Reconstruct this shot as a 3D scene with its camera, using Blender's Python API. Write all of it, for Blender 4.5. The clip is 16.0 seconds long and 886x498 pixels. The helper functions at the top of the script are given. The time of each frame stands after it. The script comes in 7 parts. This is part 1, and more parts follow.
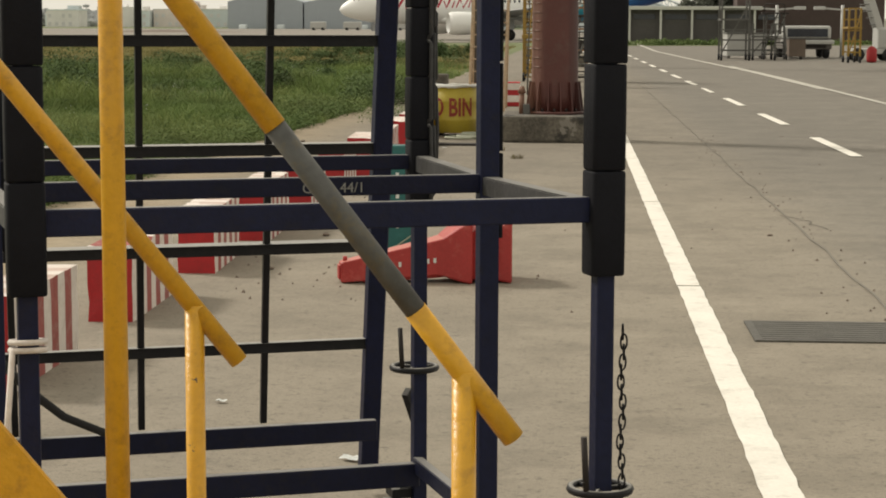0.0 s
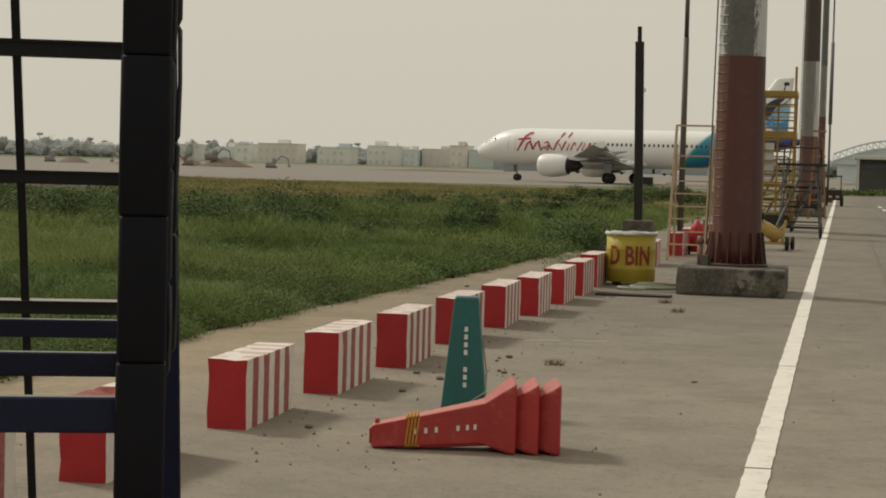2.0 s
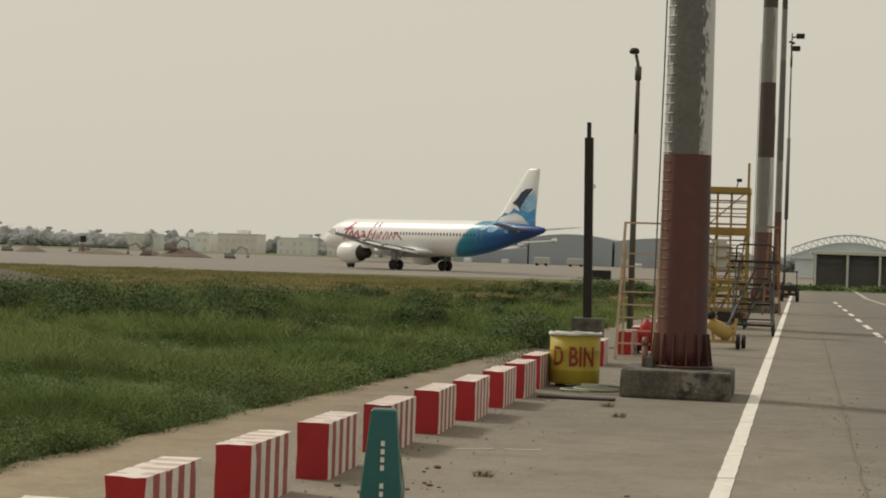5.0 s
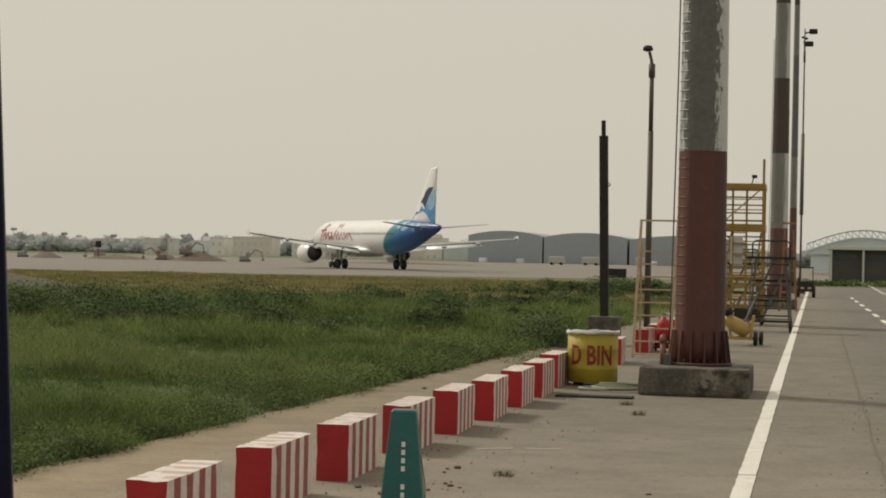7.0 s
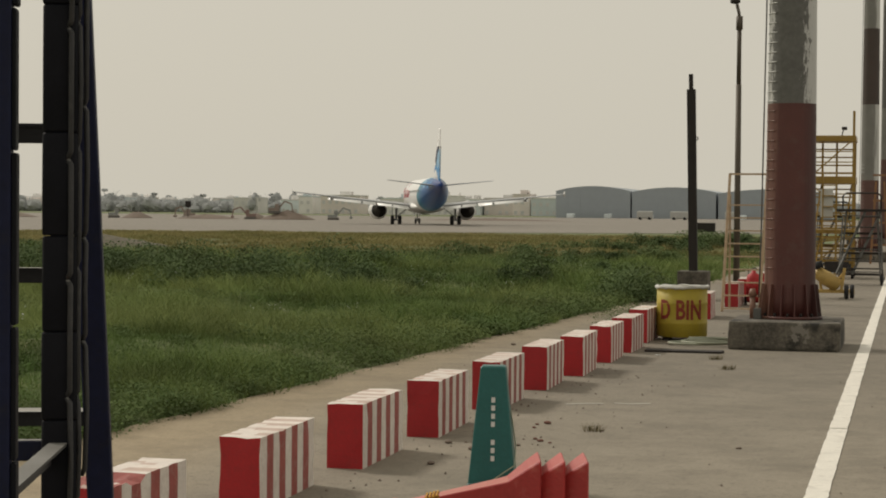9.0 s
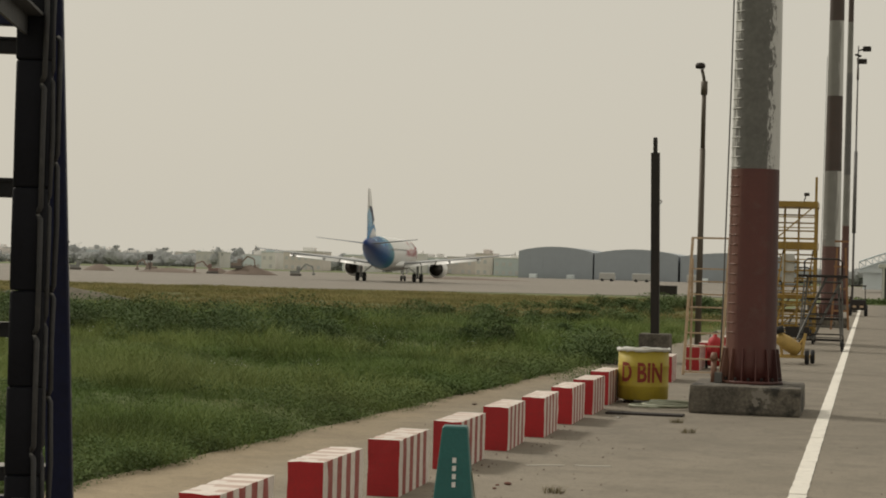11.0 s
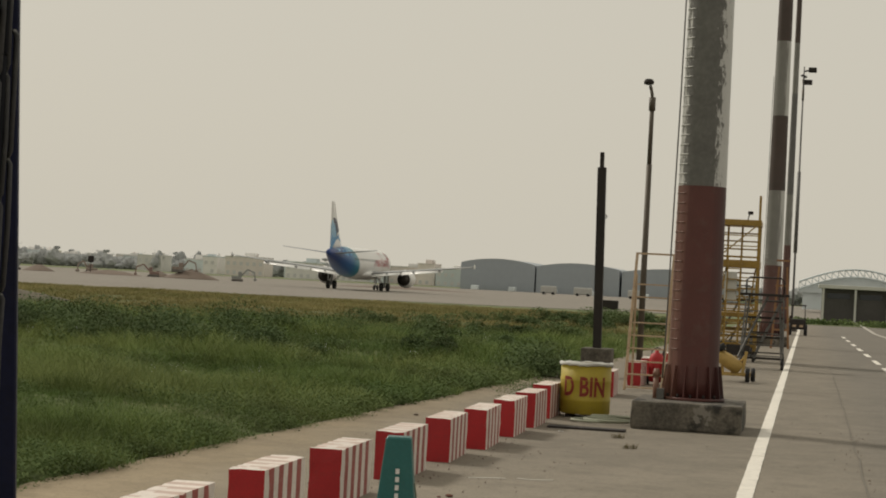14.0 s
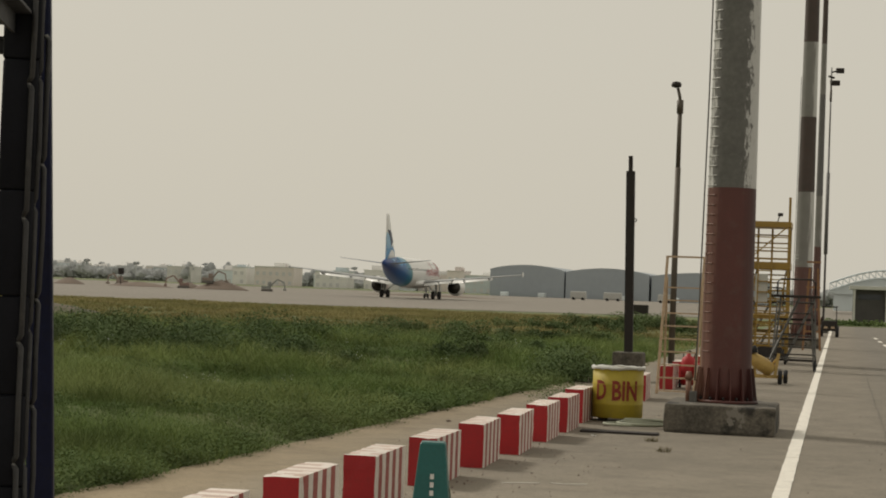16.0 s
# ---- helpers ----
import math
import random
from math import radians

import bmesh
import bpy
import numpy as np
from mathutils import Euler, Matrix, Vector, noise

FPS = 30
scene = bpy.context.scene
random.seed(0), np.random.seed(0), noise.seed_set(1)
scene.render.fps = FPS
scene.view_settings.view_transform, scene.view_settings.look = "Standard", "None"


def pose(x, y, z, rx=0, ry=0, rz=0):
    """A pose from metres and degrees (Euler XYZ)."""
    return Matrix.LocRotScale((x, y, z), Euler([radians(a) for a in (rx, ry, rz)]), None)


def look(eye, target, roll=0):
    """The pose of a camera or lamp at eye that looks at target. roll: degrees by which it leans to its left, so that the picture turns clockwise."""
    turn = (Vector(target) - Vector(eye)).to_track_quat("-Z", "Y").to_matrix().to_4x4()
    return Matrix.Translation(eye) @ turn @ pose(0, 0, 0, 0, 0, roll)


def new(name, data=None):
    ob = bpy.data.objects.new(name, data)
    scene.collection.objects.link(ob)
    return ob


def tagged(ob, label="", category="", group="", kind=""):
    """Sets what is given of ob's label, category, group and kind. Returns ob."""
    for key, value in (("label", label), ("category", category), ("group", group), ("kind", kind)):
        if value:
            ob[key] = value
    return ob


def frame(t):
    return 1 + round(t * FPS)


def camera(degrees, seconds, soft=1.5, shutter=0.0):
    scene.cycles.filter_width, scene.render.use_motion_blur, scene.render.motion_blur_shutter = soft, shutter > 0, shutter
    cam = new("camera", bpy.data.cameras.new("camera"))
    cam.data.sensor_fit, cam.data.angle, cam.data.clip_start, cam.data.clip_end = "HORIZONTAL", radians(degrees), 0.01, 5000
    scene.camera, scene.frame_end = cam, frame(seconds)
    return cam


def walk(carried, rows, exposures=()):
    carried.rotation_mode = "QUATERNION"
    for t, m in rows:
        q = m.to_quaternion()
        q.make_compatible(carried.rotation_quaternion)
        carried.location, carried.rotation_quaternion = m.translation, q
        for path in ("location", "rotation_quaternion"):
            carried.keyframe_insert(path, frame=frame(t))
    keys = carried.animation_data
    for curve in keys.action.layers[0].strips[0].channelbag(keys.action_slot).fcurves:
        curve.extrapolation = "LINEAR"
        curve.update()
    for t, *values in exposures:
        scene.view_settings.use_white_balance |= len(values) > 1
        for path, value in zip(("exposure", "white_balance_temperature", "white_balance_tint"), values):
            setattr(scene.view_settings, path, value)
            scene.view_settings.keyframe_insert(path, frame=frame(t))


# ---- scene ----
cam = camera(26.0, 16.0, 1.9)
PATH = [
    (0, (-0.708, -1.834, 1.535), (-1.358, 8.076, 0.357), 0.19),
    (0.5, (-0.438, -1.510, 1.585), (-1.084, 8.464, 1.258), 0.97),
    (1, (-0.113, -1.206, 1.595), (-1.400, 8.708, 1.349), 2.81),
    (1.5, (0.104, -0.850, 1.574), (-1.292, 9.046, 1.214), 2.59),
    (2, (0.375, -0.600, 1.544), (-1.653, 9.181, 1.083), 1.56),
    (2.5, (0.489, -0.514, 1.604), (-1.389, 9.297, 1.124), 3.37),
    (3, (0.531, -0.302, 1.620), (-0.771, 9.609, 1.315), 1.39),
    (3.5, (0.572, -0.163, 1.630), (-1.109, 9.694, 1.526), 1.50),
    (6, (0.485, -0.014, 1.638), (-1.411, 9.805, 1.669), 1.76),
    (6.5, (0.494, -0.024, 1.639), (-1.456, 9.784, 1.669), 1.51),
    (7, (0.491, -0.000, 1.631), (-1.427, 9.814, 1.652), 1.16),
    (7.5, (0.500, -0.019, 1.637), (-1.443, 9.790, 1.570), 1.00),
    (8, (0.492, -0.004, 1.635), (-1.454, 9.803, 1.471), 0.75),
    (8.5, (0.496, -0.022, 1.633), (-1.716, 9.726, 1.345), 0.42),
    (9, (0.498, -0.038, 1.632), (-1.863, 9.677, 1.420), 0.52),
    (9.5, (0.494, -0.030, 1.636), (-1.751, 9.714, 1.537), 0.83),
    (12, (0.491, -0.070, 1.640), (-1.699, 9.686, 1.792), 1.89),
    (12.5, (0.495, -0.069, 1.642), (-1.673, 9.692, 1.816), 2.19),
    (13, (0.457, -0.024, 1.649), (-1.553, 9.770, 1.842), 2.61),
    (13.5, (0.449, 0.002, 1.643), (-1.357, 9.835, 1.857), 2.86),
    (14, (0.439, 0.013, 1.639), (-1.446, 9.832, 1.797), 3.01),
    (14.5, (0.449, -0.017, 1.638), (-1.784, 9.729, 1.817), 2.39),
    (15, (0.456, -0.041, 1.634), (-1.863, 9.685, 1.811), 2.32),
    (15.5, (0.440, 0.004, 1.623), (-1.782, 9.754, 1.707), 2.43),
    (16, (0.424, 0.026, 1.623), (-1.610, 9.815, 1.812), 2.16),
]
walk(cam, [(t, look(eye, target, roll)) for t, eye, target, roll in PATH], [(0, 0.45), (0.5, 0.22), (1.0, -0.03), (1.5, 0.12), (2.0, -0.05), (2.5, 0.04), (3.5, 0.02), (16, -0.06)])

# ---- world and light ----
world = bpy.data.worlds.new("hazy_sky")
world.use_nodes = True
scene.world = world
wn, wl = world.node_tree.nodes, world.node_tree.links
wn.clear()
sky = wn.new("ShaderNodeTexSky")
sky.sky_type = "NISHITA"
sky.sun_disc = False
sky.sun_elevation, sky.sun_rotation = radians(42), radians(-65)
sky.air_density, sky.dust_density, sky.ozone_density = 1.0, 6.0, 1.0
haze = wn.new("ShaderNodeRGB")
haze.outputs[0].default_value = (0.685, 0.64, 0.535, 1)
dim = wn.new("ShaderNodeVectorMath")
dim.operation = "SCALE"
dim.inputs["Scale"].default_value = 0.06
blend = wn.new("ShaderNodeMix")
blend.data_type = "RGBA"
blend.inputs["Factor"].default_value = 0.88
bg = wn.new("ShaderNodeBackground")
out = wn.new("ShaderNodeOutputWorld")
wl.new(sky.outputs[0], dim.inputs[0])
wl.new(dim.outputs[0], blend.inputs["A"])
wl.new(haze.outputs[0], blend.inputs["B"])
wl.new(blend.outputs["Result"], bg.inputs["Color"])
wl.new(bg.outputs[0], out.inputs[0])
bg.inputs["Strength"].default_value = 1.0

sun_data = bpy.data.lights.new("sun", "SUN")
sun_data.energy, sun_data.angle, sun_data.color = 2.0, radians(9), (1.0, 0.93, 0.82)
sun = new("sun", sun_data)
sun.matrix_world = look((-60, 30, 60), (0, 0, 0))


# ---- materials ----
def mat(name, color, rough=0.6, metal=0.0, vary=0.18, scale=4.0, fine=60.0, bump=0.15, dirt=None, dirt_amount=0.35, per_object=0.0, spec=0.5):
    """A procedural surface: large stains and fine grain over one base colour, with relief."""
    m = bpy.data.materials.new(name)
    m.use_nodes = True
    n, l = m.node_tree.nodes, m.node_tree.links
    b = n["Principled BSDF"]
    tc = n.new("ShaderNodeTexCoord")
    big, small = n.new("ShaderNodeTexNoise"), n.new("ShaderNodeTexNoise")
    big.inputs["Scale"].default_value, big.inputs["Detail"].default_value = scale, 6
    small.inputs["Scale"].default_value, small.inputs["Detail"].default_value = fine, 3
    for t in (big, small):
        l.new(tc.outputs["Object"], t.inputs["Vector"])
    hsv = n.new("ShaderNodeHueSaturation")
    hsv.inputs["Color"].default_value = (*color, 1)
    add = n.new("ShaderNodeMath")
    add.operation = "ADD"
    l.new(big.outputs["Fac"], add.inputs[0])
    l.new(small.outputs["Fac"], add.inputs[1])
    rng = n.new("ShaderNodeMapRange")
    rng.inputs["From Min"].default_value, rng.inputs["From Max"].default_value = 0.6, 1.4
    rng.inputs["To Min"].default_value, rng.inputs["To Max"].default_value = 1 - vary, 1 + vary
    l.new(add.outputs[0], rng.inputs["Value"])
    val = rng.outputs[0]
    if per_object:
        info = n.new("ShaderNodeObjectInfo")
        r2 = n.new("ShaderNodeMapRange")
        r2.inputs["To Min"].default_value, r2.inputs["To Max"].default_value = 1 - per_object, 1 + per_object
        l.new(info.outputs["Random"], r2.inputs["Value"])
        mul = n.new("ShaderNodeMath")
        mul.operation = "MULTIPLY"
        l.new(val, mul.inputs[0])
        l.new(r2.outputs[0], mul.inputs[1])
        val = mul.outputs[0]
    l.new(val, hsv.inputs["Value"])
    col = hsv.outputs[0]
    if dirt:
        ramp = n.new("ShaderNodeMapRange")
        ramp.inputs["From Min"].default_value, ramp.inputs["From Max"].default_value = 0.52, 0.72
        ramp.inputs["To Max"].default_value = dirt_amount
        st = n.new("ShaderNodeTexNoise")
        st.inputs["Scale"].default_value, st.inputs["Detail"].default_value, st.inputs["Roughness"].default_value = scale * 2.3, 8, 0.7
        l.new(tc.outputs["Object"], st.inputs["Vector"])
        l.new(st.outputs["Fac"], ramp.inputs["Value"])
        mix = n.new("ShaderNodeMix")
        mix.data_type = "RGBA"
        l.new(ramp.outputs[0], mix.inputs["Factor"])
        l.new(col, mix.inputs["A"])
        mix.inputs["B"].default_value = (*dirt, 1)
        col = mix.outputs["Result"]
    l.new(col, b.inputs["Base Color"])
    b.inputs["Metallic"].default_value = metal
    b.inputs["Specular IOR Level"].default_value = spec
    rr = n.new("ShaderNodeMapRange")
    rr.inputs["To Min"].default_value, rr.inputs["To Max"].default_value = max(0.02, rough - 0.12), min(1, rough + 0.12)
    l.new(small.outputs["Fac"], rr.inputs["Value"])
    l.new(rr.outputs[0], b.inputs["Roughness"])
    if bump:
        bp = n.new("ShaderNodeBump")
        bp.inputs["Strength"].default_value, bp.inputs["Distance"].default_value = bump, 0.01
        l.new(small.outputs["Fac"], bp.inputs["Height"])
        l.new(bp.outputs[0], b.inputs["Normal"])
    return m


M = {}
M["concrete_red"] = mat("red_paint_on_concrete", (0.36, 0.012, 0.016), 0.6, vary=0.2, scale=5, dirt=(0.2, 0.02, 0.02), dirt_amount=0.5, per_object=0.12)
M["concrete_stripe_red"] = mat("worn_red_stripe", (0.30, 0.075, 0.065), 0.75, vary=0.22, scale=8, dirt=(0.38, 0.27, 0.23), dirt_amount=0.55, per_object=0.1)
M["concrete_white"] = mat("white_paint_on_concrete", (0.66, 0.60, 0.55), 0.75, vary=0.14, scale=6, dirt=(0.36, 0.27, 0.22), dirt_amount=0.45, per_object=0.08)
def dusty_or_sunlit_top(m, top_tone, amount):
    """Upward faces paled in the colour: dust that lies there, or sunlight."""
    n, l = m.node_tree.nodes, m.node_tree.links
    b = n["Principled BSDF"]
    geo, sep, mr, mix = n.new("ShaderNodeNewGeometry"), n.new("ShaderNodeSeparateXYZ"), n.new("ShaderNodeMapRange"), n.new("ShaderNodeMix")
    l.new(geo.outputs["Normal"], sep.inputs[0])
    mr.inputs["From Min"].default_value, mr.inputs["From Max"].default_value, mr.inputs["To Max"].default_value = 0.75, 0.95, amount
    l.new(sep.outputs["Z"], mr.inputs["Value"])
    mix.data_type = "RGBA"
    l.new(mr.outputs[0], mix.inputs["Factor"])
    l.new(b.inputs["Base Color"].links[0].from_socket, mix.inputs["A"])
    mix.inputs["B"].default_value = (*top_tone, 1)
    l.new(mix.outputs["Result"], b.inputs["Base Color"])


def leafy(m, amount):
    """Leaves let part of the light through."""
    n, l = m.node_tree.nodes, m.node_tree.links
    b = n["Principled BSDF"]
    tr, mix = n.new("ShaderNodeBsdfTranslucent"), n.new("ShaderNodeMixShader")
    l.new(b.inputs["Base Color"].links[0].from_socket, tr.inputs["Color"])
    mix.inputs["Fac"].default_value = amount
    l.new(b.outputs[0], mix.inputs[1])
    l.new(tr.outputs[0], mix.inputs[2])
    l.new(mix.outputs[0], n["Material Output"].inputs["Surface"])


M["concrete_top"] = mat("pinkish_worn_stripe_top", (0.52, 0.40, 0.345), 0.8, vary=0.2, scale=9, dirt=(0.34, 0.25, 0.21), dirt_amount=0.5)
M["concrete_old"] = mat("weathered_concrete", (0.115, 0.103, 0.083), 0.9, vary=0.6, scale=2.2, fine=30, bump=0.6, dirt=(0.035, 0.032, 0.028), dirt_amount=0.95)
M["mast_red"] = mat("faded_red_mast_paint", (0.090, 0.026, 0.021), 0.55, vary=0.22, scale=2.5, dirt=(0.10, 0.055, 0.045), dirt_amount=0.6)
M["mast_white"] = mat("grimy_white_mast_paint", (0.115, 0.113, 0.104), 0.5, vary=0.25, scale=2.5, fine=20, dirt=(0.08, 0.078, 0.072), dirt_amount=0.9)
M["yellow"] = mat("yellow_enamel", (0.29, 0.18, 0.028), 0.4, vary=0.12, scale=9, dirt=(0.28, 0.17, 0.05), dirt_amount=0.5)
M["rail_yellow"] = mat("yellow_rail_paint", (0.62, 0.325, 0.015), 0.38, vary=0.1, scale=14, fine=90, dirt=(0.13, 0.06, 0.025), dirt_amount=0.4)
M["galvanised"] = mat("bare_grey_pipe", (0.10, 0.10, 0.095), 0.6, 0.2, vary=0.3, scale=16, dirt=(0.22, 0.15, 0.04), dirt_amount=0.35)
M["bin_yellow"] = mat("faded_yellow_bin_paint", (0.40, 0.315, 0.03), 0.55, vary=0.15, scale=6, dirt=(0.30, 0.24, 0.06), dirt_amount=0.6)
M["dark_post"] = mat("rusty_black_steel", (0.022, 0.018, 0.016), 0.7, 0.2, vary=0.35, scale=5, dirt=(0.05, 0.032, 0.022), dirt_amount=0.5)
M["lamp_steel"] = mat("brown_lamp_post_paint", (0.085, 0.07, 0.052), 0.6, 0.2, vary=0.2, scale=4)
M["navy"] = mat("navy_blue_enamel", (0.008, 0.011, 0.036), 0.5, vary=0.25, scale=12, dirt=(0.014, 0.014, 0.022), dirt_amount=0.6, spec=0.22)
M["black_foam"] = mat("black_foam_sleeve", (0.0085, 0.009, 0.0125), 0.65, vary=0.25, scale=14, fine=120, bump=0.12, spec=0.12)
M["black_steel"] = mat("black_painted_steel", (0.010, 0.010, 0.012), 0.5, vary=0.25, scale=18, dirt=(0.03, 0.027, 0.025), dirt_amount=0.45, spec=0.25)
M["dust_steel"] = mat("dusty_grey_steel", (0.035, 0.035, 0.037), 0.65, 0.1, vary=0.25, scale=18, dirt=(0.09, 0.085, 0.08), dirt_amount=0.4)
M["rubber"] = mat("black_rubber", (0.014, 0.014, 0.015), 0.8, vary=0.25, scale=10)
M["cone_red"] = mat("faded_red_cone_plastic", (0.36, 0.030, 0.028), 0.5, vary=0.16, scale=6, dirt=(0.48, 0.13, 0.10), dirt_amount=0.6, per_object=0.08)
M["cone_green"] = mat("teal_cone_plastic", (0.008, 0.105, 0.10), 0.45, vary=0.14, scale=6, dirt=(0.02, 0.14, 0.13), dirt_amount=0.5)
M["marking"] = mat("white_road_paint", (0.73, 0.70, 0.63), 0.7, vary=0.12, scale=3, fine=60, dirt=(0.36, 0.33, 0.28), dirt_amount=0.55)
M["lettering_white"] = mat("white_lettering", (0.62, 0.64, 0.62), 0.6, vary=0.08)
M["lettering_red"] = mat("red_lettering", (0.22, 0.028, 0.014), 0.6, vary=0.15)
M["orange_ladder"] = mat("faded_orange_paint", (0.42, 0.30, 0.19), 0.6, vary=0.2, scale=9, dirt=(0.50, 0.44, 0.35), dirt_amount=0.9)
M["orange_paint"] = mat("dull_orange_paint", (0.24, 0.12, 0.05), 0.6, vary=0.25, scale=6, dirt=(0.2, 0.12, 0.07), dirt_amount=0.6)
M["pale_yellow"] = mat("faded_yellow_paint", (0.40, 0.27, 0.075), 0.55, vary=0.2, scale=6, dirt=(0.22, 0.15, 0.06), dirt_amount=0.6)
M["rope"] = mat("yellow_rope", (0.55, 0.30, 0.04), 0.8)
M["hose"] = mat("pale_green_hose", (0.30, 0.32, 0.24), 0.6)
M["trolley_steel"] = mat("grey_steel", (0.11, 0.108, 0.10), 0.6, 0.3, vary=0.2, scale=6)
M["vehicle_white"] = mat("vehicle_white_paint", (0.42, 0.42, 0.40), 0.4, vary=0.1, scale=2)
M["brick"] = mat("dark_brick_wall", (0.066, 0.046, 0.042), 0.85, vary=0.2, scale=1.5, fine=12)
M["shed_wall"] = mat("dark_shed_cladding", (0.075, 0.07, 0.068), 0.8, vary=0.2, scale=0.6, fine=6)
M["shed_trim"] = mat("off_white_shed_trim", (0.55, 0.55, 0.52), 0.7, vary=0.08, scale=1)
# Blue-grey cladding, paled within the colour to carry the distance haze.
M["hangar"] = mat("hazed_blue_grey_cladding", (0.315, 0.35, 0.38), 0.7, vary=0.06, scale=0.05, fine=0.6, bump=0)
# Distant walls and windows: haze is mixed into these pale base colours.
M["far_pale"] = mat("hazed_pale_plaster", (0.74, 0.73, 0.71), 0.9, vary=0.10, scale=0.05, fine=0.5, bump=0, per_object=0.15)
M["far_pink"] = mat("hazed_pinkish_plaster", (0.72, 0.665, 0.63), 0.9, vary=0.10, scale=0.05, fine=0.5, bump=0, per_object=0.12)
M["far_blue"] = mat("hazed_blue_grey_plaster", (0.62, 0.68, 0.70), 0.9, vary=0.10, scale=0.05, fine=0.5, bump=0, per_object=0.12)
M["far_window"] = mat("hazed_far_window", (0.58, 0.58, 0.58), 0.5, bump=0)
# Far foliage paled in its base colour for distance haze.
M["far_tree"] = mat("hazed_far_foliage", (0.49, 0.505, 0.505), 1.0, vary=0.10, scale=0.12, fine=0.9, bump=0, spec=0.1)
M["near_tree"] = mat("dark_tree_foliage", (0.13, 0.14, 0.115), 0.9, vary=0.3, scale=0.5, fine=4, spec=0.2)
M["earth"] = mat("brown_earth", (0.155, 0.12, 0.095), 0.95, vary=0.2, scale=0.3, fine=3)
M["dark_earth"] = mat("dark_overgrown_earth", (0.085, 0.072, 0.045), 0.95, vary=0.5, scale=1.6, fine=9, bump=0.6, dirt=(0.07, 0.09, 0.035), dirt_amount=0.9)
# Digger paints greyed in the base colour to show distance haze.
M["excavator"] = mat("hazed_digger_paint", (0.25, 0.205, 0.175), 0.7, vary=0.2, scale=1)
M["excavator_red"] = mat("hazed_red_digger_paint", (0.24, 0.165, 0.145), 0.7, vary=0.2, scale=1)
M["far_dark"] = mat("far_dark_steel", (0.13, 0.12, 0.11), 0.8, vary=0.2, scale=2)
M["digger_grey"] = mat("pale_grey_machine", (0.25, 0.26, 0.25), 0.7, vary=0.2, scale=1)


def grass_mat(name, a, b, c):
    """Leaf colours that differ from blade to blade and in broad patches."""
    m = bpy.data.materials.new(name)
    m.use_nodes = True
    n, l = m.node_tree.nodes, m.node_tree.links
    p = n["Principled BSDF"]
    geo = n.new("ShaderNodeNewGeometry")
    ramp = n.new("ShaderNodeValToRGB")
    ramp.color_ramp.elements[0].color, ramp.color_ramp.elements[1].color = (*a, 1), (*b, 1)
    mid = ramp.color_ramp.elements.new(0.75)
    mid.color = (*[(x + y) / 2 for x, y in zip(a, b)], 1)
    l.new(geo.outputs["Random Per Island"], ramp.inputs[0])
    tc = n.new("ShaderNodeTexCoord")
    no = n.new("ShaderNodeTexNoise")
    no.inputs["Scale"].default_value, no.inputs["Detail"].default_value = 0.22, 5
    l.new(tc.outputs["Object"], no.inputs["Vector"])
    mr = n.new("ShaderNodeMapRange")
    mr.inputs["From Min"].default_value, mr.inputs["From Max"].default_value = 0.42, 0.64
    l.new(no.outputs["Fac"], mr.inputs["Value"])
    mix = n.new("ShaderNodeMix")
    mix.data_type = "RGBA"
    mix.inputs["B"].default_value = (*c, 1)
    l.new(mr.outputs[0], mix.inputs["Factor"])
    l.new(ramp.outputs[0], mix.inputs["A"])
    last = mix.outputs["Result"]
    for size, lo, hi, most, tone in ((0.55, 0.52, 0.68, 0.5, (0.17, 0.15, 0.055)), (1.1, 0.48, 0.60, 0.7, tuple(x * 0.5 for x in a)), (0.12, 0.48, 0.60, 0.5, tuple(x * 1.2 for x in b))):
        n2 = n.new("ShaderNodeTexNoise")
        n2.inputs["Scale"].default_value, n2.inputs["Detail"].default_value, n2.inputs["Roughness"].default_value = size, 6, 0.6
        l.new(tc.outputs["Object"], n2.inputs["Vector"])
        m2 = n.new("ShaderNodeMapRange")
        m2.inputs["From Min"].default_value, m2.inputs["From Max"].default_value, m2.inputs["To Max"].default_value = lo, hi, most
        l.new(n2.outputs["Fac"], m2.inputs["Value"])
        x2 = n.new("ShaderNodeMix")
        x2.data_type = "RGBA"
        x2.inputs["B"].default_value = (*tone, 1)
        l.new(m2.outputs[0], x2.inputs["Factor"])
        l.new(last, x2.inputs["A"])
        last = x2.outputs["Result"]
    l.new(last, p.inputs["Base Color"])
    p.inputs["Roughness"].default_value = 0.8
    p.inputs["Specular IOR Level"].default_value = 0.08
    return m


M["grass"] = grass_mat("green_grass", (0.104, 0.155, 0.048), (0.20, 0.245, 0.082), (0.108, 0.18, 0.052))
M["dry_grass"] = grass_mat("dry_olive_grass", (0.205, 0.182, 0.078), (0.30, 0.25, 0.115), (0.18, 0.182, 0.068))
M["weed"] = grass_mat("dark_weeds", (0.068, 0.105, 0.042), (0.155, 0.20, 0.076), (0.10, 0.15, 0.055))
M["leafy_weed"] = grass_mat("broad_leaf_weeds", (0.088, 0.132, 0.046), (0.165, 0.205, 0.076), (0.098, 0.15, 0.052))
M["bush"] = grass_mat("dark_bush_leaves", (0.058, 0.094, 0.040), (0.135, 0.178, 0.074), (0.085, 0.125, 0.052))


def ground_mat():
    m = mat("field_soil", (0.105, 0.13, 0.045), 0.95, vary=0.3, scale=0.35, fine=9, bump=0.4, dirt=(0.22, 0.18, 0.085), dirt_amount=0.6)
    return m


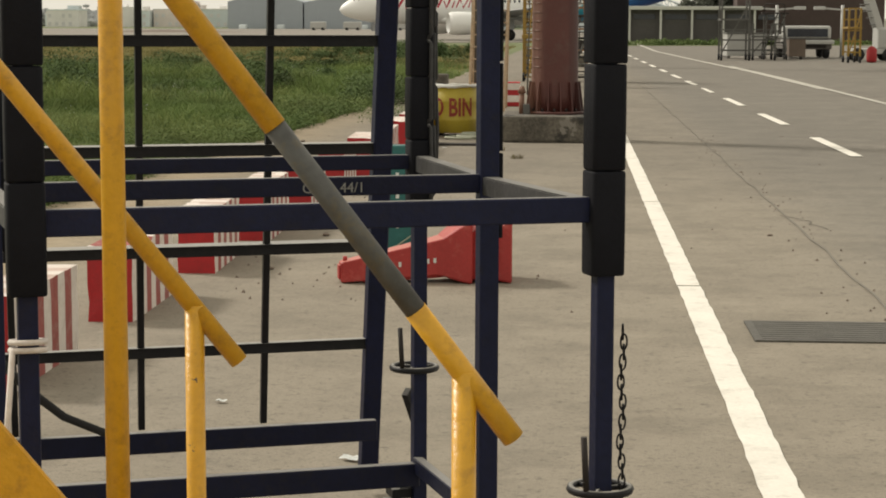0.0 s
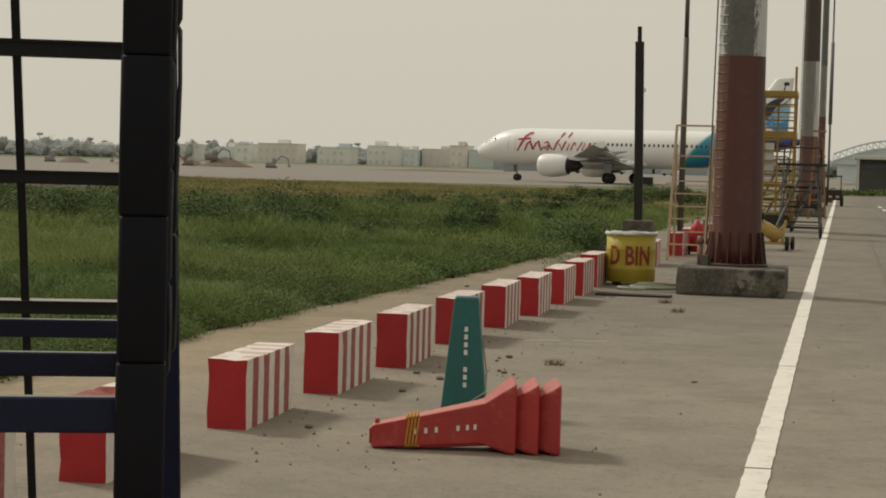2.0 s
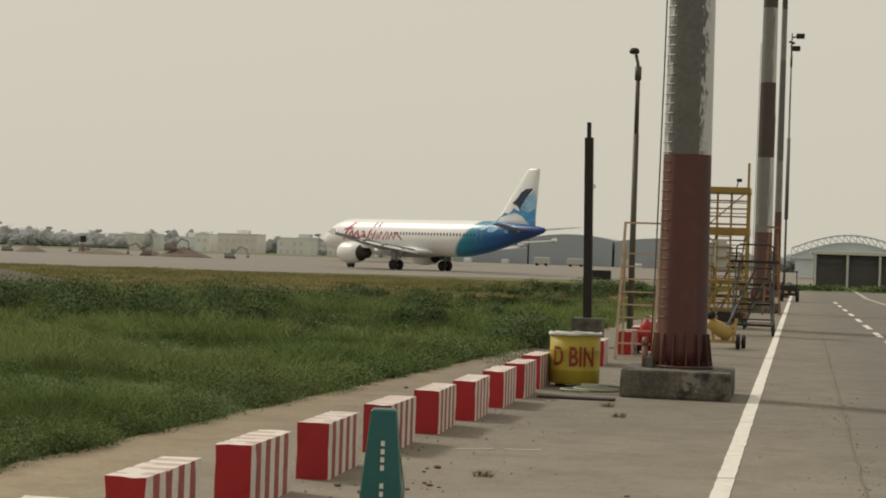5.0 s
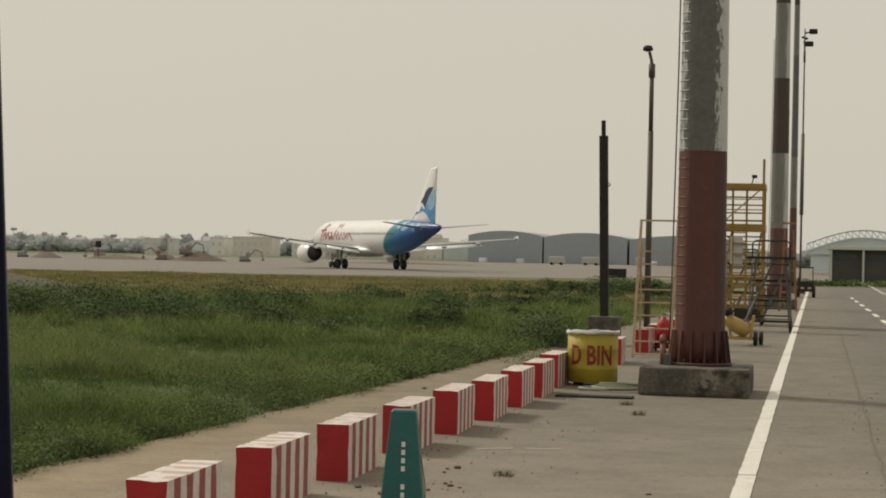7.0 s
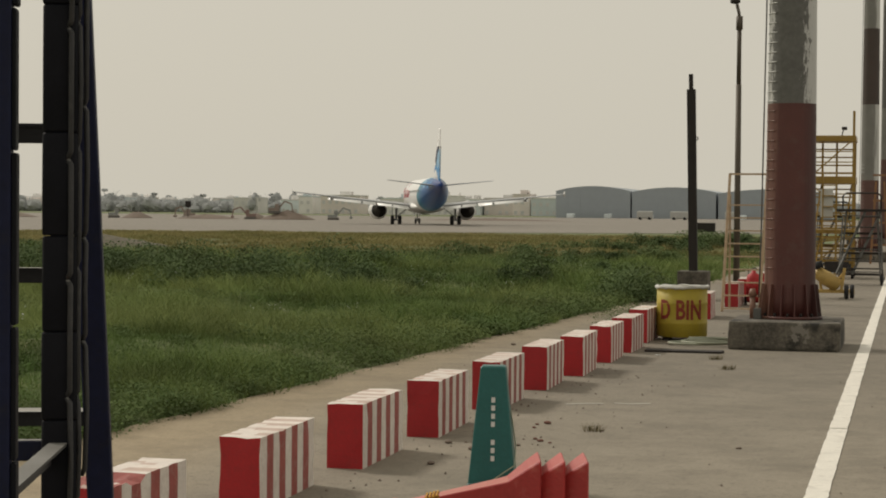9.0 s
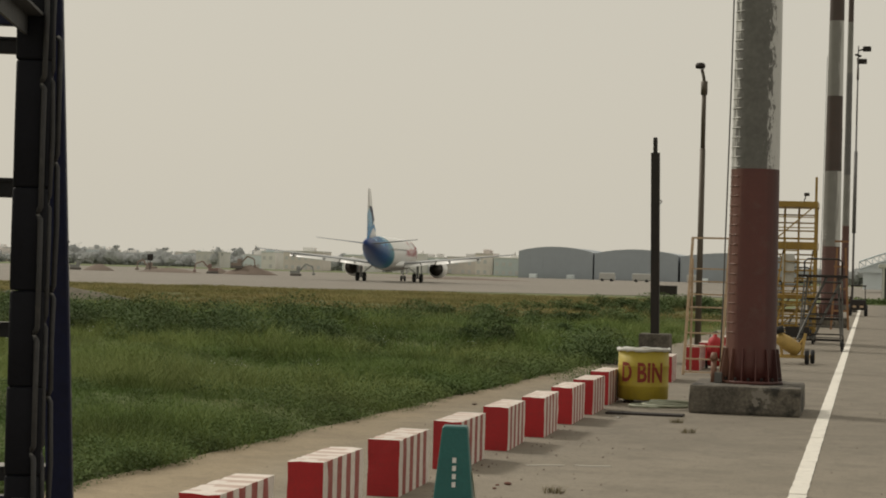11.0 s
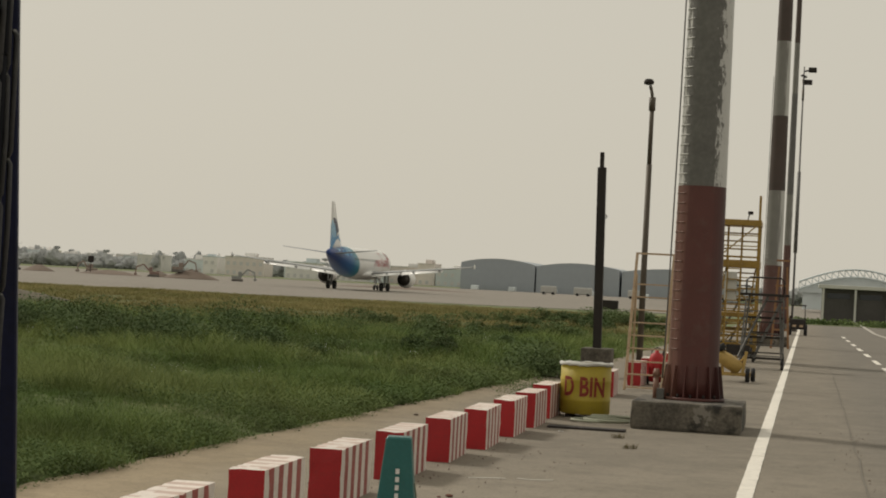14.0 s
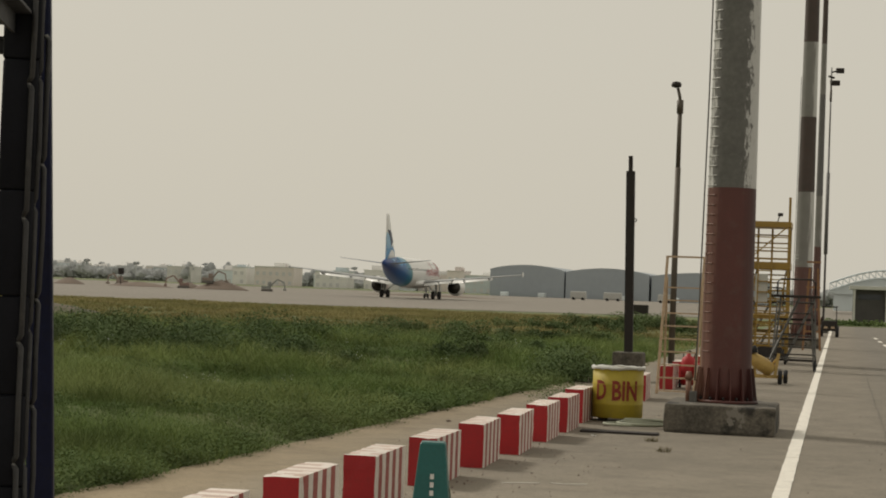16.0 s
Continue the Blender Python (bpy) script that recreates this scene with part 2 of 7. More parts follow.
def paved_mat(name, color, dirt, amount, wide):
    """Paving: broad patches, cloudy stains, dark specks and pale scuffs over the base colour."""
    m = mat(name, color, 0.85, vary=0.16, scale=wide, fine=130, bump=0.45, dirt=dirt, dirt_amount=amount, spec=0.3)
    n, l = m.node_tree.nodes, m.node_tree.links
    b = n["Principled BSDF"]
    tc = n.new("ShaderNodeTexCoord")
    for size, rough, lo, hi, most, tint in ((1.7, 0.70, 0.48, 0.62, 0.6, 0.70), (0.5, 0.75, 0.50, 0.62, 0.5, 0.74), (9.0, 0.75, 0.54, 0.63, 0.5, 0.62), (46.0, 0.6, 0.55, 0.64, 0.65, 0.5), (120.0, 0.5, 0.50, 0.64, 0.5, 0.62), (18.0, 0.7, 0.58, 0.64, 0.6, 0.45), (0.9, 0.8, 0.53, 0.64, 0.4, 1.25), (5.0, 0.85, 0.56, 0.64, 0.4, 1.3)):
        no = n.new("ShaderNodeTexNoise")
        no.inputs["Scale"].default_value, no.inputs["Detail"].default_value, no.inputs["Roughness"].default_value = size, 9, rough
        l.new(tc.outputs["Object"], no.inputs["Vector"])
        mr = n.new("ShaderNodeMapRange")
        mr.inputs["From Min"].default_value, mr.inputs["From Max"].default_value, mr.inputs["To Max"].default_value = lo, hi, most
        l.new(no.outputs["Fac"], mr.inputs["Value"])
        mix = n.new("ShaderNodeMix")
        mix.data_type = "RGBA"
        l.new(mr.outputs[0], mix.inputs["Factor"])
        l.new(b.inputs["Base Color"].links[0].from_socket, mix.inputs["A"])
        mix.inputs["B"].default_value = (*[c * tint for c in color], 1)
        l.new(mix.outputs["Result"], b.inputs["Base Color"])
    return m


def blend_along(m, axis, color, x0, x1, wave):
    """Another tone of paving that takes over between x0 and x1 along an axis, with a ragged border."""
    n, l = m.node_tree.nodes, m.node_tree.links
    b = n["Principled BSDF"]
    tc, sep, no = n.new("ShaderNodeTexCoord"), n.new("ShaderNodeSeparateXYZ"), n.new("ShaderNodeTexNoise")
    l.new(tc.outputs["Object"], sep.inputs[0])
    l.new(tc.outputs["Object"], no.inputs["Vector"])
    no.inputs["Scale"].default_value, no.inputs["Detail"].default_value, no.inputs["Roughness"].default_value = 0.9, 8, 0.7
    ad = n.new("ShaderNodeMath")
    ad.operation = "MULTIPLY_ADD"
    ad.inputs[1].default_value = wave
    l.new(no.outputs["Fac"], ad.inputs[0])
    l.new(sep.outputs[axis], ad.inputs[2])
    mr, mul, mix = n.new("ShaderNodeMapRange"), n.new("ShaderNodeMix"), n.new("ShaderNodeMix")
    mr.interpolation_type = "SMOOTHSTEP"
    mr.inputs["From Min"].default_value, mr.inputs["From Max"].default_value = x0 + wave / 2, x1 + wave / 2
    l.new(ad.outputs[0], mr.inputs["Value"])
    src = b.inputs["Base Color"].links[0].from_socket
    mul.data_type, mul.blend_type = "RGBA", "MULTIPLY"
    mul.inputs["Factor"].default_value = 1.0
    mul.inputs["B"].default_value = (*color, 1)
    l.new(src, mul.inputs["A"])
    mix.data_type = "RGBA"
    l.new(mr.outputs[0], mix.inputs["Factor"])
    l.new(src, mix.inputs["A"])
    l.new(mul.outputs["Result"], mix.inputs["B"])
    l.new(mix.outputs["Result"], b.inputs["Base Color"])


def chips(m, tone, lo, hi, size):
    """Spots where the paint has flaked off, with a hard edge."""
    n, l = m.node_tree.nodes, m.node_tree.links
    b = n["Principled BSDF"]
    src = b.inputs["Base Color"].links[0].from_socket
    tc, no, mr, mix = n.new("ShaderNodeTexCoord"), n.new("ShaderNodeTexNoise"), n.new("ShaderNodeMapRange"), n.new("ShaderNodeMix")
    no.inputs["Scale"].default_value, no.inputs["Detail"].default_value, no.inputs["Roughness"].default_value = size, 5, 0.6
    l.new(tc.outputs["Object"], no.inputs["Vector"])
    mr.inputs["From Min"].default_value, mr.inputs["From Max"].default_value = lo, hi
    l.new(no.outputs["Fac"], mr.inputs["Value"])
    mix.data_type = "RGBA"
    mix.inputs["B"].default_value = (*tone, 1)
    l.new(mr.outputs[0], mix.inputs["Factor"])
    l.new(src, mix.inputs["A"])
    l.new(mix.outputs["Result"], b.inputs["Base Color"])


def peel_or_flank_light(m, flank_color, side=1.0, lo=0.24, hi=0.42, size=9.0, tall=0.10):
    """Tone on one flank only, ragged upright edge: paint, dust, or painted-in light."""
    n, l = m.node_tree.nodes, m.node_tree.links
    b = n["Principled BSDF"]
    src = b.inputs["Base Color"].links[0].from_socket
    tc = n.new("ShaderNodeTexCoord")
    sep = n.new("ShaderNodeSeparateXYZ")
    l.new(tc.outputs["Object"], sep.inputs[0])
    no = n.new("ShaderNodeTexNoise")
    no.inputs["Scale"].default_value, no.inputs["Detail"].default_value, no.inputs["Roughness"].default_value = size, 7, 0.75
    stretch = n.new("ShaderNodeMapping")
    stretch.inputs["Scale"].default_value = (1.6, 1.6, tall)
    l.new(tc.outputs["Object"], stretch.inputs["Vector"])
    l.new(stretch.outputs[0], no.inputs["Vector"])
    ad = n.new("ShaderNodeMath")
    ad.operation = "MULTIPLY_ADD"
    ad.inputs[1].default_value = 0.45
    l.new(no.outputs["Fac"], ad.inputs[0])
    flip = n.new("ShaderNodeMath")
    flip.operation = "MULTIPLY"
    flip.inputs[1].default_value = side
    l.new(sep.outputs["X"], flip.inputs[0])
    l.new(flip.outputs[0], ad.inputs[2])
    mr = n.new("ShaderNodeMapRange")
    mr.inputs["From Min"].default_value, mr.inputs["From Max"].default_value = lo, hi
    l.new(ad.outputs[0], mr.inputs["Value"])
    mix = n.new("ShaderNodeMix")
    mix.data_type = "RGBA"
    mix.inputs["B"].default_value = (*flank_color, 1)
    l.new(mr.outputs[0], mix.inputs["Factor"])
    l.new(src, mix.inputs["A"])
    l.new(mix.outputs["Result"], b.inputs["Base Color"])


peel_or_flank_light(M["mast_white"], (0.50, 0.50, 0.485), 1.0, 0.395, 0.425, 15.0, 0.5)
peel_or_flank_light(M["mast_white"], (0.50, 0.50, 0.48), -1.0, 0.445, 0.475, 12.0, 0.3)
# Left flank: weathered tan plus warm sunlight put into the colour.
peel_or_flank_light(M["mast_red"], (0.20, 0.105, 0.07), -1.0, 0.36, 0.62)
# Right flank: its shade put into the colour as darker red.
peel_or_flank_light(M["mast_red"], (0.045, 0.015, 0.014), 1.0, 0.36, 0.58, 7.0, 0.05)
# Faded red of the far masts, greyed in colour for haze.
M["mast_red_far"] = mat("faded_hazed_mast_paint", (0.105, 0.05, 0.042), 0.6, vary=0.2, scale=2.5, dirt=(0.12, 0.09, 0.08), dirt_amount=0.6)
M["mast_white_far"] = mat("grey_mast_paint", (0.19, 0.185, 0.17), 0.55, vary=0.2, scale=2.5)
peel_or_flank_light(M["mast_white_far"], (0.50, 0.50, 0.48), 1.0, 0.33, 0.42)
M["mast_brown_far"] = mat("dark_brown_mast_paint", (0.060, 0.043, 0.036), 0.6, vary=0.25, scale=2.5, dirt=(0.09, 0.04, 0.03), dirt_amount=0.5)
M["mast_slate"] = mat("slate_grey_mast_paint", (0.125, 0.122, 0.12), 0.6, vary=0.2, scale=2.5, dirt=(0.09, 0.08, 0.075), dirt_amount=0.5)
M["worn_marking"] = mat("worn_white_road_paint", (0.42, 0.40, 0.35), 0.8, vary=0.2, scale=2, fine=50, dirt=(0.24, 0.225, 0.19), dirt_amount=0.8)
# Dust on the steel tops; their sun highlights are coloured in with it.
for k, a in (("navy", 0.7), ("black_steel", 0.9), ("dust_steel", 0.55)):
    dusty_or_sunlit_top(M[k], (0.32, 0.31, 0.285), a)
chips(M["rail_yellow"], (0.075, 0.055, 0.04), 0.69, 0.70, 22.0)
chips(M["galvanised"], (0.42, 0.22, 0.02), 0.635, 0.645, 15.0)
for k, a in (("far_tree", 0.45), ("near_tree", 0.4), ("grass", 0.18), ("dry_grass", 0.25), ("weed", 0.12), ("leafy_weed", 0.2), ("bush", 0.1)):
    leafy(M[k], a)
M["field"] = ground_mat()
# The sunlit pink of the cones' top faces is put into the colour.
dusty_or_sunlit_top(M["cone_red"], (0.56, 0.24, 0.19), 0.55)
chips(M["concrete_old"], (0.032, 0.030, 0.026), 0.53, 0.60, 2.4)
chips(M["concrete_old"], (0.20, 0.185, 0.16), 0.64, 0.66, 3.3)
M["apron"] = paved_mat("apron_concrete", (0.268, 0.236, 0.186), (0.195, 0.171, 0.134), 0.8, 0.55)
blend_along(M["apron"], "X", (0.84, 0.865, 0.91), 0.55, 1.75, 0.9)
blend_along(M["apron"], "X", (1.26, 1.16, 0.98), -3.3, -4.6, 0.9)
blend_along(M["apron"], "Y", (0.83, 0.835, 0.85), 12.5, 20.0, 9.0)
M["taxiway"] = paved_mat("pale_taxiway", (0.25, 0.228, 0.195), (0.21, 0.19, 0.162), 0.6, 0.03)
M["joint"] = mat("dark_joint_filler", (0.165, 0.15, 0.125), 0.9, vary=0.3, scale=2)
M["iron"] = mat("dusty_iron_cover", (0.105, 0.10, 0.088), 0.7, 0.3, vary=0.3, scale=8, fine=80, bump=0.6)


# ---- mesh helpers ----
def mesh_object(name, bm, material, smooth=False):
    me = bpy.data.meshes.new(name)
    bm.normal_update()
    if smooth:
        for f in bm.faces:
            f.smooth = True
    bm.to_mesh(me)
    bm.free()
    for x in material if isinstance(material, (list, tuple)) else [material]:
        me.materials.append(x)
    return new(name, me)


def part(name, bm, material, parent, label="", smooth=False):
    ob = mesh_object(name, bm, material, smooth)
    ob.parent = parent
    if label:
        ob["label"] = label
    return ob


def thing(name, label, category, m=None, group="", kind=""):
    e = new(name)
    e.empty_display_size = 0.1
    if m is not None:
        e.matrix_basis = m
    return tagged(e, label, category, group, kind)


def box(bm, x0, y0, z0, x1, y1, z1, bevel=0.0, mi=0):
    v = [bm.verts.new((x, y, z)) for z in (z0, z1) for x, y in ((x0, y0), (x1, y0), (x1, y1), (x0, y1))]
    fs = [bm.faces.new([v[i] for i in q]) for q in ((3, 2, 1, 0), (4, 5, 6, 7), (0, 1, 5, 4), (1, 2, 6, 5), (2, 3, 7, 6), (3, 0, 4, 7))]
    for f in fs:
        f.material_index = mi
    if bevel:
        es = list({e for f in fs for e in f.edges})
        bmesh.ops.bevel(bm, geom=es, offset=bevel, segments=2, affect="EDGES", profile=0.6)
    return fs


def tube(bm, p0, p1, r0, r1=None, n=12, caps=True, mi=0):
    """A round bar from p0 to p1."""
    r1 = r0 if r1 is None else r1
    p0, p1 = Vector(p0), Vector(p1)
    q = (p1 - p0).to_track_quat("Z", "Y")
    rings = []
    for p, r in ((p0, r0), (p1, r1)):
        rings.append([bm.verts.new(p + q @ Vector((r * math.cos(2 * math.pi * k / n), r * math.sin(2 * math.pi * k / n), 0))) for k in range(n)])
    for k in range(n):
        f = bm.faces.new((rings[0][k], rings[0][(k + 1) % n], rings[1][(k + 1) % n], rings[1][k]))
        f.smooth, f.material_index = True, mi
    if caps:
        bm.faces.new(rings[0][::-1]).material_index = mi
        bm.faces.new(rings[1]).material_index = mi


def bar(bm, p0, p1, w, h, bevel=0.0, up=(0, 0, 1)):
    """A rectangular bar from p0 to p1, w across and h along up."""
    p0, p1, up = Vector(p0), Vector(p1), Vector(up)
    d = (p1 - p0).normalized()
    s = d.cross(up)
    s = s.normalized() if s.length > 1e-4 else Vector((1, 0, 0))
    u = s.cross(d).normalized()
    v = [bm.verts.new(p + s * a * w / 2 + u * b * h / 2) for p in (p0, p1) for a, b in ((-1, -1), (1, -1), (1, 1), (-1, 1))]
    fs = [bm.faces.new([v[i] for i in q]) for q in ((0, 1, 2, 3), (7, 6, 5, 4), (0, 4, 5, 1), (1, 5, 6, 2), (2, 6, 7, 3), (3, 7, 4, 0))]
    bmesh.ops.recalc_face_normals(bm, faces=fs)
    if bevel:
        bmesh.ops.bevel(bm, geom=list({e for f in fs for e in f.edges}), offset=bevel, segments=1, affect="EDGES")


def loft(bm, rings, cap0=True, cap1=True, closed=True, mi=0, smooth=True):
    """Skin over rings of points, each with the same count."""
    vs = [[bm.verts.new(p) for p in r] for r in rings]
    n = len(vs[0])
    for a, b in zip(vs, vs[1:]):
        for k in range(n if closed else n - 1):
            f = bm.faces.new((a[k], a[(k + 1) % n], b[(k + 1) % n], b[k]))
            f.smooth, f.material_index = smooth, mi
    if cap0:
        bm.faces.new(vs[0][::-1]).material_index = mi
    if cap1:
        bm.faces.new(vs[-1]).material_index = mi
    return vs


def lathe(bm, prof, n=24, at=(0, 0, 0), caps=(False, False), mi=0):
    rings = [[(at[0] + r * math.cos(2 * math.pi * k / n), at[1] + r * math.sin(2 * math.pi * k / n), at[2] + z) for k in range(n)] for r, z in prof]
    return loft(bm, rings, caps[0], caps[1], mi=mi)


def path_tube(bm, pts, r, n=8):
    """A hose or rope along points."""
    pts = [Vector(p) for p in pts]
    rings = []
    for i, p in enumerate(pts):
        d = (pts[min(i + 1, len(pts) - 1)] - pts[max(i - 1, 0)]).normalized()
        a = d.cross(Vector((0.13, 0.2, 0.97)))
        a = (a if a.length > 1e-3 else d.cross(Vector((1, 0, 0)))).normalized()
        b = d.cross(a)
        rings.append([p + a * r * math.cos(2 * math.pi * k / n) + b * r * math.sin(2 * math.pi * k / n) for k in range(n)])
    loft(bm, rings)


def torus(bm, c, axis, R, r, n=20, k=8):
    q = Vector(axis).to_track_quat("Z", "Y")
    rings = []
    for i in range(n):
        a = 2 * math.pi * i / n
        rings.append([Vector(c) + q @ Vector(((R + r * math.cos(b)) * math.cos(a), (R + r * math.cos(b)) * math.sin(a), r * math.sin(b))) for b in [2 * math.pi * j / k for j in range(k)]])
    vs = [[bm.verts.new(p) for p in rg] for rg in rings]
    for i in range(n):
        a, b = vs[i], vs[(i + 1) % n]
        for j in range(k):
            bm.faces.new((a[j], b[j], b[(j + 1) % k], a[(j + 1) % k])).smooth = True


def sheet(name, pts, z, material, label, category, thick=0.004):
    """A thin flat slab over a polygon."""
    bm = bmesh.new()
    top = [bm.verts.new((x, y, z)) for x, y in pts]
    low = [bm.verts.new((x, y, z - thick)) for x, y in pts]
    bm.faces.new(top)
    for i in range(len(pts)):
        bm.faces.new((low[i], low[(i + 1) % len(pts)], top[(i + 1) % len(pts)], top[i]))
    bmesh.ops.recalc_face_normals(bm, faces=bm.faces)
    return tagged(mesh_object(name, bm, material), label, category, kind="structure")


def raw_mesh(name, verts, faces, material):
    me = bpy.data.meshes.new(name)
    me.from_pydata(verts, [], faces)
    me.materials.append(material)
    return new(name, me)


def lettering(text, size, depth=0.003, bold=0.0):
    """The vertices and faces of a word in the built-in font, centred on its width."""
    cu = bpy.data.curves.new("word", "FONT")
    cu.body, cu.size, cu.extrude, cu.resolution_u, cu.offset = text, size, depth, 3, bold
    ob = new("word", cu)
    bpy.context.view_layer.update()
    me = bpy.data.meshes.new_from_object(ob.evaluated_get(bpy.context.evaluated_depsgraph_get()))
    vs = [tuple(v.co) for v in me.vertices]
    fs = [tuple(p.vertices) for p in me.polygons]
    bpy.data.objects.remove(ob)
    bpy.data.curves.remove(cu)
    bpy.data.meshes.remove(me)
    mid = (min(v[0] for v in vs) + max(v[0] for v in vs)) / 2
    return [(v[0] - mid, v[1], v[2]) for v in vs], fs


# ---- ground ----
def grass_edge(y):
    """Where the grass begins beside the paving."""
    return -4.95 + 0.038 * max(0.0, min(y, 42) - 13) + 0.010 * max(0.0, y - 42) + 0.10 * noise.noise((3, y * 0.8, 2)) + 0.08 * noise.noise((8, y * 2.2, 5))


def field_height(x, y):
    """The field: a low bank beside the paving, then hummocks, falling away towards the taxiway."""
    d = max(0.0, grass_edge(y) - x)
    far = max(0.0, min(1.0, (y - 40) / 110))
    bank = min(1.0, d / 1.6)
    lumps = noise.noise((x * 0.13, y * 0.13, 3.1)) * 0.30 + noise.noise((x * 0.42, y * 0.30, 7.7)) * 0.24
    return -0.03 + 0.09 * bank * bank * (3 - 2 * bank) * (1 - far) - 0.47 * far + lumps * min(1.0, d / 3.0) * (1 - 0.8 * far)


def build_ground():
    xs = [-2400, -1200, -600, -300, -160, -110] + [-80 + 2 * k for k in range(18)] + [-44 + 1.0 * k for k in range(40)] + [-4, 0, 30, 80, 300, 1200, 2400]
    ys = [-600, -100, -20] + [0.8 * k for k in range(0, 90)] + [72 + 4 * k for k in range(20)] + [160, 200, 300, 500, 900, 1600, 2600]
    verts = [(x, y, field_height(x, y) if -110 < x < -4.4 and 0 <= y < 150 else (-0.5 if y > 150 else -0.05)) for y in ys for x in xs]
    nx = len(xs)
    faces = [(j * nx + i, j * nx + i + 1, (j + 1) * nx + i + 1, (j + 1) * nx + i) for j in range(len(ys) - 1) for i in range(nx - 1)]
    tagged(raw_mesh("ground", verts, faces, M["field"]), "uneven grass field of green and dry olive ground", "ground", kind="structure")


build_ground()
edge = [(grass_edge(y) - 0.12, y) for y in [-12 + 0.75 * k for k in range(180)]]
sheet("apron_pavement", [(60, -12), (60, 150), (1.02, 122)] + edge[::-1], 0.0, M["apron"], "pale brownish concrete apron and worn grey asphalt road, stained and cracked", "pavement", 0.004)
sheet("taxiway", [(-420, -131), (-61.5, 144.3), (-20, 176.0), (40, 222), (160, 314), (160, 520), (-420, 420)], -0.46, M["taxiway"], "wide pale taxiway beyond the grass", "taxiway", 0.1)
sheet("far_verge", [(-2, 122), (60, 150), (60, 175), (-2, 160)], 0.006, M["field"], "strip of rough grass before the shed", "ground", 0.1)


def strip(name, pts, w, label, material=None, z=0.006, ragged=0.0):
    """A painted line along points; ragged: how far its edges stray."""
    left, right = [], []
    stray = random.Random(len(pts))
    for i, p in enumerate(pts):
        a, b = Vector(pts[max(i - 1, 0)]), Vector(pts[min(i + 1, len(pts) - 1)])
        d = (b - a).normalized()
        s = Vector((-d.y, d.x)) * w / 2
        left.append(tuple(Vector(p) + s * (1 + stray.uniform(-1.4, 0.5) * ragged / w)))
        right.append(tuple(Vector(p) - s * (1 + stray.uniform(-1.4, 0.5) * ragged / w)))
    return sheet(name, right + left[::-1], z, material or M["marking"], label, "road marking", 0.003)


wob = random.Random(3)
for a, b in ((-3, 4.1), (4.13, 9.33), (9.37, 14.62), (14.66, 19.9), (19.94, 40), (40, 118)):
    k = max(2, int((b - a) / (0.11 if b < 21 else 0.4)))
    strip("edge_line", [(wob.uniform(-0.003, 0.003), a + (b - a) * i / k) for i in range(k + 1)], 0.137, "solid white painted line along the apron edge, its edges worn", ragged=0.006)
for a, b in ((13.7, 17.2), (20.5, 24.1), (27.4, 30.8), (34.0, 37.4), (45.8, 48.9), (51.5, 54.9), (58.0, 61.2), (64.5, 67.8), (71, 74.3), (78, 81), (84.5, 87.6)):
    strip("lane_dash", [(2.79 - 0.0092 * y, y) for y in (a, (a + b) / 2, b)], 0.14, "white dash of the road's centre line", z=0.010)
strip("lane_dash", [(2.41, 40.6), (2.39, 43.4)], 0.10, "worn faint dash of the road's centre line", z=0.010)
strip("side_line", [(3.95, 132), (3.8, 100), (4.4, 76), (4.95, 58), (5.15, 43)], 0.2, "worn white road line that curves away", M["worn_marking"], z=0.010)
strip("side_line", [(4.9, 66), (5.15, 52), (5.3, 34), (5.4, 10), (5.4, -4)], 0.14, "thin worn white road line", M["worn_marking"], z=0.013)
for pts in ([(-2.28, 15.78), (-2.1, 15.9), (-1.98, 15.93)], [(-1.9, 16.0), (-1.78, 15.97), (-1.6, 16.06)]):
    strip("scuff_mark", pts, 0.05, "faint white scuff on the apron", M["worn_marking"], z=0.004)
jr = random.Random(8)
strip("pavement_crack", [(1.02 + jr.uniform(-0.018, 0.018), 7 + 0.7 * i) for i in range(60)], 0.012, "ragged seam between concrete and asphalt", M["joint"], z=0.009)
for seed, x0, y0, dx, dy in ((4, 1.25, 12.6, -0.04, 0.16),):
    cr = random.Random(seed)
    strip("pavement_crack", [(x0 + dx * i + cr.uniform(-0.05, 0.05), y0 + dy * i + cr.uniform(-0.05, 0.05)) for i in range(7)], 0.007, "fine crack in the pavement", M["joint"], z=0.009)


def build_cover():
    t = thing("drain_cover", "dusty iron drain cover set flush in the pavement", "drain cover", pose(0.6, 7.72, 0.008))
    bm = bmesh.new()
    box(bm, -0.40, -0.31, -0.03, 0.42, 0.31, 0.002)
    part("cover_plate", bm, M["iron"], t)
    for k in range(9):
        bm = bmesh.new()
        box(bm, -0.36, -0.27 + 0.065 * k, 0.002, 0.38, -0.25 + 0.065 * k, 0.004)
        part("rib", bm, M["iron"], t)


build_cover()


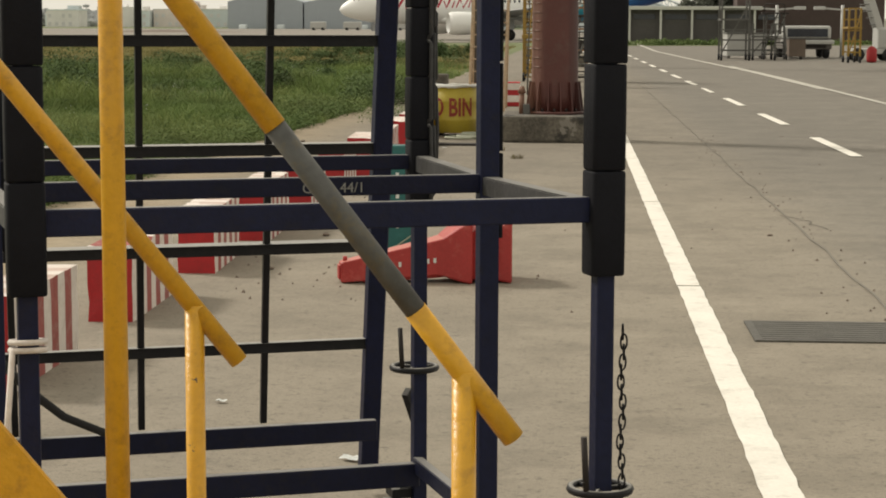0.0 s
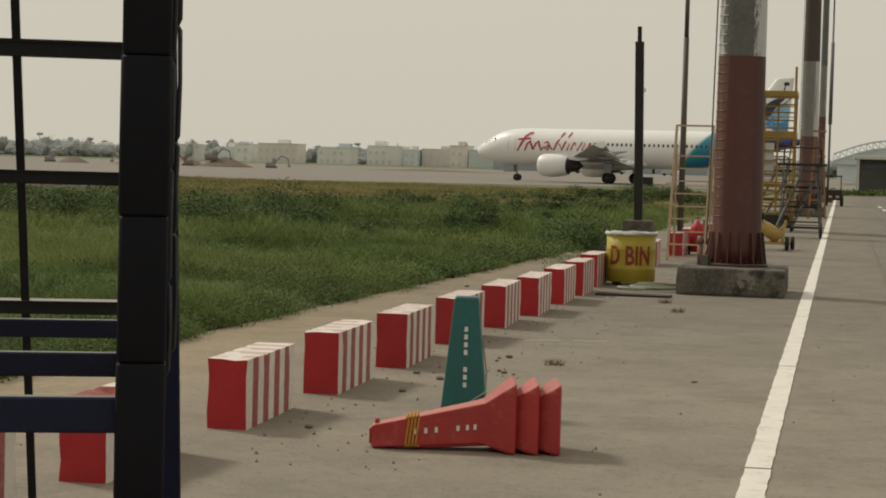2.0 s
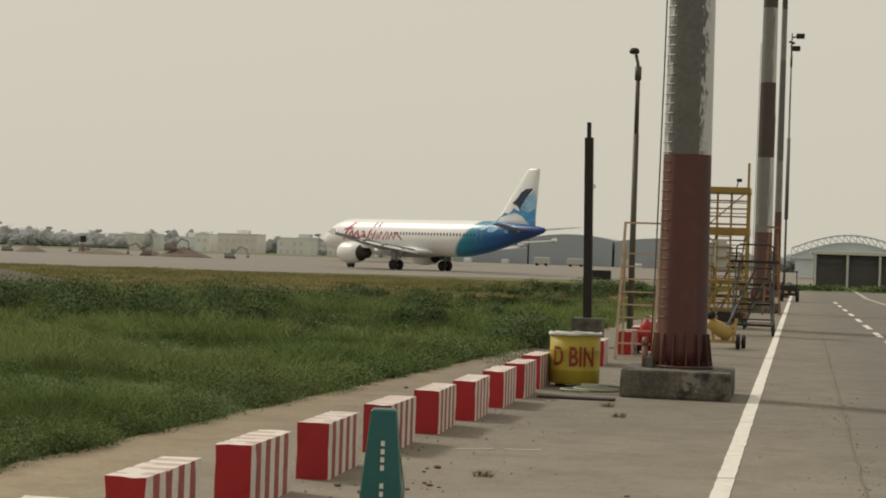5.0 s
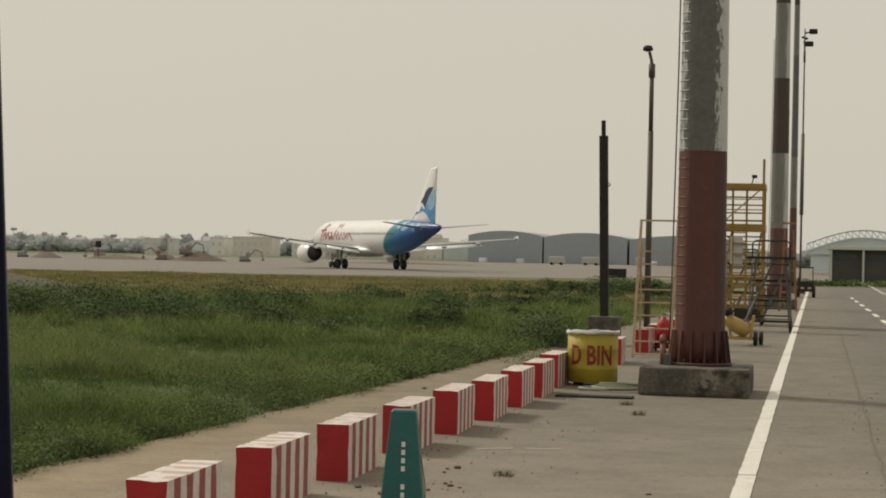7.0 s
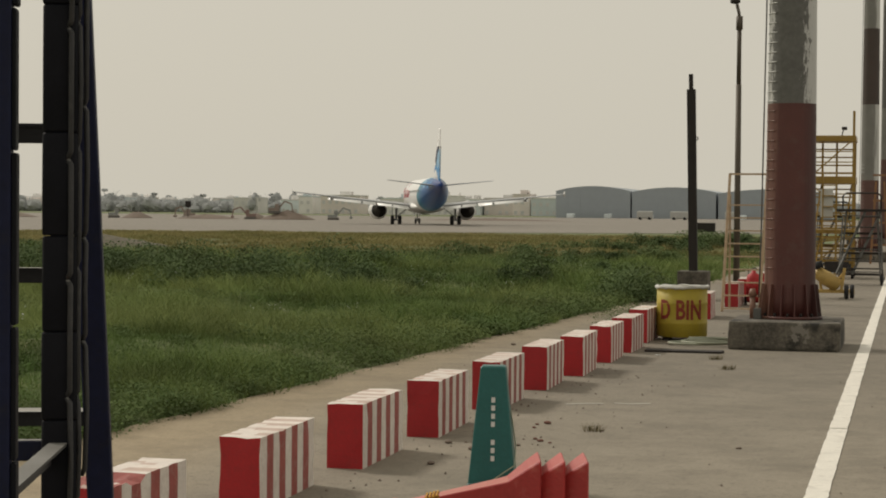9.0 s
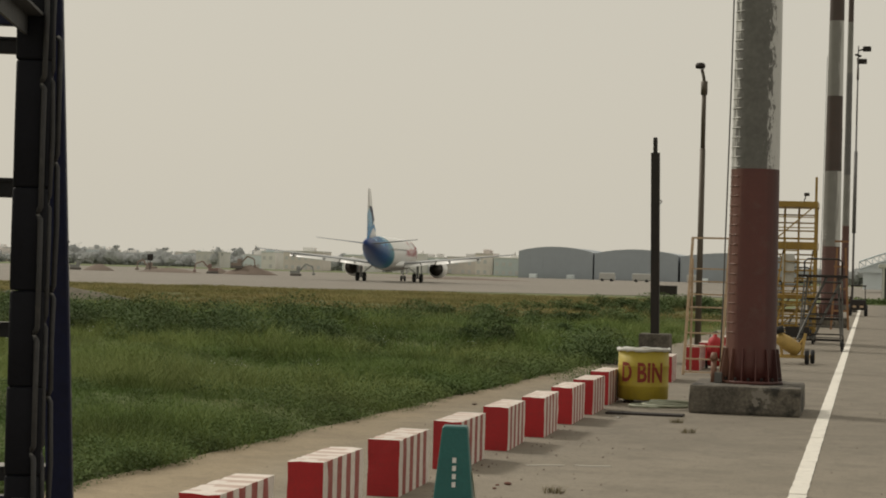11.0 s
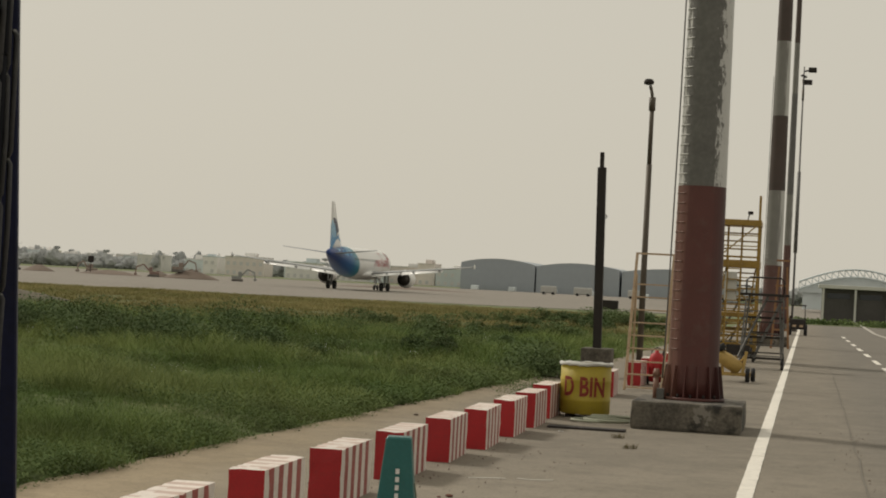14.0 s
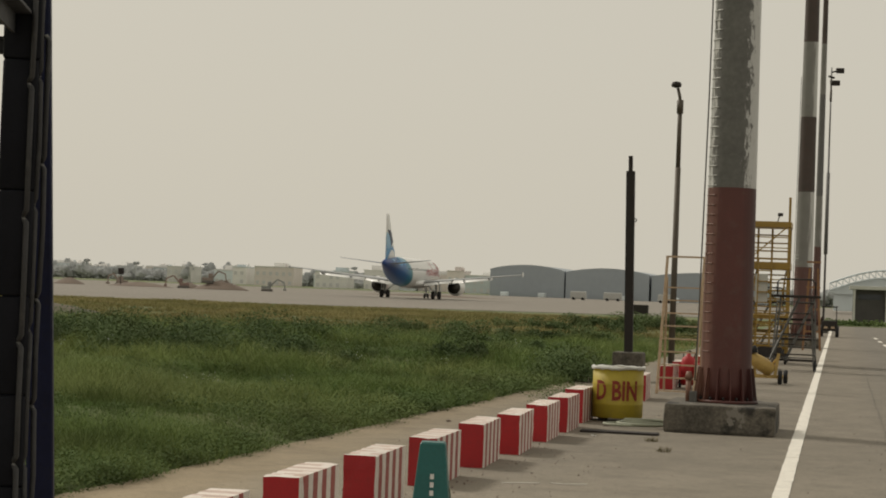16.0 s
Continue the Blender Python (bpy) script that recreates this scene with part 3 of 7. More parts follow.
# ---- striped blocks ----
def build_block(seed, width=0.235, length=1.04, height=0.40, broken=False):
    """A concrete block: red ends, white top, upright red and white stripes on its sides; edges chipped."""
    r = random.Random(seed)
    bm = bmesh.new()
    n, nx, nz = 18, 3, 4
    def pt(i, j, k):
        x, y, z = width * i / nx, length * j / n, height * k / nz
        edge = (i in (0, nx)) + (j in (0, n)) + (k == nz)
        a = 0.0015 + (0.006 if edge > 1 and r.random() < 0.3 else 0)
        x += (a if i == 0 else -a if i == nx else 0) * r.uniform(0, 1.2)
        y += (a if j == 0 else -a if j == n else 0) * r.uniform(0, 1.2)
        z -= a * r.uniform(0, 1.3) if k == nz else 0
        if broken and k == nz and 1 <= j <= 8 and i > 0:
            z -= r.uniform(0.008, 0.040)
        return bm.verts.new((x, y, z))
    v = {(i, j, k): pt(i, j, k) for i in range(nx + 1) for j in range(n + 1) for k in range(nz + 1) if i in (0, nx) or j in (0, n) or k in (0, nz)}
    def quad(a, b, c, d, mi):
        f = bm.faces.new((v[a], v[b], v[c], v[d]))
        f.material_index = mi
    for j in range(n):
        mi = 1 if (j // 2) % 2 == 0 else 2
        for k in range(nz):
            quad((nx, j, k), (nx, j + 1, k), (nx, j + 1, k + 1), (nx, j, k + 1), mi)
            quad((0, j + 1, k), (0, j, k), (0, j, k + 1), (0, j + 1, k + 1), mi)
        for i in range(nx):
            quad((i, j, nz), (i + 1, j, nz), (i + 1, j + 1, nz), (i, j + 1, nz), (2 if broken and 1 <= j <= 8 and r.random() < 0.7 else 3 if mi == 2 and r.random() < 0.75 else 1))
            quad((i, j + 1, 0), (i + 1, j + 1, 0), (i + 1, j, 0), (i, j, 0), 1)
    for i in range(nx):
        for k in range(nz):
            quad((i, 0, k), (i + 1, 0, k), (i + 1, 0, k + 1), (i, 0, k + 1), 0)
            quad((i + 1, n, k), (i, n, k), (i, n, k + 1), (i + 1, n, k + 1), 0)
    return mesh_object("concrete_block", bm, [M["concrete_red"], M["concrete_white"], M["concrete_stripe_red"], M["concrete_top"]])


bl = random.Random(12)
for i, (x, y) in enumerate(((-3.27, 3.95), (-3.22, 5.85), (-3.16, 7.75), (-3.09, 9.67), (-3.03, 11.44), (-2.97, 13.18), (-2.94, 15.15), (-2.89, 16.95), (-2.82, 18.5), (-2.81, 20.25), (-2.80, 21.75), (-2.85, 23.45), (-2.62, 28.9), (-2.54, 32.75), (-2.48, 34.6), (-2.42, 38.9))):
    b = build_block(i, height=0.40 + bl.uniform(-0.01, 0.015), broken=i == 2)
    b.matrix_basis = pose(x, y, 0, 0, 0, bl.uniform(-0.5, 2.0))
    tagged(b, "concrete kerb block with a broken top, red end and worn stripes" if i == 2 else "concrete kerb block with red end and worn red and white stripes", "barrier block", "row of striped blocks beside the grass")


# ---- floodlight masts ----
def build_mast(x, y, label, base=True, far=False, dz=0.0, slim=1.0, tones=()):
    t = thing("floodlight_mast", label, "mast", pose(x, y, 0), "row of red and white masts")
    if base:
        bm = bmesh.new()
        box(bm, -0.66, -0.86, 0, 0.64, 0.66, 0.335, 0.035)
        bmesh.ops.subdivide_edges(bm, edges=[e for e in bm.edges if e.calc_length() > 0.25], cuts=5, use_grid_fill=True)
        for v in bm.verts:
            v.co += Vector((1, 0.7, 0.6)) * noise.noise(v.co * 5) * 0.012
        part("plinth", bm, M["concrete_old"], t, "weathered concrete plinth")
    z0 = 0.335 if base else 0.0
    edges = [(z0 + 0.02, 2.93 + dz)] + [(2.93 + dz + 2.5 * k, 2.93 + dz + 2.5 * (k + 1)) for k in range(8)]
    rad = lambda z: slim * (0.312 - 0.0068 * z)
    for k, (a, b) in enumerate(edges):
        bm = bmesh.new()
        rings = []
        for q in range(13):
            z = a + (b - a) * q / 12
            rings.append([((rad(z) + 0.0025 * noise.noise((6 * math.cos(an), 6 * math.sin(an), z * 9))) * math.cos(an), (rad(z) + 0.0025 * noise.noise((6 * math.cos(an), 6 * math.sin(an), z * 9))) * math.sin(an), z) for an in [2 * math.pi * i / 28 for i in range(28)]])
        loft(bm, rings, k == 0, k == 8)
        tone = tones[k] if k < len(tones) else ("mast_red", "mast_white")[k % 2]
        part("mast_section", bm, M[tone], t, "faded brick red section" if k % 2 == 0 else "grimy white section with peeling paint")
    bm = bmesh.new()
    lathe(bm, [(0.30, z0), (0.395, z0), (0.395, z0 + 0.035), (0.30, z0 + 0.035)], 28)
    part("flange", bm, M["mast_red"], t)
    for k in range(14):
        a = 2 * math.pi * k / 14
        bm = bmesh.new()
        c, s = math.cos(a), math.sin(a)
        tx, ty = -s * 0.007, c * 0.007
        prof = [(0.29, z0 + 0.03), (0.385, z0 + 0.03), (0.335, z0 + 0.42), (0.29, z0 + 0.42)]
        f0 = [bm.verts.new((r * c + tx, r * s + ty, z)) for r, z in prof]
        f1 = [bm.verts.new((r * c - tx, r * s - ty, z)) for r, z in prof]
        bm.faces.new(f0)
        bm.faces.new(f1[::-1])
        for i in range(4):
            bm.faces.new((f1[i], f1[(i + 1) % 4], f0[(i + 1) % 4], f0[i]))
        part("gusset", bm, M["mast_red"], t)
        bm = bmesh.new()
        tube(bm, (0.355 * math.cos(a + 0.22), 0.355 * math.sin(a + 0.22), z0 + 0.03), (0.355 * math.cos(a + 0.22), 0.355 * math.sin(a + 0.22), z0 + 0.075), 0.016, n=6)
        part("bolt", bm, M["dark_post"], t)
    for k in range(20 if far else 72):
        z = 0.95 + 0.118 * k
        bm = bmesh.new()
        path_tube(bm, [(-rad(z) * math.cos(0.1 * i), rad(z) * math.sin(0.1 * i), z) for i in range(-4, 5)], 0.0075, 5)
        part("step_rung", bm, M["mast_red"] if z < 2.93 or 5.43 < z < 7.93 else M["mast_white"], t).matrix_basis = pose(0, 0, 0, 0, 0, 30)
    bm = bmesh.new()
    path_tube(bm, [(-0.36, -0.12, z0 + 0.25), (-0.345, -0.1, 1.2), (-0.31, -0.09, 4), (-0.28, -0.08, 9)], 0.010, 6)
    part("cable", bm, M["trolley_steel"], t, "thin pale cable running up the mast")
    bm = bmesh.new()
    tube(bm, (-0.43, -0.16, z0), (-0.43, -0.16, z0 + 0.27), 0.035, n=10)
    tube(bm, (-0.43, -0.16, z0 + 0.27), (-0.43, -0.16, z0 + 0.36), 0.055, 0.03, n=10)
    part("cable_gland", bm, M["mast_red"], t)
    bm = bmesh.new()
    box(bm, -0.41, -0.30, z0, -0.32, -0.22, z0 + 0.13, 0.008)
    part("junction_box", bm, M["trolley_steel"], t)
    return t


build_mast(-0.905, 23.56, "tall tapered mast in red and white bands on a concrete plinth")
build_mast(-0.80, 65, "distant red and white banded mast beside the road", True, True, -0.25, 1.0, ("mast_red_far", "mast_white_far", "mast_brown_far", "mast_white_far", "mast_brown_far", "mast_white_far", "mast_red_far", "mast_white_far", "mast_red_far"))
build_mast(-0.74, 96, "slim far mast of slate grey and brown beside the road", True, True, 1.27, 0.62, ("mast_red_far", "mast_white_far", "mast_slate", "mast_slate", "mast_white_far", "mast_brown_far", "mast_white_far", "mast_brown_far", "mast_white_far"))


def build_lamp(x, y, h, twin=False):
    t = thing("lamp_post", "slim brown lamp post with a small round head" if not twin else "slim dark lamp post with two floodlight heads", "lamp post", pose(x, y, 0))
    bm = bmesh.new()
    tube(bm, (0, 0, 0), (0, 0, h * 0.72), 0.06, 0.05, 12)
    tube(bm, (0, 0, h * 0.72), (0, 0, h * 0.93), 0.042, 0.04, 12)
    if twin:
        tube(bm, (0, 0, h * 0.93), (0, 0, h + 0.45), 0.05, 0.03, 8)
        tube(bm, (0, 0, h * 0.3), (0, 0, h * 0.62), 0.10, 0.09, 10)
    part("pole", bm, M["mast_slate"] if twin else M["lamp_steel"], t)
    bm = bmesh.new()
    path_tube(bm, [(0, 0, h * 0.93), (-0.01, 0, h * 0.955), (-0.05, 0, h * 0.985)], 0.03)
    tube(bm, (0, 0, h * 0.90), (0, 0, h * 0.945), 0.06, n=10)
    part("arm", bm, M["lamp_steel"], t)
    for s in ((-1, 1) if twin else (-1,)):
        bm = bmesh.new()
        lathe(bm, [(0.02, 0.06), (0.07, 0.05), (0.095, 0.0), (0.085, -0.04), (0.03, -0.055)], 14, (s * 0.08 - (0 if twin else 0.0), 0, h - 0.02 - (0.06 if s > 0 else 0)), (True, True))
        if twin:
            up = 0.30 if s > 0 else -0.35
            box(bm, s * 0.10 + 0.12, -0.15, h + up - 0.14, s * 0.10 + 0.55, 0.15, h + up + 0.12, 0.05)
            bar(bm, (0, 0, h + up - 0.1), (s * 0.10 + 0.3, 0, h + up), 0.07, 0.07)
        part("lamp_head", bm, M["dark_post"], t)
    return t


build_lamp(-2.54, 35.0, 5.45)
build_lamp(-0.40, 102, 13.3, True)


def build_black_post():
    t = thing("steel_post", "dark rusty steel post standing in a concrete block", "post", pose(-3.33, 35.2, 0))
    bm = bmesh.new()
    box(bm, -0.28, -0.25, 0, 0.28, 0.25, 0.53, 0.03)
    part("footing", bm, M["concrete_old"], t, "dark concrete footing")
    bm = bmesh.new()
    box(bm, -0.078, -0.06, 0.53, 0.078, 0.06, 3.85, 0.008)
    part("post", bm, M["dark_post"], t).matrix_basis = pose(0, 0, 0, 0, -1.3, 0)
    bm = bmesh.new()
    box(bm, -0.04, -0.04, 3.85, 0.035, 0.04, 4.13, 0.01)
    part("tip", bm, M["dark_post"], t).matrix_basis = pose(0, 0, 0, 0, -1.3, 0)
    bm = bmesh.new()
    torus(bm, (0.018, 0, 2.95), (0, 1, 0), 0.03, 0.009, 14, 6)
    part("ring", bm, M["dark_post"], t)


build_black_post()


# ---- yellow bin ----
def build_bin():
    t = thing("debris_bin", "faded yellow steel drum bin with red lettering", "bin", pose(-2.285, 24.25, 0))
    bm = bmesh.new()
    R = 0.318
    lathe(bm, [(0.0, 0.045), (R - 0.02, 0.04), (R, 0.055), (R, 0.20), (R + 0.007, 0.215), (R, 0.23), (R, 0.45), (R + 0.007, 0.465), (R, 0.48), (R, 0.655), (R - 0.012, 0.655), (R - 0.012, 0.08), (0.0, 0.07)], 44)
    part("drum", bm, M["bin_yellow"], t, smooth=True)
    bm = bmesh.new()
    torus(bm, (0, 0, 0.668), (0, 0, 1), R + 0.004, 0.022, 44, 8)
    for v in bm.verts:
        v.co += Vector((0.5, 0.5, 1.3)) * noise.noise(v.co * 14) * 0.018
    part("rim", bm, M["shed_trim"], t, "crumpled chalky white rim")
    for k in range(4):
        a = math.pi / 4 + k * math.pi / 2
        bm = bmesh.new()
        box(bm, 0.25 * math.cos(a) - 0.04, 0.25 * math.sin(a) - 0.04, 0, 0.25 * math.cos(a) + 0.04, 0.25 * math.sin(a) + 0.04, 0.05)
        part("foot", bm, M["dark_post"], t)
    vs, fs = lettering("D BIN", 0.30, 0.002, 0.008)
    mid = -math.pi / 2 + 0.05
    bent = [((R + 0.004 + z) * math.cos(mid + 0.74 * x / R), (R + 0.004 + z) * math.sin(mid + 0.74 * x / R), 0.275 + y * 1.12) for x, y, z in vs]
    w = raw_mesh("lettering", bent, fs, M["lettering_red"])
    w.parent = t
    w["label"] = "red painted letters D BIN"


build_bin()


def build_hose():
    r = random.Random(2)
    pts = []
    for k in range(70):
        a = 2.4 * math.pi * 2 * k / 70
        rr = 0.42 + 0.12 * math.sin(k * 0.4)
        pts.append((-1.92 + 1.05 * rr * math.cos(a) + 0.002 * k, 23.38 + 0.75 * rr * math.sin(a), 0.018 + 0.0006 * k))
    bm = bmesh.new()
    path_tube(bm, pts, 0.016, 7)
    tagged(mesh_object("hose", bm, M["hose"]), "coiled pale green hose lying beside the bin", "hose")
    bm = bmesh.new()
    box(bm, -2.45, 21.95, 0, -1.56, 22.2, 0.025, 0.006)
    tagged(mesh_object("steel_plate", bm, M["dark_post"]), "dark flat steel plate on the pavement", "plate")


build_hose()


# ---- cones ----
def square_ring(half, z, r=0.25):
    """A rounded square of points."""
    pts = []
    for q in range(4):
        for k in range(4):
            a = math.pi / 2 * q + math.pi / 2 * k / 3
            cx, cy = [(1, 1), (-1, 1), (-1, -1), (1, -1)][q]
            pts.append((half * (1 - r) * cx + half * r * math.cos(a), half * (1 - r) * cy + half * r * math.sin(a), z))
    return pts


def bars_on(t, material, spots, w, h, place):
    """Small painted bars in place of lettering."""
    for k, s in enumerate(spots):
        bm = bmesh.new()
        box(bm, -w / 2, -0.0015, -h / 2, w / 2, 0.0015, h / 2)
        b = part("lettering_bar", bm, material, t)
        b.matrix_basis = place(s, k)


def build_green_cone():
    t = thing("tall_cone", "tall teal plastic cone standing on the apron", "traffic cone", pose(-1.87, 11.0, 0, 0, 0, 9))
    bm = bmesh.new()
    loft(bm, [square_ring(0.146, 0.0, 0.1), square_ring(0.146, 0.02, 0.1), square_ring(0.139, 0.03, 0.1), square_ring(0.074, 0.70, 0.12), square_ring(0.066, 0.71, 0.12)], smooth=False)
    part("cone_body", bm, M["cone_green"], t)
    slope = math.degrees(math.atan2(0.065, 0.67))
    def at(s, k):
        z = s
        half = 0.139 - 0.065 * (z - 0.03) / 0.67
        return pose(0.004, -half - 0.003, z, -slope)
    bars_on(t, M["lettering_white"], (0.515, 0.468, 0.421, 0.374, 0.27, 0.223, 0.176), 0.022, 0.030, at)
    bm = bmesh.new()
    path_tube(bm, [(0.105, -0.06, 0.45), (0.135, -0.03, 0.25), (0.135, -0.14, 0.14), (0.0, -0.17, 0.05), (-0.14, -0.24, 0.012)], 0.005, 6)
    part("cord", bm, M["hose"], t, "thin pale cord")


build_green_cone()


def build_red_cone(x, lead=False):
    """A flared square cone lying on its side; its axis runs along local x."""
    t = thing("fallen_cone", "faded red plastic cone lying on its side, nested with others" if not lead else "faded red plastic cone lying on its side, tied with yellow rope", "traffic cone",
              pose(-2.05, 9.34, 0, 0, 0, 13) @ pose(x, 0, 0), "nested fallen cones")
    # along the axis, half width and height of the middle: a slim square neck, then a steep skirt
    prof = [(0.0, 0.054, 0.066), (0.014, 0.060, 0.068), (0.30, 0.083, 0.110), (0.56, 0.104, 0.150), (0.60, 0.112, 0.153), (0.70, 0.166, 0.176), (0.755, 0.190, 0.190), (0.763, 0.181, 0.190)]
    bm = bmesh.new()
    rings = [[(q, a, zc + b) for a, b, _ in square_ring(h, 0, 0.09)] for q, h, zc in prof]
    loft(bm, rings, True, True, smooth=False)
    part("cone_body", bm, M["cone_red"], t)
    if lead:
        bm = bmesh.new()
        box(bm, -0.012, -0.042, 0.025, 0.0, 0.042, 0.108, 0.004)
        tube(bm, (0.03, 0.0, 0.122), (0.03, 0.0, 0.158), 0.013, n=8)
        part("tip_plug", bm, M["cone_red"], t)
        for k in range(4):
            s = 0.19 + 0.018 * k
            zc = 0.068 + 0.082 * s / 0.56
            bm = bmesh.new()
            pts = [(s + 0.01 * math.sin(3 * i), a * 1.04, zc + b * 1.04) for i, (a, b, _) in enumerate(square_ring(0.060 + 0.044 * s / 0.56, 0, 0.12))]
            path_tube(bm, pts + [pts[0]], 0.005, 5)
            part("rope", bm, M["rope"], t, "yellow rope wound round the cone")
        def at(s, k):
            h = 0.060 + 0.044 * s / 0.56
            return pose(s, -h - 0.003, 0.075 + 0.11 * s, 0, 0, -4.5)
        bars_on(t, M["lettering_white"], (0.23, 0.29, 0.345, 0.46, 0.51, 0.55), 0.016, 0.028, at)
    return t


build_red_cone(0.0, True)
build_red_cone(0.120)
build_red_cone(0.236)


# ---- wheeled work frame, close to the camera ----
def tilt_link(bm, c, long, short, r, m):
    """One oval chain link."""
    pts = []
    for k in range(16):
        a = 2 * math.pi * k / 16
        pts.append(m @ Vector((short * math.cos(a), 0, long * math.sin(a))) + Vector(c))
    path_tube(bm, pts + [pts[0]], r, 6)


def build_frame():
    t = thing("wheeled_work_frame", "navy blue steel work frame with black foam sleeves on its posts", "work frame", pose(-0.636, 2.09, 0, 0, 0, 20))
    W, rows, skew = 1.16, (0.0, 0.70, 1.44), (0.0, -0.028, 0.008)
    top = 2.13
    def foam(x, y, z0, z1, r, seed):
        q = random.Random(seed)
        z = z0
        while z < z1:
            h = q.uniform(0.17, 0.25)
            bm = bmesh.new()
            rr = r * q.uniform(0.97, 1.03)
            rings = []
            for dz, f in ((0, 0.95), (0.004, 1), (h * 0.5, 1.01), (h - 0.006, 1), (h - 0.002, 0.95)):
                rings.append([(x + a, y + b, z + dz) for a, b, _ in square_ring(rr * f, 0, 0.3)])
            loft(bm, rings)
            part("foam_sleeve", bm, M["black_foam"], t, "black foam sleeve")
            z += h
    for x in (0.0, -W):
        for j, y in enumerate(rows):
            bm = bmesh.new()
            px = x + skew[j]
            half = 0.024 if j == 1 else 0.019
            box(bm, px - half, y - 0.021, 0.10, px + half, y + 0.021, top, 0.004)
            part("post", bm, M["navy"], t)
            if j == 0:
                foam(x, y, 1.02, top, 0.0365, 10 + j)
            elif j == 2:
                foam(px, y, 1.0, top, 0.034, 30)
            else:
                q, z = random.Random(55), 1.02
                while z < top - 0.05:
                    h = q.uniform(0.2, 0.29)
                    w = q.uniform(0.006, 0.010)
                    bm = bmesh.new()
                    box(bm, px + half, y - 0.019, z, px + half + w, y + 0.022, min(top, z + h - 0.004), 0.004)
                    part("foam_pad", bm, M["black_foam"], t, "thin black foam pad on the post")
                    z += h
            bm = bmesh.new()
            tube(bm, (px, y, 0.02), (px, y, 0.12), 0.016, n=10)
            tube(bm, (px, y, 0.0), (px, y, 0.025), 0.055, 0.045, n=16)
            part("foot", bm, M["black_steel"], t)
    for y, low, deep, dx in zip(rows, (1.155, 1.152, 1.150), (0.052, 0.044, 0.040), skew):
        for z in (low, top - 0.02):
            bm = bmesh.new()
            bar(bm, (-W + 0.022 + dx, y, z), (-0.022 + dx, y, z), 0.03, deep, 0.003)
            part("cross_beam", bm, M["navy"] if y == 0 else M["navy_dark"], t)
    for x in (0.0, -W):
        for z in (1.165, top - 0.02):
            for a, b, xa, xb in ((rows[0], rows[1], x, x + skew[1]), (rows[1], rows[2], x + skew[1], x + skew[2])):
                bm = bmesh.new()
                bar(bm, (xa, a + 0.022, z), (xb, b - 0.022, z), 0.035, 0.006)
                bar(bm, (xa - 0.016, a + 0.022, z - 0.02), (xb - 0.016, b - 0.022, z - 0.02), 0.006, 0.04)
                part("side_angle", bm, M["dust_steel"], t, "dusty grey angle iron")
        bm = bmesh.new()
        bar(bm, (x, rows[1] + 0.02, 0.30), (x, rows[2] - 0.02, 0.30), 0.03, 0.045, 0.003)
        part("side_beam", bm, M["navy_dark"], t)
    for y, z in ((1.415, 0.275), (2.13, 0.25)):
        bm = bmesh.new()
        bar(bm, (-W - 0.02, y, z), (0.06 if y > 2 else 0.0, y, z), 0.035, 0.065, 0.003)
        part("lower_beam", bm, M["navy_dark"], t)
    # mesh panel at the back, leaning forward between two struts
    def lean(z, x=0.0, off=0.0):
        return (0.032 + x - 0.03 * (z - 1.5), 1.895 + off - 0.284 * (z - 1.5), z)
    for z in (0.52, 0.84, 1.15, 1.475, 1.785, 2.08):
        bm = bmesh.new()
        bar(bm, lean(z, -W - 0.1), lean(z, -0.02), 0.03, 0.042 if z == 1.785 else 0.030, 0.002)
        flange = 0.085 if z in (0.84, 1.15) else 0.034
        bar(bm, lean(z + 0.016, -W - 0.1, flange / 2 - 0.017), lean(z + 0.016, -0.02, flange / 2 - 0.017), flange, 0.005)
        part("panel_rail", bm, M["black_steel"], t)
    for x in (-0.35, -0.735, -1.12):
        bm = bmesh.new()
        bar(bm, lean(0.27, x), lean(2.1, x), 0.020, 0.020, 0, (0, 1, 0))
        part("panel_upright", bm, M["black_steel"], t)
    for x in (0.0, -W - 0.05):
        bm = bmesh.new()
        bar(bm, lean(0.05, x), lean(2.2, x), 0.058, 0.05, 0.004, (0, 1, 0))
        part("leaning_strut", bm, M["navy"], t)
    for k, dx in enumerate((0.030, 0.044, 0.056)):
        q = random.Random(k)
        z = 1.0 + 0.05 * k
        while z < 2.0:
            h = q.uniform(0.2, 0.27)
            bm = bmesh.new()
            path_tube(bm, [(dx + a, 1.40 + 0.02 * k + b, z + c) for a, b, c in ((-0.006, 0.01, 0), (0, 0, 0.012), (q.uniform(-0.002, 0.004), 0, h * 0.5), (0, 0, h - 0.014), (-0.006, 0.01, h - 0.004))], 0.0055, 6)
            part("foam_seam", bm, M["dust_steel"], t, "dusty folded edge of the foam sleeve")
            z += h
    # jack wheels, levers, chain
    for y in (0.0, 1.46):
        bm = bmesh.new()
        torus(bm, (0.0, y, 0.57), (0, 0, 1), 0.062, 0.009, 20, 8)
        for k in range(3):
            a = k * 2.1
            tube(bm, (0, y, 0.57), (0.06 * math.cos(a), y + 0.06 * math.sin(a), 0.57), 0.006, n=6)
        part("hand_wheel", bm, M["black_steel"], t)
        bm = bmesh.new()
        tube(bm, (-0.045, y - 0.04, 0.57), (-0.052, y - 0.04, 0.69), 0.007, n=8)
        part("crank", bm, M["dark_post"], t)
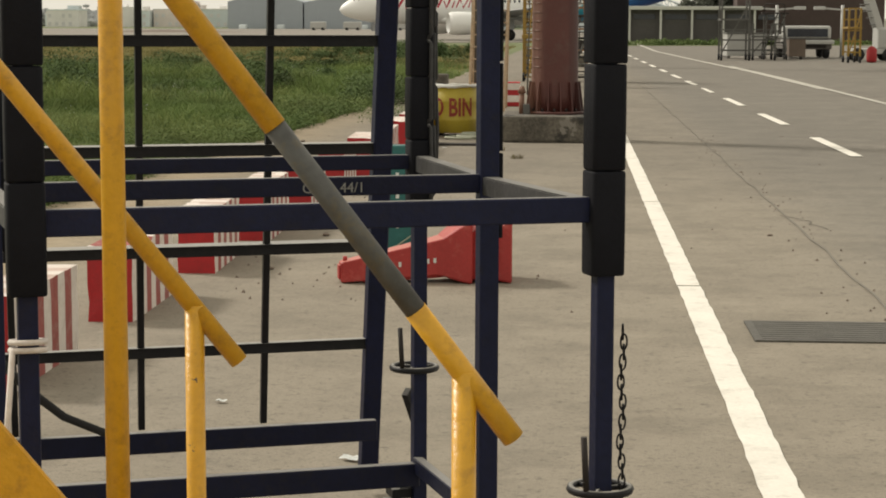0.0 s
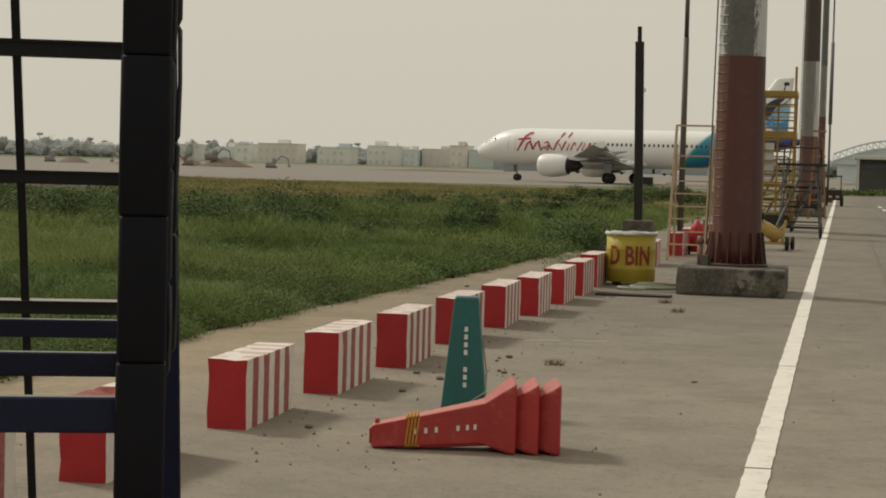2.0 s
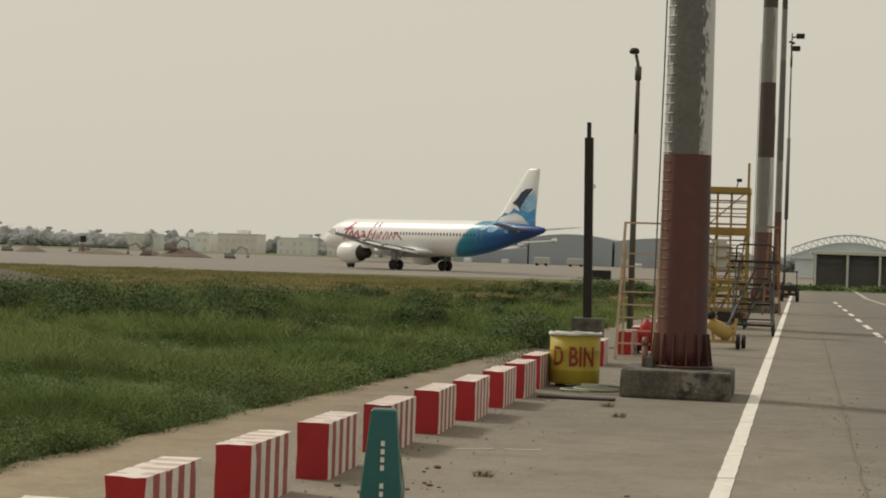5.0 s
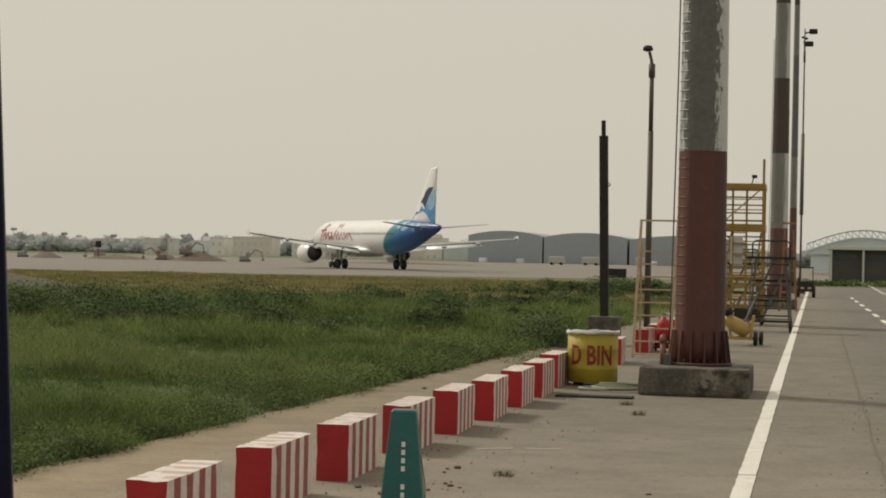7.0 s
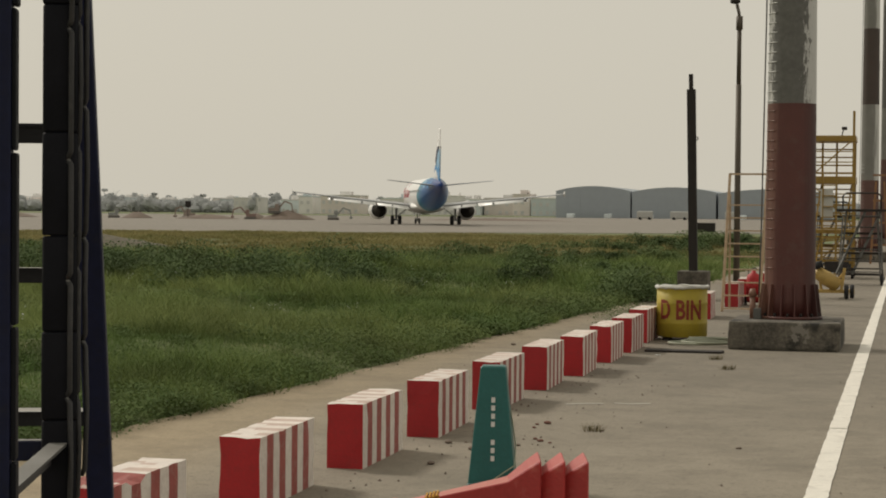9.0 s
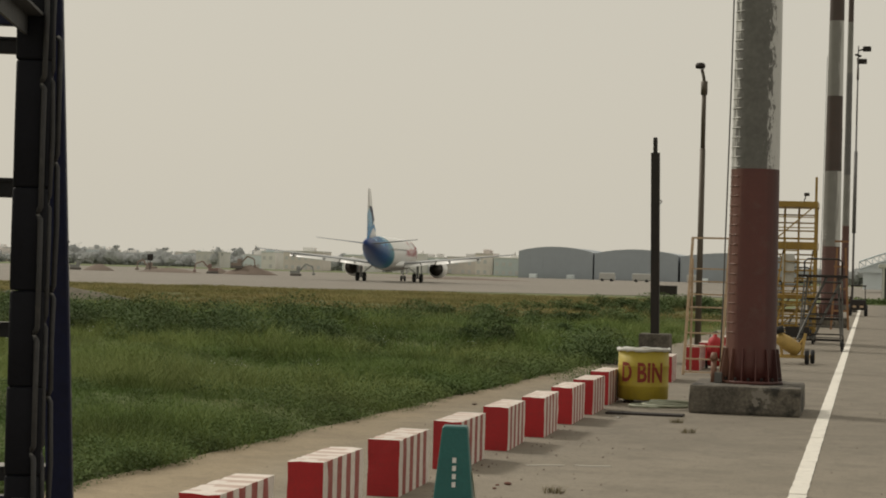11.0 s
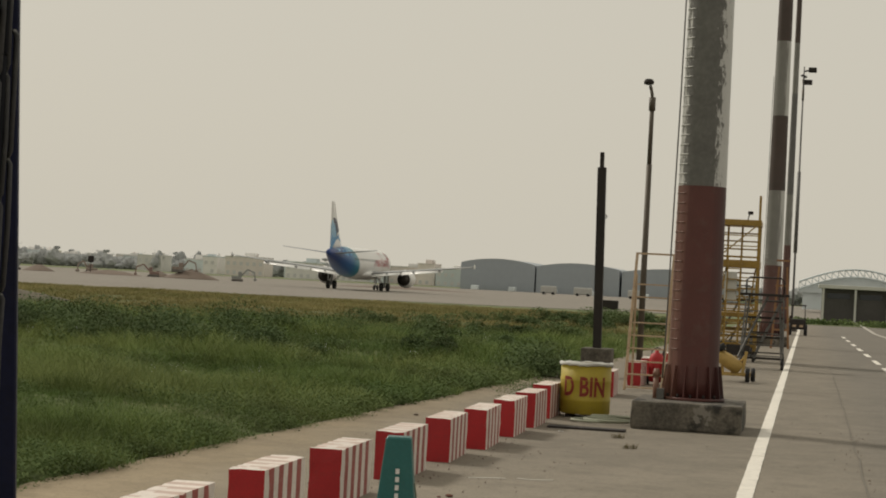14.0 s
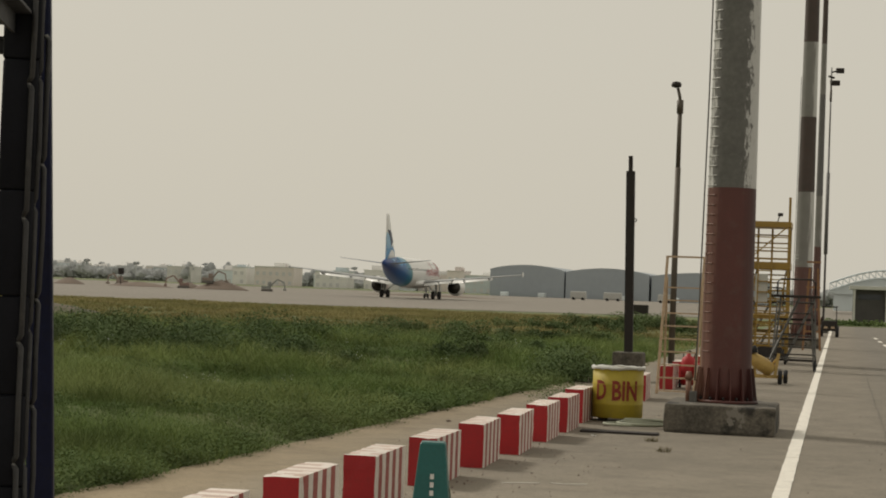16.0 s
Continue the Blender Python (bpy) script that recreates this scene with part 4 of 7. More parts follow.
    for k in range(20):
        bm = bmesh.new()
        tilt_link(bm, (0.042 + 0.003 * math.sin(k), -0.01, 0.90 - 0.021 * k), 0.0165, 0.007, 0.0022, Matrix.Rotation(radians(0 if k % 2 else 75), 3, "Z"))
        part("chain_link", bm, M["black_steel"], t)
    for p0, p1 in (((-0.02, 1.47, 0.50), (0.05, 1.55, 0.34)), ((-0.80, 1.46, 0.24), (-0.73, 1.50, 0.12))):
        bm = bmesh.new()
        bar(bm, p0, p1, 0.018, 0.03)
        part("brace", bm, M["black_steel"], t)
    for k, z in enumerate((0.16, 0.20, 0.24)):
        bm = bmesh.new()
        box(bm, -0.08 + 0.012 * k, 1.44, z, -0.02 + 0.01 * k, 1.52, z + 0.028, 0.004)
        part("bracket", bm, M["black_steel"], t)
    bm = bmesh.new()
    path_tube(bm, [(-W + 0.0, 1.9, 0.62), (-1.03, 2.0, 0.46), (-0.92, 2.05, 0.36), (-0.78, 2.08, 0.29)], 0.013, 6)
    part("strap", bm, M["rubber"], t, "slack black strap")
    for z in (0.93, 0.915):
        bm = bmesh.new()
        torus(bm, (-W, 0.0, z), (0, 0.1, 1), 0.033, 0.006, 16, 6)
        part("cord_tie", bm, M["concrete_white"], t, "white cord tied round the post")
    bm = bmesh.new()
    path_tube(bm, [(-W - 0.03, -0.02, 0.92), (-W - 0.045, -0.02, 0.75), (-W - 0.05, -0.015, 0.6), (-W - 0.045, 0, 0.5)], 0.006, 6)
    part("cord_end", bm, M["concrete_white"], t)
    for word, at in (("GSE", -0.455), ("44/1", -0.367)):
        vs, fs = lettering(word, 0.0335, 0.001)
        w = raw_mesh("lettering", [(at + x, rows[1] - 0.0165 - z, 1.138 + y) for x, y, z in vs], fs, M["dust_lettering"])
        w.parent = t
        w["label"] = "stencilled grey letters on the cross beam"
    return t


M["navy_dark"] = mat("grimy_dark_navy_enamel", (0.006, 0.008, 0.026), 0.5, vary=0.25, scale=12, dirt=(0.016, 0.015, 0.016), dirt_amount=0.6, spec=0.22)
# Pale beam tops: dust, plus sun highlights put into the colour.
dusty_or_sunlit_top(M["navy_dark"], (0.30, 0.29, 0.27), 0.8)
M["dust_lettering"] = mat("faded_grey_stencil", (0.22, 0.22, 0.21), 0.8, vary=0.2, scale=40)
build_frame()


# ---- yellow access stairs ----
def build_stairs():
    t = thing("access_stairs", "small steel access stairs with chipped yellow handrails", "stairs", None)
    d = Vector((-0.176, -0.047, 0.241)).normalized()
    p = Vector((-0.908, 0.66, 1.157))
    for k, (q, lo, hi) in enumerate(((p, 0.222, 1.15), (Vector((-1.334, 1.325, 1.056)), 0.12, 1.25))):
        if k:
            d = Vector((-0.176, -0.047, 0.231)).normalized()
        a, b = q - d * lo, q + d * hi
        for s0, s1, m in (((0, 1, "rail_yellow"),) if k else ((-lo, 0.0, "rail_yellow"), (0.0, 0.305, "galvanised"), (0.305, hi, "rail_yellow"))):
            bm = bmesh.new()
            if k:
                tube(bm, a, b, 0.0158, n=18)
            else:
                tube(bm, q + d * s0, q + d * s1, 0.0158 if m == "rail_yellow" else 0.0150, n=18)
            part("handrail", bm, M[m], t, "bare grey pipe where the yellow paint has gone" if m == "galvanised" else "chipped yellow pipe")
        foot = q - d * (0.11 if k == 0 else 0.0)
        bm = bmesh.new()
        tube(bm, (foot.x, foot.y, 0.0), (foot.x, foot.y, foot.z + 0.004), 0.0165, n=18)
        part("rail_post", bm, M["rail_yellow"], t)
    bm = bmesh.new()
    tube(bm, (-1.314, 0.682, 0.70), (-1.314, 0.682, 2.05), 0.0162, n=18)
    part("tall_post", bm, M["rail_yellow"], t)
    for y in (0.0, -0.55):
        bm = bmesh.new()
        bar(bm, (-0.80, 0.905 + y, 0.0), (-1.94, 0.60 + y, 1.52), 0.012, 0.085, 0.003)
        part("stringer", bm, M["rail_yellow"], t)
        bm = bmesh.new()
        box(bm, -1.965, 0.58 + y, 0, -1.925, 0.62 + y, 1.52, 0.003)
        part("support_leg", bm, M["rail_yellow"], t)
    for k in range(3):
        z = 0.17 + 0.19 * k
        bm = bmesh.new()
        x, y = -0.80 - 0.75 * z, 0.905 - 0.2 * z
        box(bm, x - 0.08, y - 0.54, z - 0.012, x + 0.08, y - 0.01, z + 0.006, 0.002)
        part("tread", bm, M["rail_yellow"], t)
    bm = bmesh.new()
    bar(bm, (-1.334, 1.325, 0.03), (-0.84, 0.89, 0.03), 0.05, 0.05, 0.003)
    part("ground_beam", bm, M["rail_yellow"], t)


build_stairs()


# ---- airliner ----
def livery_mat():
    """White hull that turns teal and then blue towards the tail, along a slanting edge."""
    m = mat("white_hull_with_blue_tail", (0.80, 0.80, 0.78), 0.35, vary=0.04, scale=0.4, fine=8, bump=0.0)
    n, l = m.node_tree.nodes, m.node_tree.links
    b = n["Principled BSDF"]
    src = b.inputs["Base Color"].links[0].from_socket
    tc = n.new("ShaderNodeTexCoord")
    sep = n.new("ShaderNodeSeparateXYZ")
    l.new(tc.outputs["Object"], sep.inputs[0])
    mul = n.new("ShaderNodeMath")
    mul.operation = "MULTIPLY_ADD"
    mul.inputs[1].default_value = -0.95
    l.new(sep.outputs["Z"], mul.inputs[0])
    neg = n.new("ShaderNodeMath")
    neg.operation = "MULTIPLY"
    neg.inputs[1].default_value = -1
    l.new(sep.outputs["Y"], neg.inputs[0])
    l.new(neg.outputs[0], mul.inputs[2])
    ramp = n.new("ShaderNodeValToRGB")
    e = ramp.color_ramp.elements
    e[0].position, e[0].color = 0.0, (0.02, 0.24, 0.30, 1)
    e[1].position, e[1].color = 1.0, (0.010, 0.045, 0.20, 1)
    q = e.new(0.4)
    q.color = (0.012, 0.12, 0.33, 1)
    mr = n.new("ShaderNodeMapRange")
    mr.inputs["From Min"].default_value, mr.inputs["From Max"].default_value = 5.1, 13.6
    l.new(mul.outputs[0], mr.inputs["Value"])
    l.new(mr.outputs[0], ramp.inputs[0])
    edge = n.new("ShaderNodeMapRange")
    edge.inputs["From Min"].default_value, edge.inputs["From Max"].default_value = 4.8, 5.3
    l.new(mul.outputs[0], edge.inputs["Value"])
    mix = n.new("ShaderNodeMix")
    mix.data_type = "RGBA"
    l.new(edge.outputs[0], mix.inputs["Factor"])
    l.new(src, mix.inputs["A"])
    l.new(ramp.outputs[0], mix.inputs["B"])
    l.new(mix.outputs["Result"], b.inputs["Base Color"])
    return m


M["hull"] = livery_mat()
M["plane_white"] = mat("white_aircraft_paint", (0.80, 0.80, 0.78), 0.35, vary=0.05, scale=0.5, fine=8, bump=0)
M["wing_grey"] = mat("light_grey_wing_paint", (0.31, 0.32, 0.325), 0.4, vary=0.1, scale=0.6, fine=8, bump=0)
M["tail_grey"] = mat("grey_tailplane_paint", (0.22, 0.235, 0.26), 0.45, vary=0.1, scale=0.6, fine=8, bump=0)
M["nozzle"] = mat("dark_engine_metal", (0.06, 0.055, 0.05), 0.45, 0.7, vary=0.2, scale=2)
M["dolphin"] = mat("navy_emblem_paint", (0.02, 0.03, 0.075), 0.4, vary=0.2, scale=2, bump=0)
M["sea_blue"] = mat("mottled_sea_blue_paint", (0.05, 0.27, 0.56), 0.4, vary=0.35, scale=1.3, fine=5, bump=0, dirt=(0.50, 0.64, 0.72), dirt_amount=1.0)
M["spray_blue"] = mat("pale_spray_paint", (0.25, 0.47, 0.66), 0.4, vary=0.3, scale=2.2, fine=6, bump=0, dirt=(0.62, 0.70, 0.74), dirt_amount=0.9)
M["script_red"] = mat("red_script_paint", (0.40, 0.02, 0.045), 0.45, vary=0.08, bump=0)
M["cabin_glass"] = mat("dark_cabin_glass", (0.035, 0.04, 0.05), 0.12, bump=0)
M["tyre"] = mat("aircraft_tyre", (0.02, 0.02, 0.02), 0.8, vary=0.2)

NOSE = 17.71  # metres from the main wheels forward to the nose
HULL = ((0.0, 3.20, 0.03, 0.03), (0.25, 3.22, 0.42, 0.42), (0.7, 3.27, 0.78, 0.76), (1.4, 3.36, 1.15, 1.10), (2.3, 3.52, 1.48, 1.45), (3.2, 3.66, 1.70, 1.74),
        (4.5, 3.74, 1.90, 1.98), (6.0, 3.76, 1.975, 2.07), (12, 3.76, 1.975, 2.07), (18, 3.76, 1.975, 2.07), (24.0, 3.76, 1.975, 2.07), (26.5, 3.84, 1.93, 1.99),
        (29, 4.04, 1.72, 1.76), (31.5, 4.30, 1.36, 1.40), (33.5, 4.52, 1.02, 1.06), (35.3, 4.70, 0.70, 0.74), (36.7, 4.82, 0.42, 0.46), (37.4, 4.88, 0.26, 0.28), (37.57, 4.90, 0.16, 0.18))


def hull_at(s):
    for a, b in zip(HULL, HULL[1:]):
        if a[0] <= s <= b[0]:
            f = (s - a[0]) / (b[0] - a[0])
            return [a[i] + (b[i] - a[i]) * f for i in (1, 2, 3)]
    return HULL[-1][1:]


def on_hull(s, z, side, lift=0.012):
    """The point of the skin at s metres behind the nose and height z."""
    zc, w, h = hull_at(s)
    k = max(-1, min(1, (z - zc) / h))
    return Vector((side * (w * math.sqrt(max(0.0, 1 - k * k)) + lift), NOSE - s, z + lift * k))


def wing(bm, sections, n=9):
    """A tapering aerofoil through sections of (x, leading s, trailing s, z, thickness)."""
    rings = []
    for x, le, te, z, th in sections:
        up, low = [], []
        for k in range(n + 1):
            f = (k / n) ** 1.4
            t = th * 2.6 * (math.sqrt(f) * 0.55 * (1 - f) + 0.10 * f * (1 - f)) + 0.008
            up.append((x, NOSE - (le + (te - le) * f), z + t * 0.62 + 0.010 * (te - le) * math.sin(math.pi * f)))
            low.append((x, NOSE - (le + (te - le) * f), z - t * 0.38))
        rings.append(up + low[::-1][:-1])
    if sections[0][0] > sections[-1][0]:
        rings = [r[::-1] for r in rings]
    loft(bm, rings)
    bmesh.ops.recalc_face_normals(bm, faces=bm.faces)


def stroke(bm, pts, width, side):
    """A painted stroke on the hull: points of (s, z)."""
    left, right = [], []
    for i, p in enumerate(pts):
        a, b = Vector(pts[max(0, i - 1)]), Vector(pts[min(len(pts) - 1, i + 1)])
        d = (b - a).normalized()
        w = width * (0.45 + 0.55 * math.sin(math.pi * (i + 0.6) / (len(pts) + 0.2)))
        nrm = Vector((-d.y, d.x)) * w / 2
        left.append(bm.verts.new(on_hull(p[0] + nrm.x, p[1] + nrm.y, side, 0.045)))
        right.append(bm.verts.new(on_hull(p[0] - nrm.x, p[1] - nrm.y, side, 0.045)))
    for i in range(len(pts) - 1):
        bm.faces.new((left[i], left[i + 1], right[i + 1], right[i]))


FIN = ((5.0, 29.0, 36.0, 0.34), (6.0, 30.2, 36.1, 0.3), (8.5, 32.25, 36.3, 0.2), (11.35, 34.6, 36.55, 0.09), (11.55, 34.95, 36.58, 0.05))
FIN_PROFILE = [(0.0, 0.0), (0.08, 0.55), (0.3, 1.0), (0.65, 0.7), (1.0, 0.06)]


def fin_half(s, z):
    """Half the fin's thickness at s metres behind the nose and height z."""
    le, te, th = [np.interp(z, [f[0] for f in FIN], [f[k] for f in FIN]) for k in (1, 2, 3)]
    return float(th * np.interp((s - le) / (te - le), [p[0] for p in FIN_PROFILE], [p[1] for p in FIN_PROFILE]))


def flat_shape(bm, pts, x, th=0.02):
    """A thin painted shape on the fin: points of (s, z)."""
    a = [bm.verts.new((fin_half(s, z) + x, NOSE - s, z)) for s, z in pts]
    b = [bm.verts.new((-fin_half(s, z) - x, NOSE - s, z)) for s, z in pts]
    bm.faces.new(a)
    bm.faces.new(b[::-1])
    for i in range(len(pts)):
        bm.faces.new((a[i], a[(i + 1) % len(pts)], b[(i + 1) % len(pts)], b[i]))
    bmesh.ops.recalc_face_normals(bm, faces=bm.faces)


def build_wheel(parent, name, x, y, r, w):
    hub = new(name)
    hub.empty_display_size = 0.1
    hub.parent = parent
    hub.matrix_basis = pose(x, y, r)
    bm = bmesh.new()
    q = 24
    prof = [(r * 0.55, -w / 2), (r * 0.92, -w / 2), (r, -w * 0.3), (r, w * 0.3), (r * 0.92, w / 2), (r * 0.55, w / 2)]
    loft(bm, [[(z, a * math.cos(2 * math.pi * k / q), a * math.sin(2 * math.pi * k / q)) for k in range(q)] for a, z in prof], False, False)
    part("tyre", bm, M["tyre"], hub)
    bm = bmesh.new()
    prof = [(0.02, -w * 0.42), (r * 0.3, -w * 0.42), (r * 0.56, -w * 0.3), (r * 0.56, w * 0.3), (r * 0.3, w * 0.42), (0.02, w * 0.42)]
    loft(bm, [[(z, a * math.cos(2 * math.pi * k / 14), a * math.sin(2 * math.pi * k / 14)) for k in range(14)] for a, z in prof])
    part("rim", bm, M["nozzle"], hub)
    return hub


WHEELS = []


def build_airliner():
    t = thing("airliner", "white twin-engined airliner with a blue tail and red script, taxiing", "airplane")
    bm = bmesh.new()
    rings = []
    for (s, zc, w, h) in HULL:
        rings.append([(w * math.cos(2 * math.pi * k / 40), NOSE - s, zc + h * math.sin(2 * math.pi * k / 40)) for k in range(40)])
    loft(bm, rings)
    bmesh.ops.recalc_face_normals(bm, faces=bm.faces)
    hull = part("fuselage", bm, M["hull"], t, "white hull, teal and blue towards the tail")
    bm = bmesh.new()
    loft(bm, [[(w * math.cos(a), NOSE - s, z + h * math.sin(a)) for a in [2 * math.pi * k / 24 for k in range(24)]] for s, w, z, h in
              ((10.0, 0.3, 2.1, 0.15), (11.5, 1.9, 2.2, 0.55), (13.5, 2.35, 2.2, 0.75), (18, 2.35, 2.2, 0.75), (20, 1.9, 2.2, 0.55), (22.5, 0.4, 2.3, 0.2))])
    bmesh.ops.recalc_face_normals(bm, faces=bm.faces)
    part("belly_fairing", bm, M["plane_white"], t)
    for s in (-1, 1):
        bm = bmesh.new()
        for k, (a, b, c, d) in enumerate(((1.35, 1.95, 4.12, 4.42), (2.0, 2.5, 4.25, 4.62), (2.55, 2.95, 4.38, 4.72))):
            v = [bm.verts.new(on_hull(p, z, s, 0.015)) for p, z in ((a, c), (b, c), (b, d), (a + 0.15, d - 0.05))]
            bm.faces.new(v if s > 0 else v[::-1])
        part("cockpit_window", bm, M["cabin_glass"], t)
        for k in range(27):
            p = 14.6 + 0.53 * k
            bm = bmesh.new()
            v = [bm.verts.new(on_hull(p + a, 4.18 + b, s, 0.012)) for a, b in ((-0.06, -0.17), (0.06, -0.17), (0.115, -0.08), (0.115, 0.08), (0.06, 0.17), (-0.06, 0.17), (-0.115, 0.08), (-0.115, -0.08))]
            bm.faces.new(v if s < 0 else v[::-1])
            part("cabin_window", bm, M["cabin_glass"], t)
        for p, h in ((5.2, 1.85), (29.0, 1.75)):
            for a0 in (p - 0.42, p + 0.42):
                bm = bmesh.new()
                stroke(bm, [(a0, 3.15 + h * k / 8) for k in range(9)], 0.035, s)
                part("door_outline", bm, M["wing_grey"], t)
        # sweeping strokes in place of the name
        def wave(s0, pts):
            return [(s0 + a, 3.62 + b) for a, b in pts]
        for pts, w in ((wave(5.6, ((0.0, -0.55), (0.45, 0.2), (0.8, 0.85), (1.15, 1.15), (1.5, 1.2))), 0.2), (wave(6.2, ((-0.6, 0.55), (0.1, 0.62), (0.8, 0.66))), 0.14),
                       (wave(6.4, ((0.0, -0.5), (0.25, 0.1), (0.55, 0.4), (0.75, 0.0), (0.85, -0.4))), 0.17), (wave(7.3, ((0.0, -0.4), (0.3, 0.2), (0.55, 0.4), (0.7, 0.0), (0.85, -0.42), (1.2, -0.1))), 0.17),
                       (wave(8.5, ((0.0, 0.25), (0.35, 0.38), (0.55, 0.0), (0.35, -0.4), (0.05, -0.2), (0.5, 0.1), (0.85, -0.38))), 0.15), (wave(9.5, ((0.0, -0.4), (0.35, 0.3), (0.8, 1.1), (0.9, 1.28))), 0.17),
                       (wave(10.1, ((0.0, 0.2), (0.25, -0.4), (0.55, 0.2), (0.95, 1.05), (1.05, 1.3))), 0.15), (wave(10.9, ((0.0, -0.42), (0.25, 0.2), (0.4, -0.38), (0.75, 0.35))), 0.15),
                       (wave(11.7, ((0.0, 0.35), (0.3, -0.4), (0.8, 0.4))), 0.15), (wave(12.5, ((0.0, -0.4), (0.25, 0.35), (0.4, -0.38), (0.8, 0.25))), 0.15), (wave(13.3, ((0.0, 0.3), (0.3, -0.35), (0.7, 0.3), (1.1, 0.0), (1.7, -0.45))), 0.14)):
            bm = bmesh.new()
            stroke(bm, [(5.9 + 1.13 * (a - 5.6), b + 0.30 + 0.15 * (b - 3.62)) for a, b in pts], w * 1.55, s)
            part("red_stroke", bm, M["script_red"], t)
        # wings, tail planes, engines
        bm = bmesh.new()
        wing(bm, [(s * x, a, b, z, th) for x, a, b, z, th in ((1.2, 11.6, 18.9, 2.30, 0.75), (2.2, 12.2, 18.9, 2.42, 0.7), (6.4, 14.75, 19.0, 2.86, 0.5), (11.5, 18.0, 21.0, 3.38, 0.32), (16.6, 21.1, 22.7, 3.92, 0.18), (17.0, 21.6, 22.8, 3.98, 0.1))])
        wg = part("wing", bm, M["wing_grey"], t, "pale grey swept wing")
        for a, b in (((2.3, 18.75, 2.30), (6.3, 18.85, 2.78)), ((6.5, 18.95, 2.80), (12.6, 21.2, 3.38))):
            bm = bmesh.new()
            wing(bm, [(s * x, te - 0.35, te + c, z, 0.16) for (x, te, z), c in ((a, 1.15), (b, 0.95))], 5)
            for v in bm.verts:
                v.co.z -= 0.34 * max(0.0, NOSE - v.co.y - (a[1] + (b[1] - a[1]) * (abs(v.co.x) - a[0]) / (b[0] - a[0])) + 0.1)
            part("flap", bm, M["plane_white"], t, "white lowered flap")
        bm = bmesh.new()
        flat = [(21.6, 3.98), (22.3, 4.30), (22.8, 4.34), (22.9, 3.92), (22.6, 3.66), (22.1, 3.72)]
        v0 = [bm.verts.new((s * 17.02, NOSE - a, z)) for a, z in flat]
        v1 = [bm.verts.new((s * 17.08, NOSE - a, z)) for a, z in flat]
        bm.faces.new(v0)
        bm.faces.new(v1[::-1])
        for i in range(6):
            bm.faces.new((v0[i], v0[(i + 1) % 6], v1[(i + 1) % 6], v1[i]))
        bmesh.ops.recalc_face_normals(bm, faces=bm.faces)
        part("wingtip_fence", bm, M["plane_white"], t)
        for x, le, z in ((4.4, 16.8, 2.45), (8.3, 18.1, 2.85), (12.2, 19.9, 3.35)):
            bm = bmesh.new()
            loft(bm, [[(s * x + w * math.cos(a), NOSE - p, z + dz + h * math.sin(a)) for a in [2 * math.pi * k / 10 for k in range(10)]] for p, w, h, dz in
                      ((le, 0.03, 0.03, 0), (le + 0.8, 0.16, 0.2, -0.1), (le + 2.0, 0.16, 0.2, -0.12), (le + 3.3, 0.03, 0.03, 0.05))])
            part("flap_fairing", bm, M["wing_grey"], t)
        bm = bmesh.new()
        wing(bm, [(s * x, a, b, z, th) for x, a, b, z, th in ((0.3, 32.2, 36.0, 4.75, 0.22), (1.0, 32.7, 36.0, 4.82, 0.2), (6.1, 35.6, 37.1, 5.35, 0.09), (6.25, 35.9, 37.1, 5.37, 0.05))])
        part("tailplane", bm, M["tail_grey"], t, "grey tailplane")
        eng = new("engine")
        eng.empty_display_size = 0.1
        eng.parent = t
        eng.matrix_basis = pose(s * 5.75, NOSE - 10.7, 1.80)
        bm = bmesh.new()
        prof = [(0.0, 0.95), (-0.12, 1.02), (0.0, 1.10), (0.25, 1.19), (1.1, 1.24), (2.2, 1.17), (3.1, 0.98), (3.15, 0.93)]
        loft(bm, [[(r * math.cos(a), -p, r * math.sin(a)) for a in [2 * math.pi * k / 32 for k in range(32)]] for p, r in prof[1:]], False, False)
        loft(bm, [[(r * math.cos(a), -p, r * math.sin(a)) for a in [2 * math.pi * k / 32 for k in range(32)]] for p, r in ((-0.12, 1.02), (0.05, 0.93), (0.9, 0.88))], False, False)
        bmesh.ops.recalc_face_normals(bm, faces=bm.faces)
        part("nacelle", bm, M["plane_white"], eng)
        bm = bmesh.new()
        loft(bm, [[(r * math.cos(a), -p, r * math.sin(a)) for a in [2 * math.pi * k / 24 for k in range(24)]] for p, r in ((0.35, 0.02), (0.7, 0.22), (0.72, 0.89))], True, False)
        part("fan", bm, M["nozzle"], eng)
        bm = bmesh.new()
        loft(bm, [[(r * math.cos(a), -p, r * math.sin(a)) for a in [2 * math.pi * k / 24 for k in range(24)]] for p, r in ((2.6, 0.93), (3.12, 0.92), (3.15, 0.72), (4.3, 0.56), (4.32, 0.42), (4.9, 0.06))], True, True)
        part("exhaust_nozzle", bm, M["nozzle"], eng)
        bm = bmesh.new()
        a = [bm.verts.new((0.14, -p, z)) for p, z in ((0.9, 1.15), (2.2, 1.35), (4.8, 1.15), (5.6, 0.75), (3.6, 0.45), (2.2, 0.95))]
        b = [bm.verts.new((-0.14, -p, z)) for p, z in ((0.9, 1.15), (2.2, 1.35), (4.8, 1.15), (5.6, 0.75), (3.6, 0.45), (2.2, 0.95))]
        bm.faces.new(a)
        bm.faces.new(b[::-1])
        for i in range(6):
            bm.faces.new((a[i], a[(i + 1) % 6], b[(i + 1) % 6], b[i]))
        bmesh.ops.recalc_face_normals(bm, faces=bm.faces)
        part("pylon", bm, M["plane_white"], eng)
        # main gear
        bm = bmesh.new()
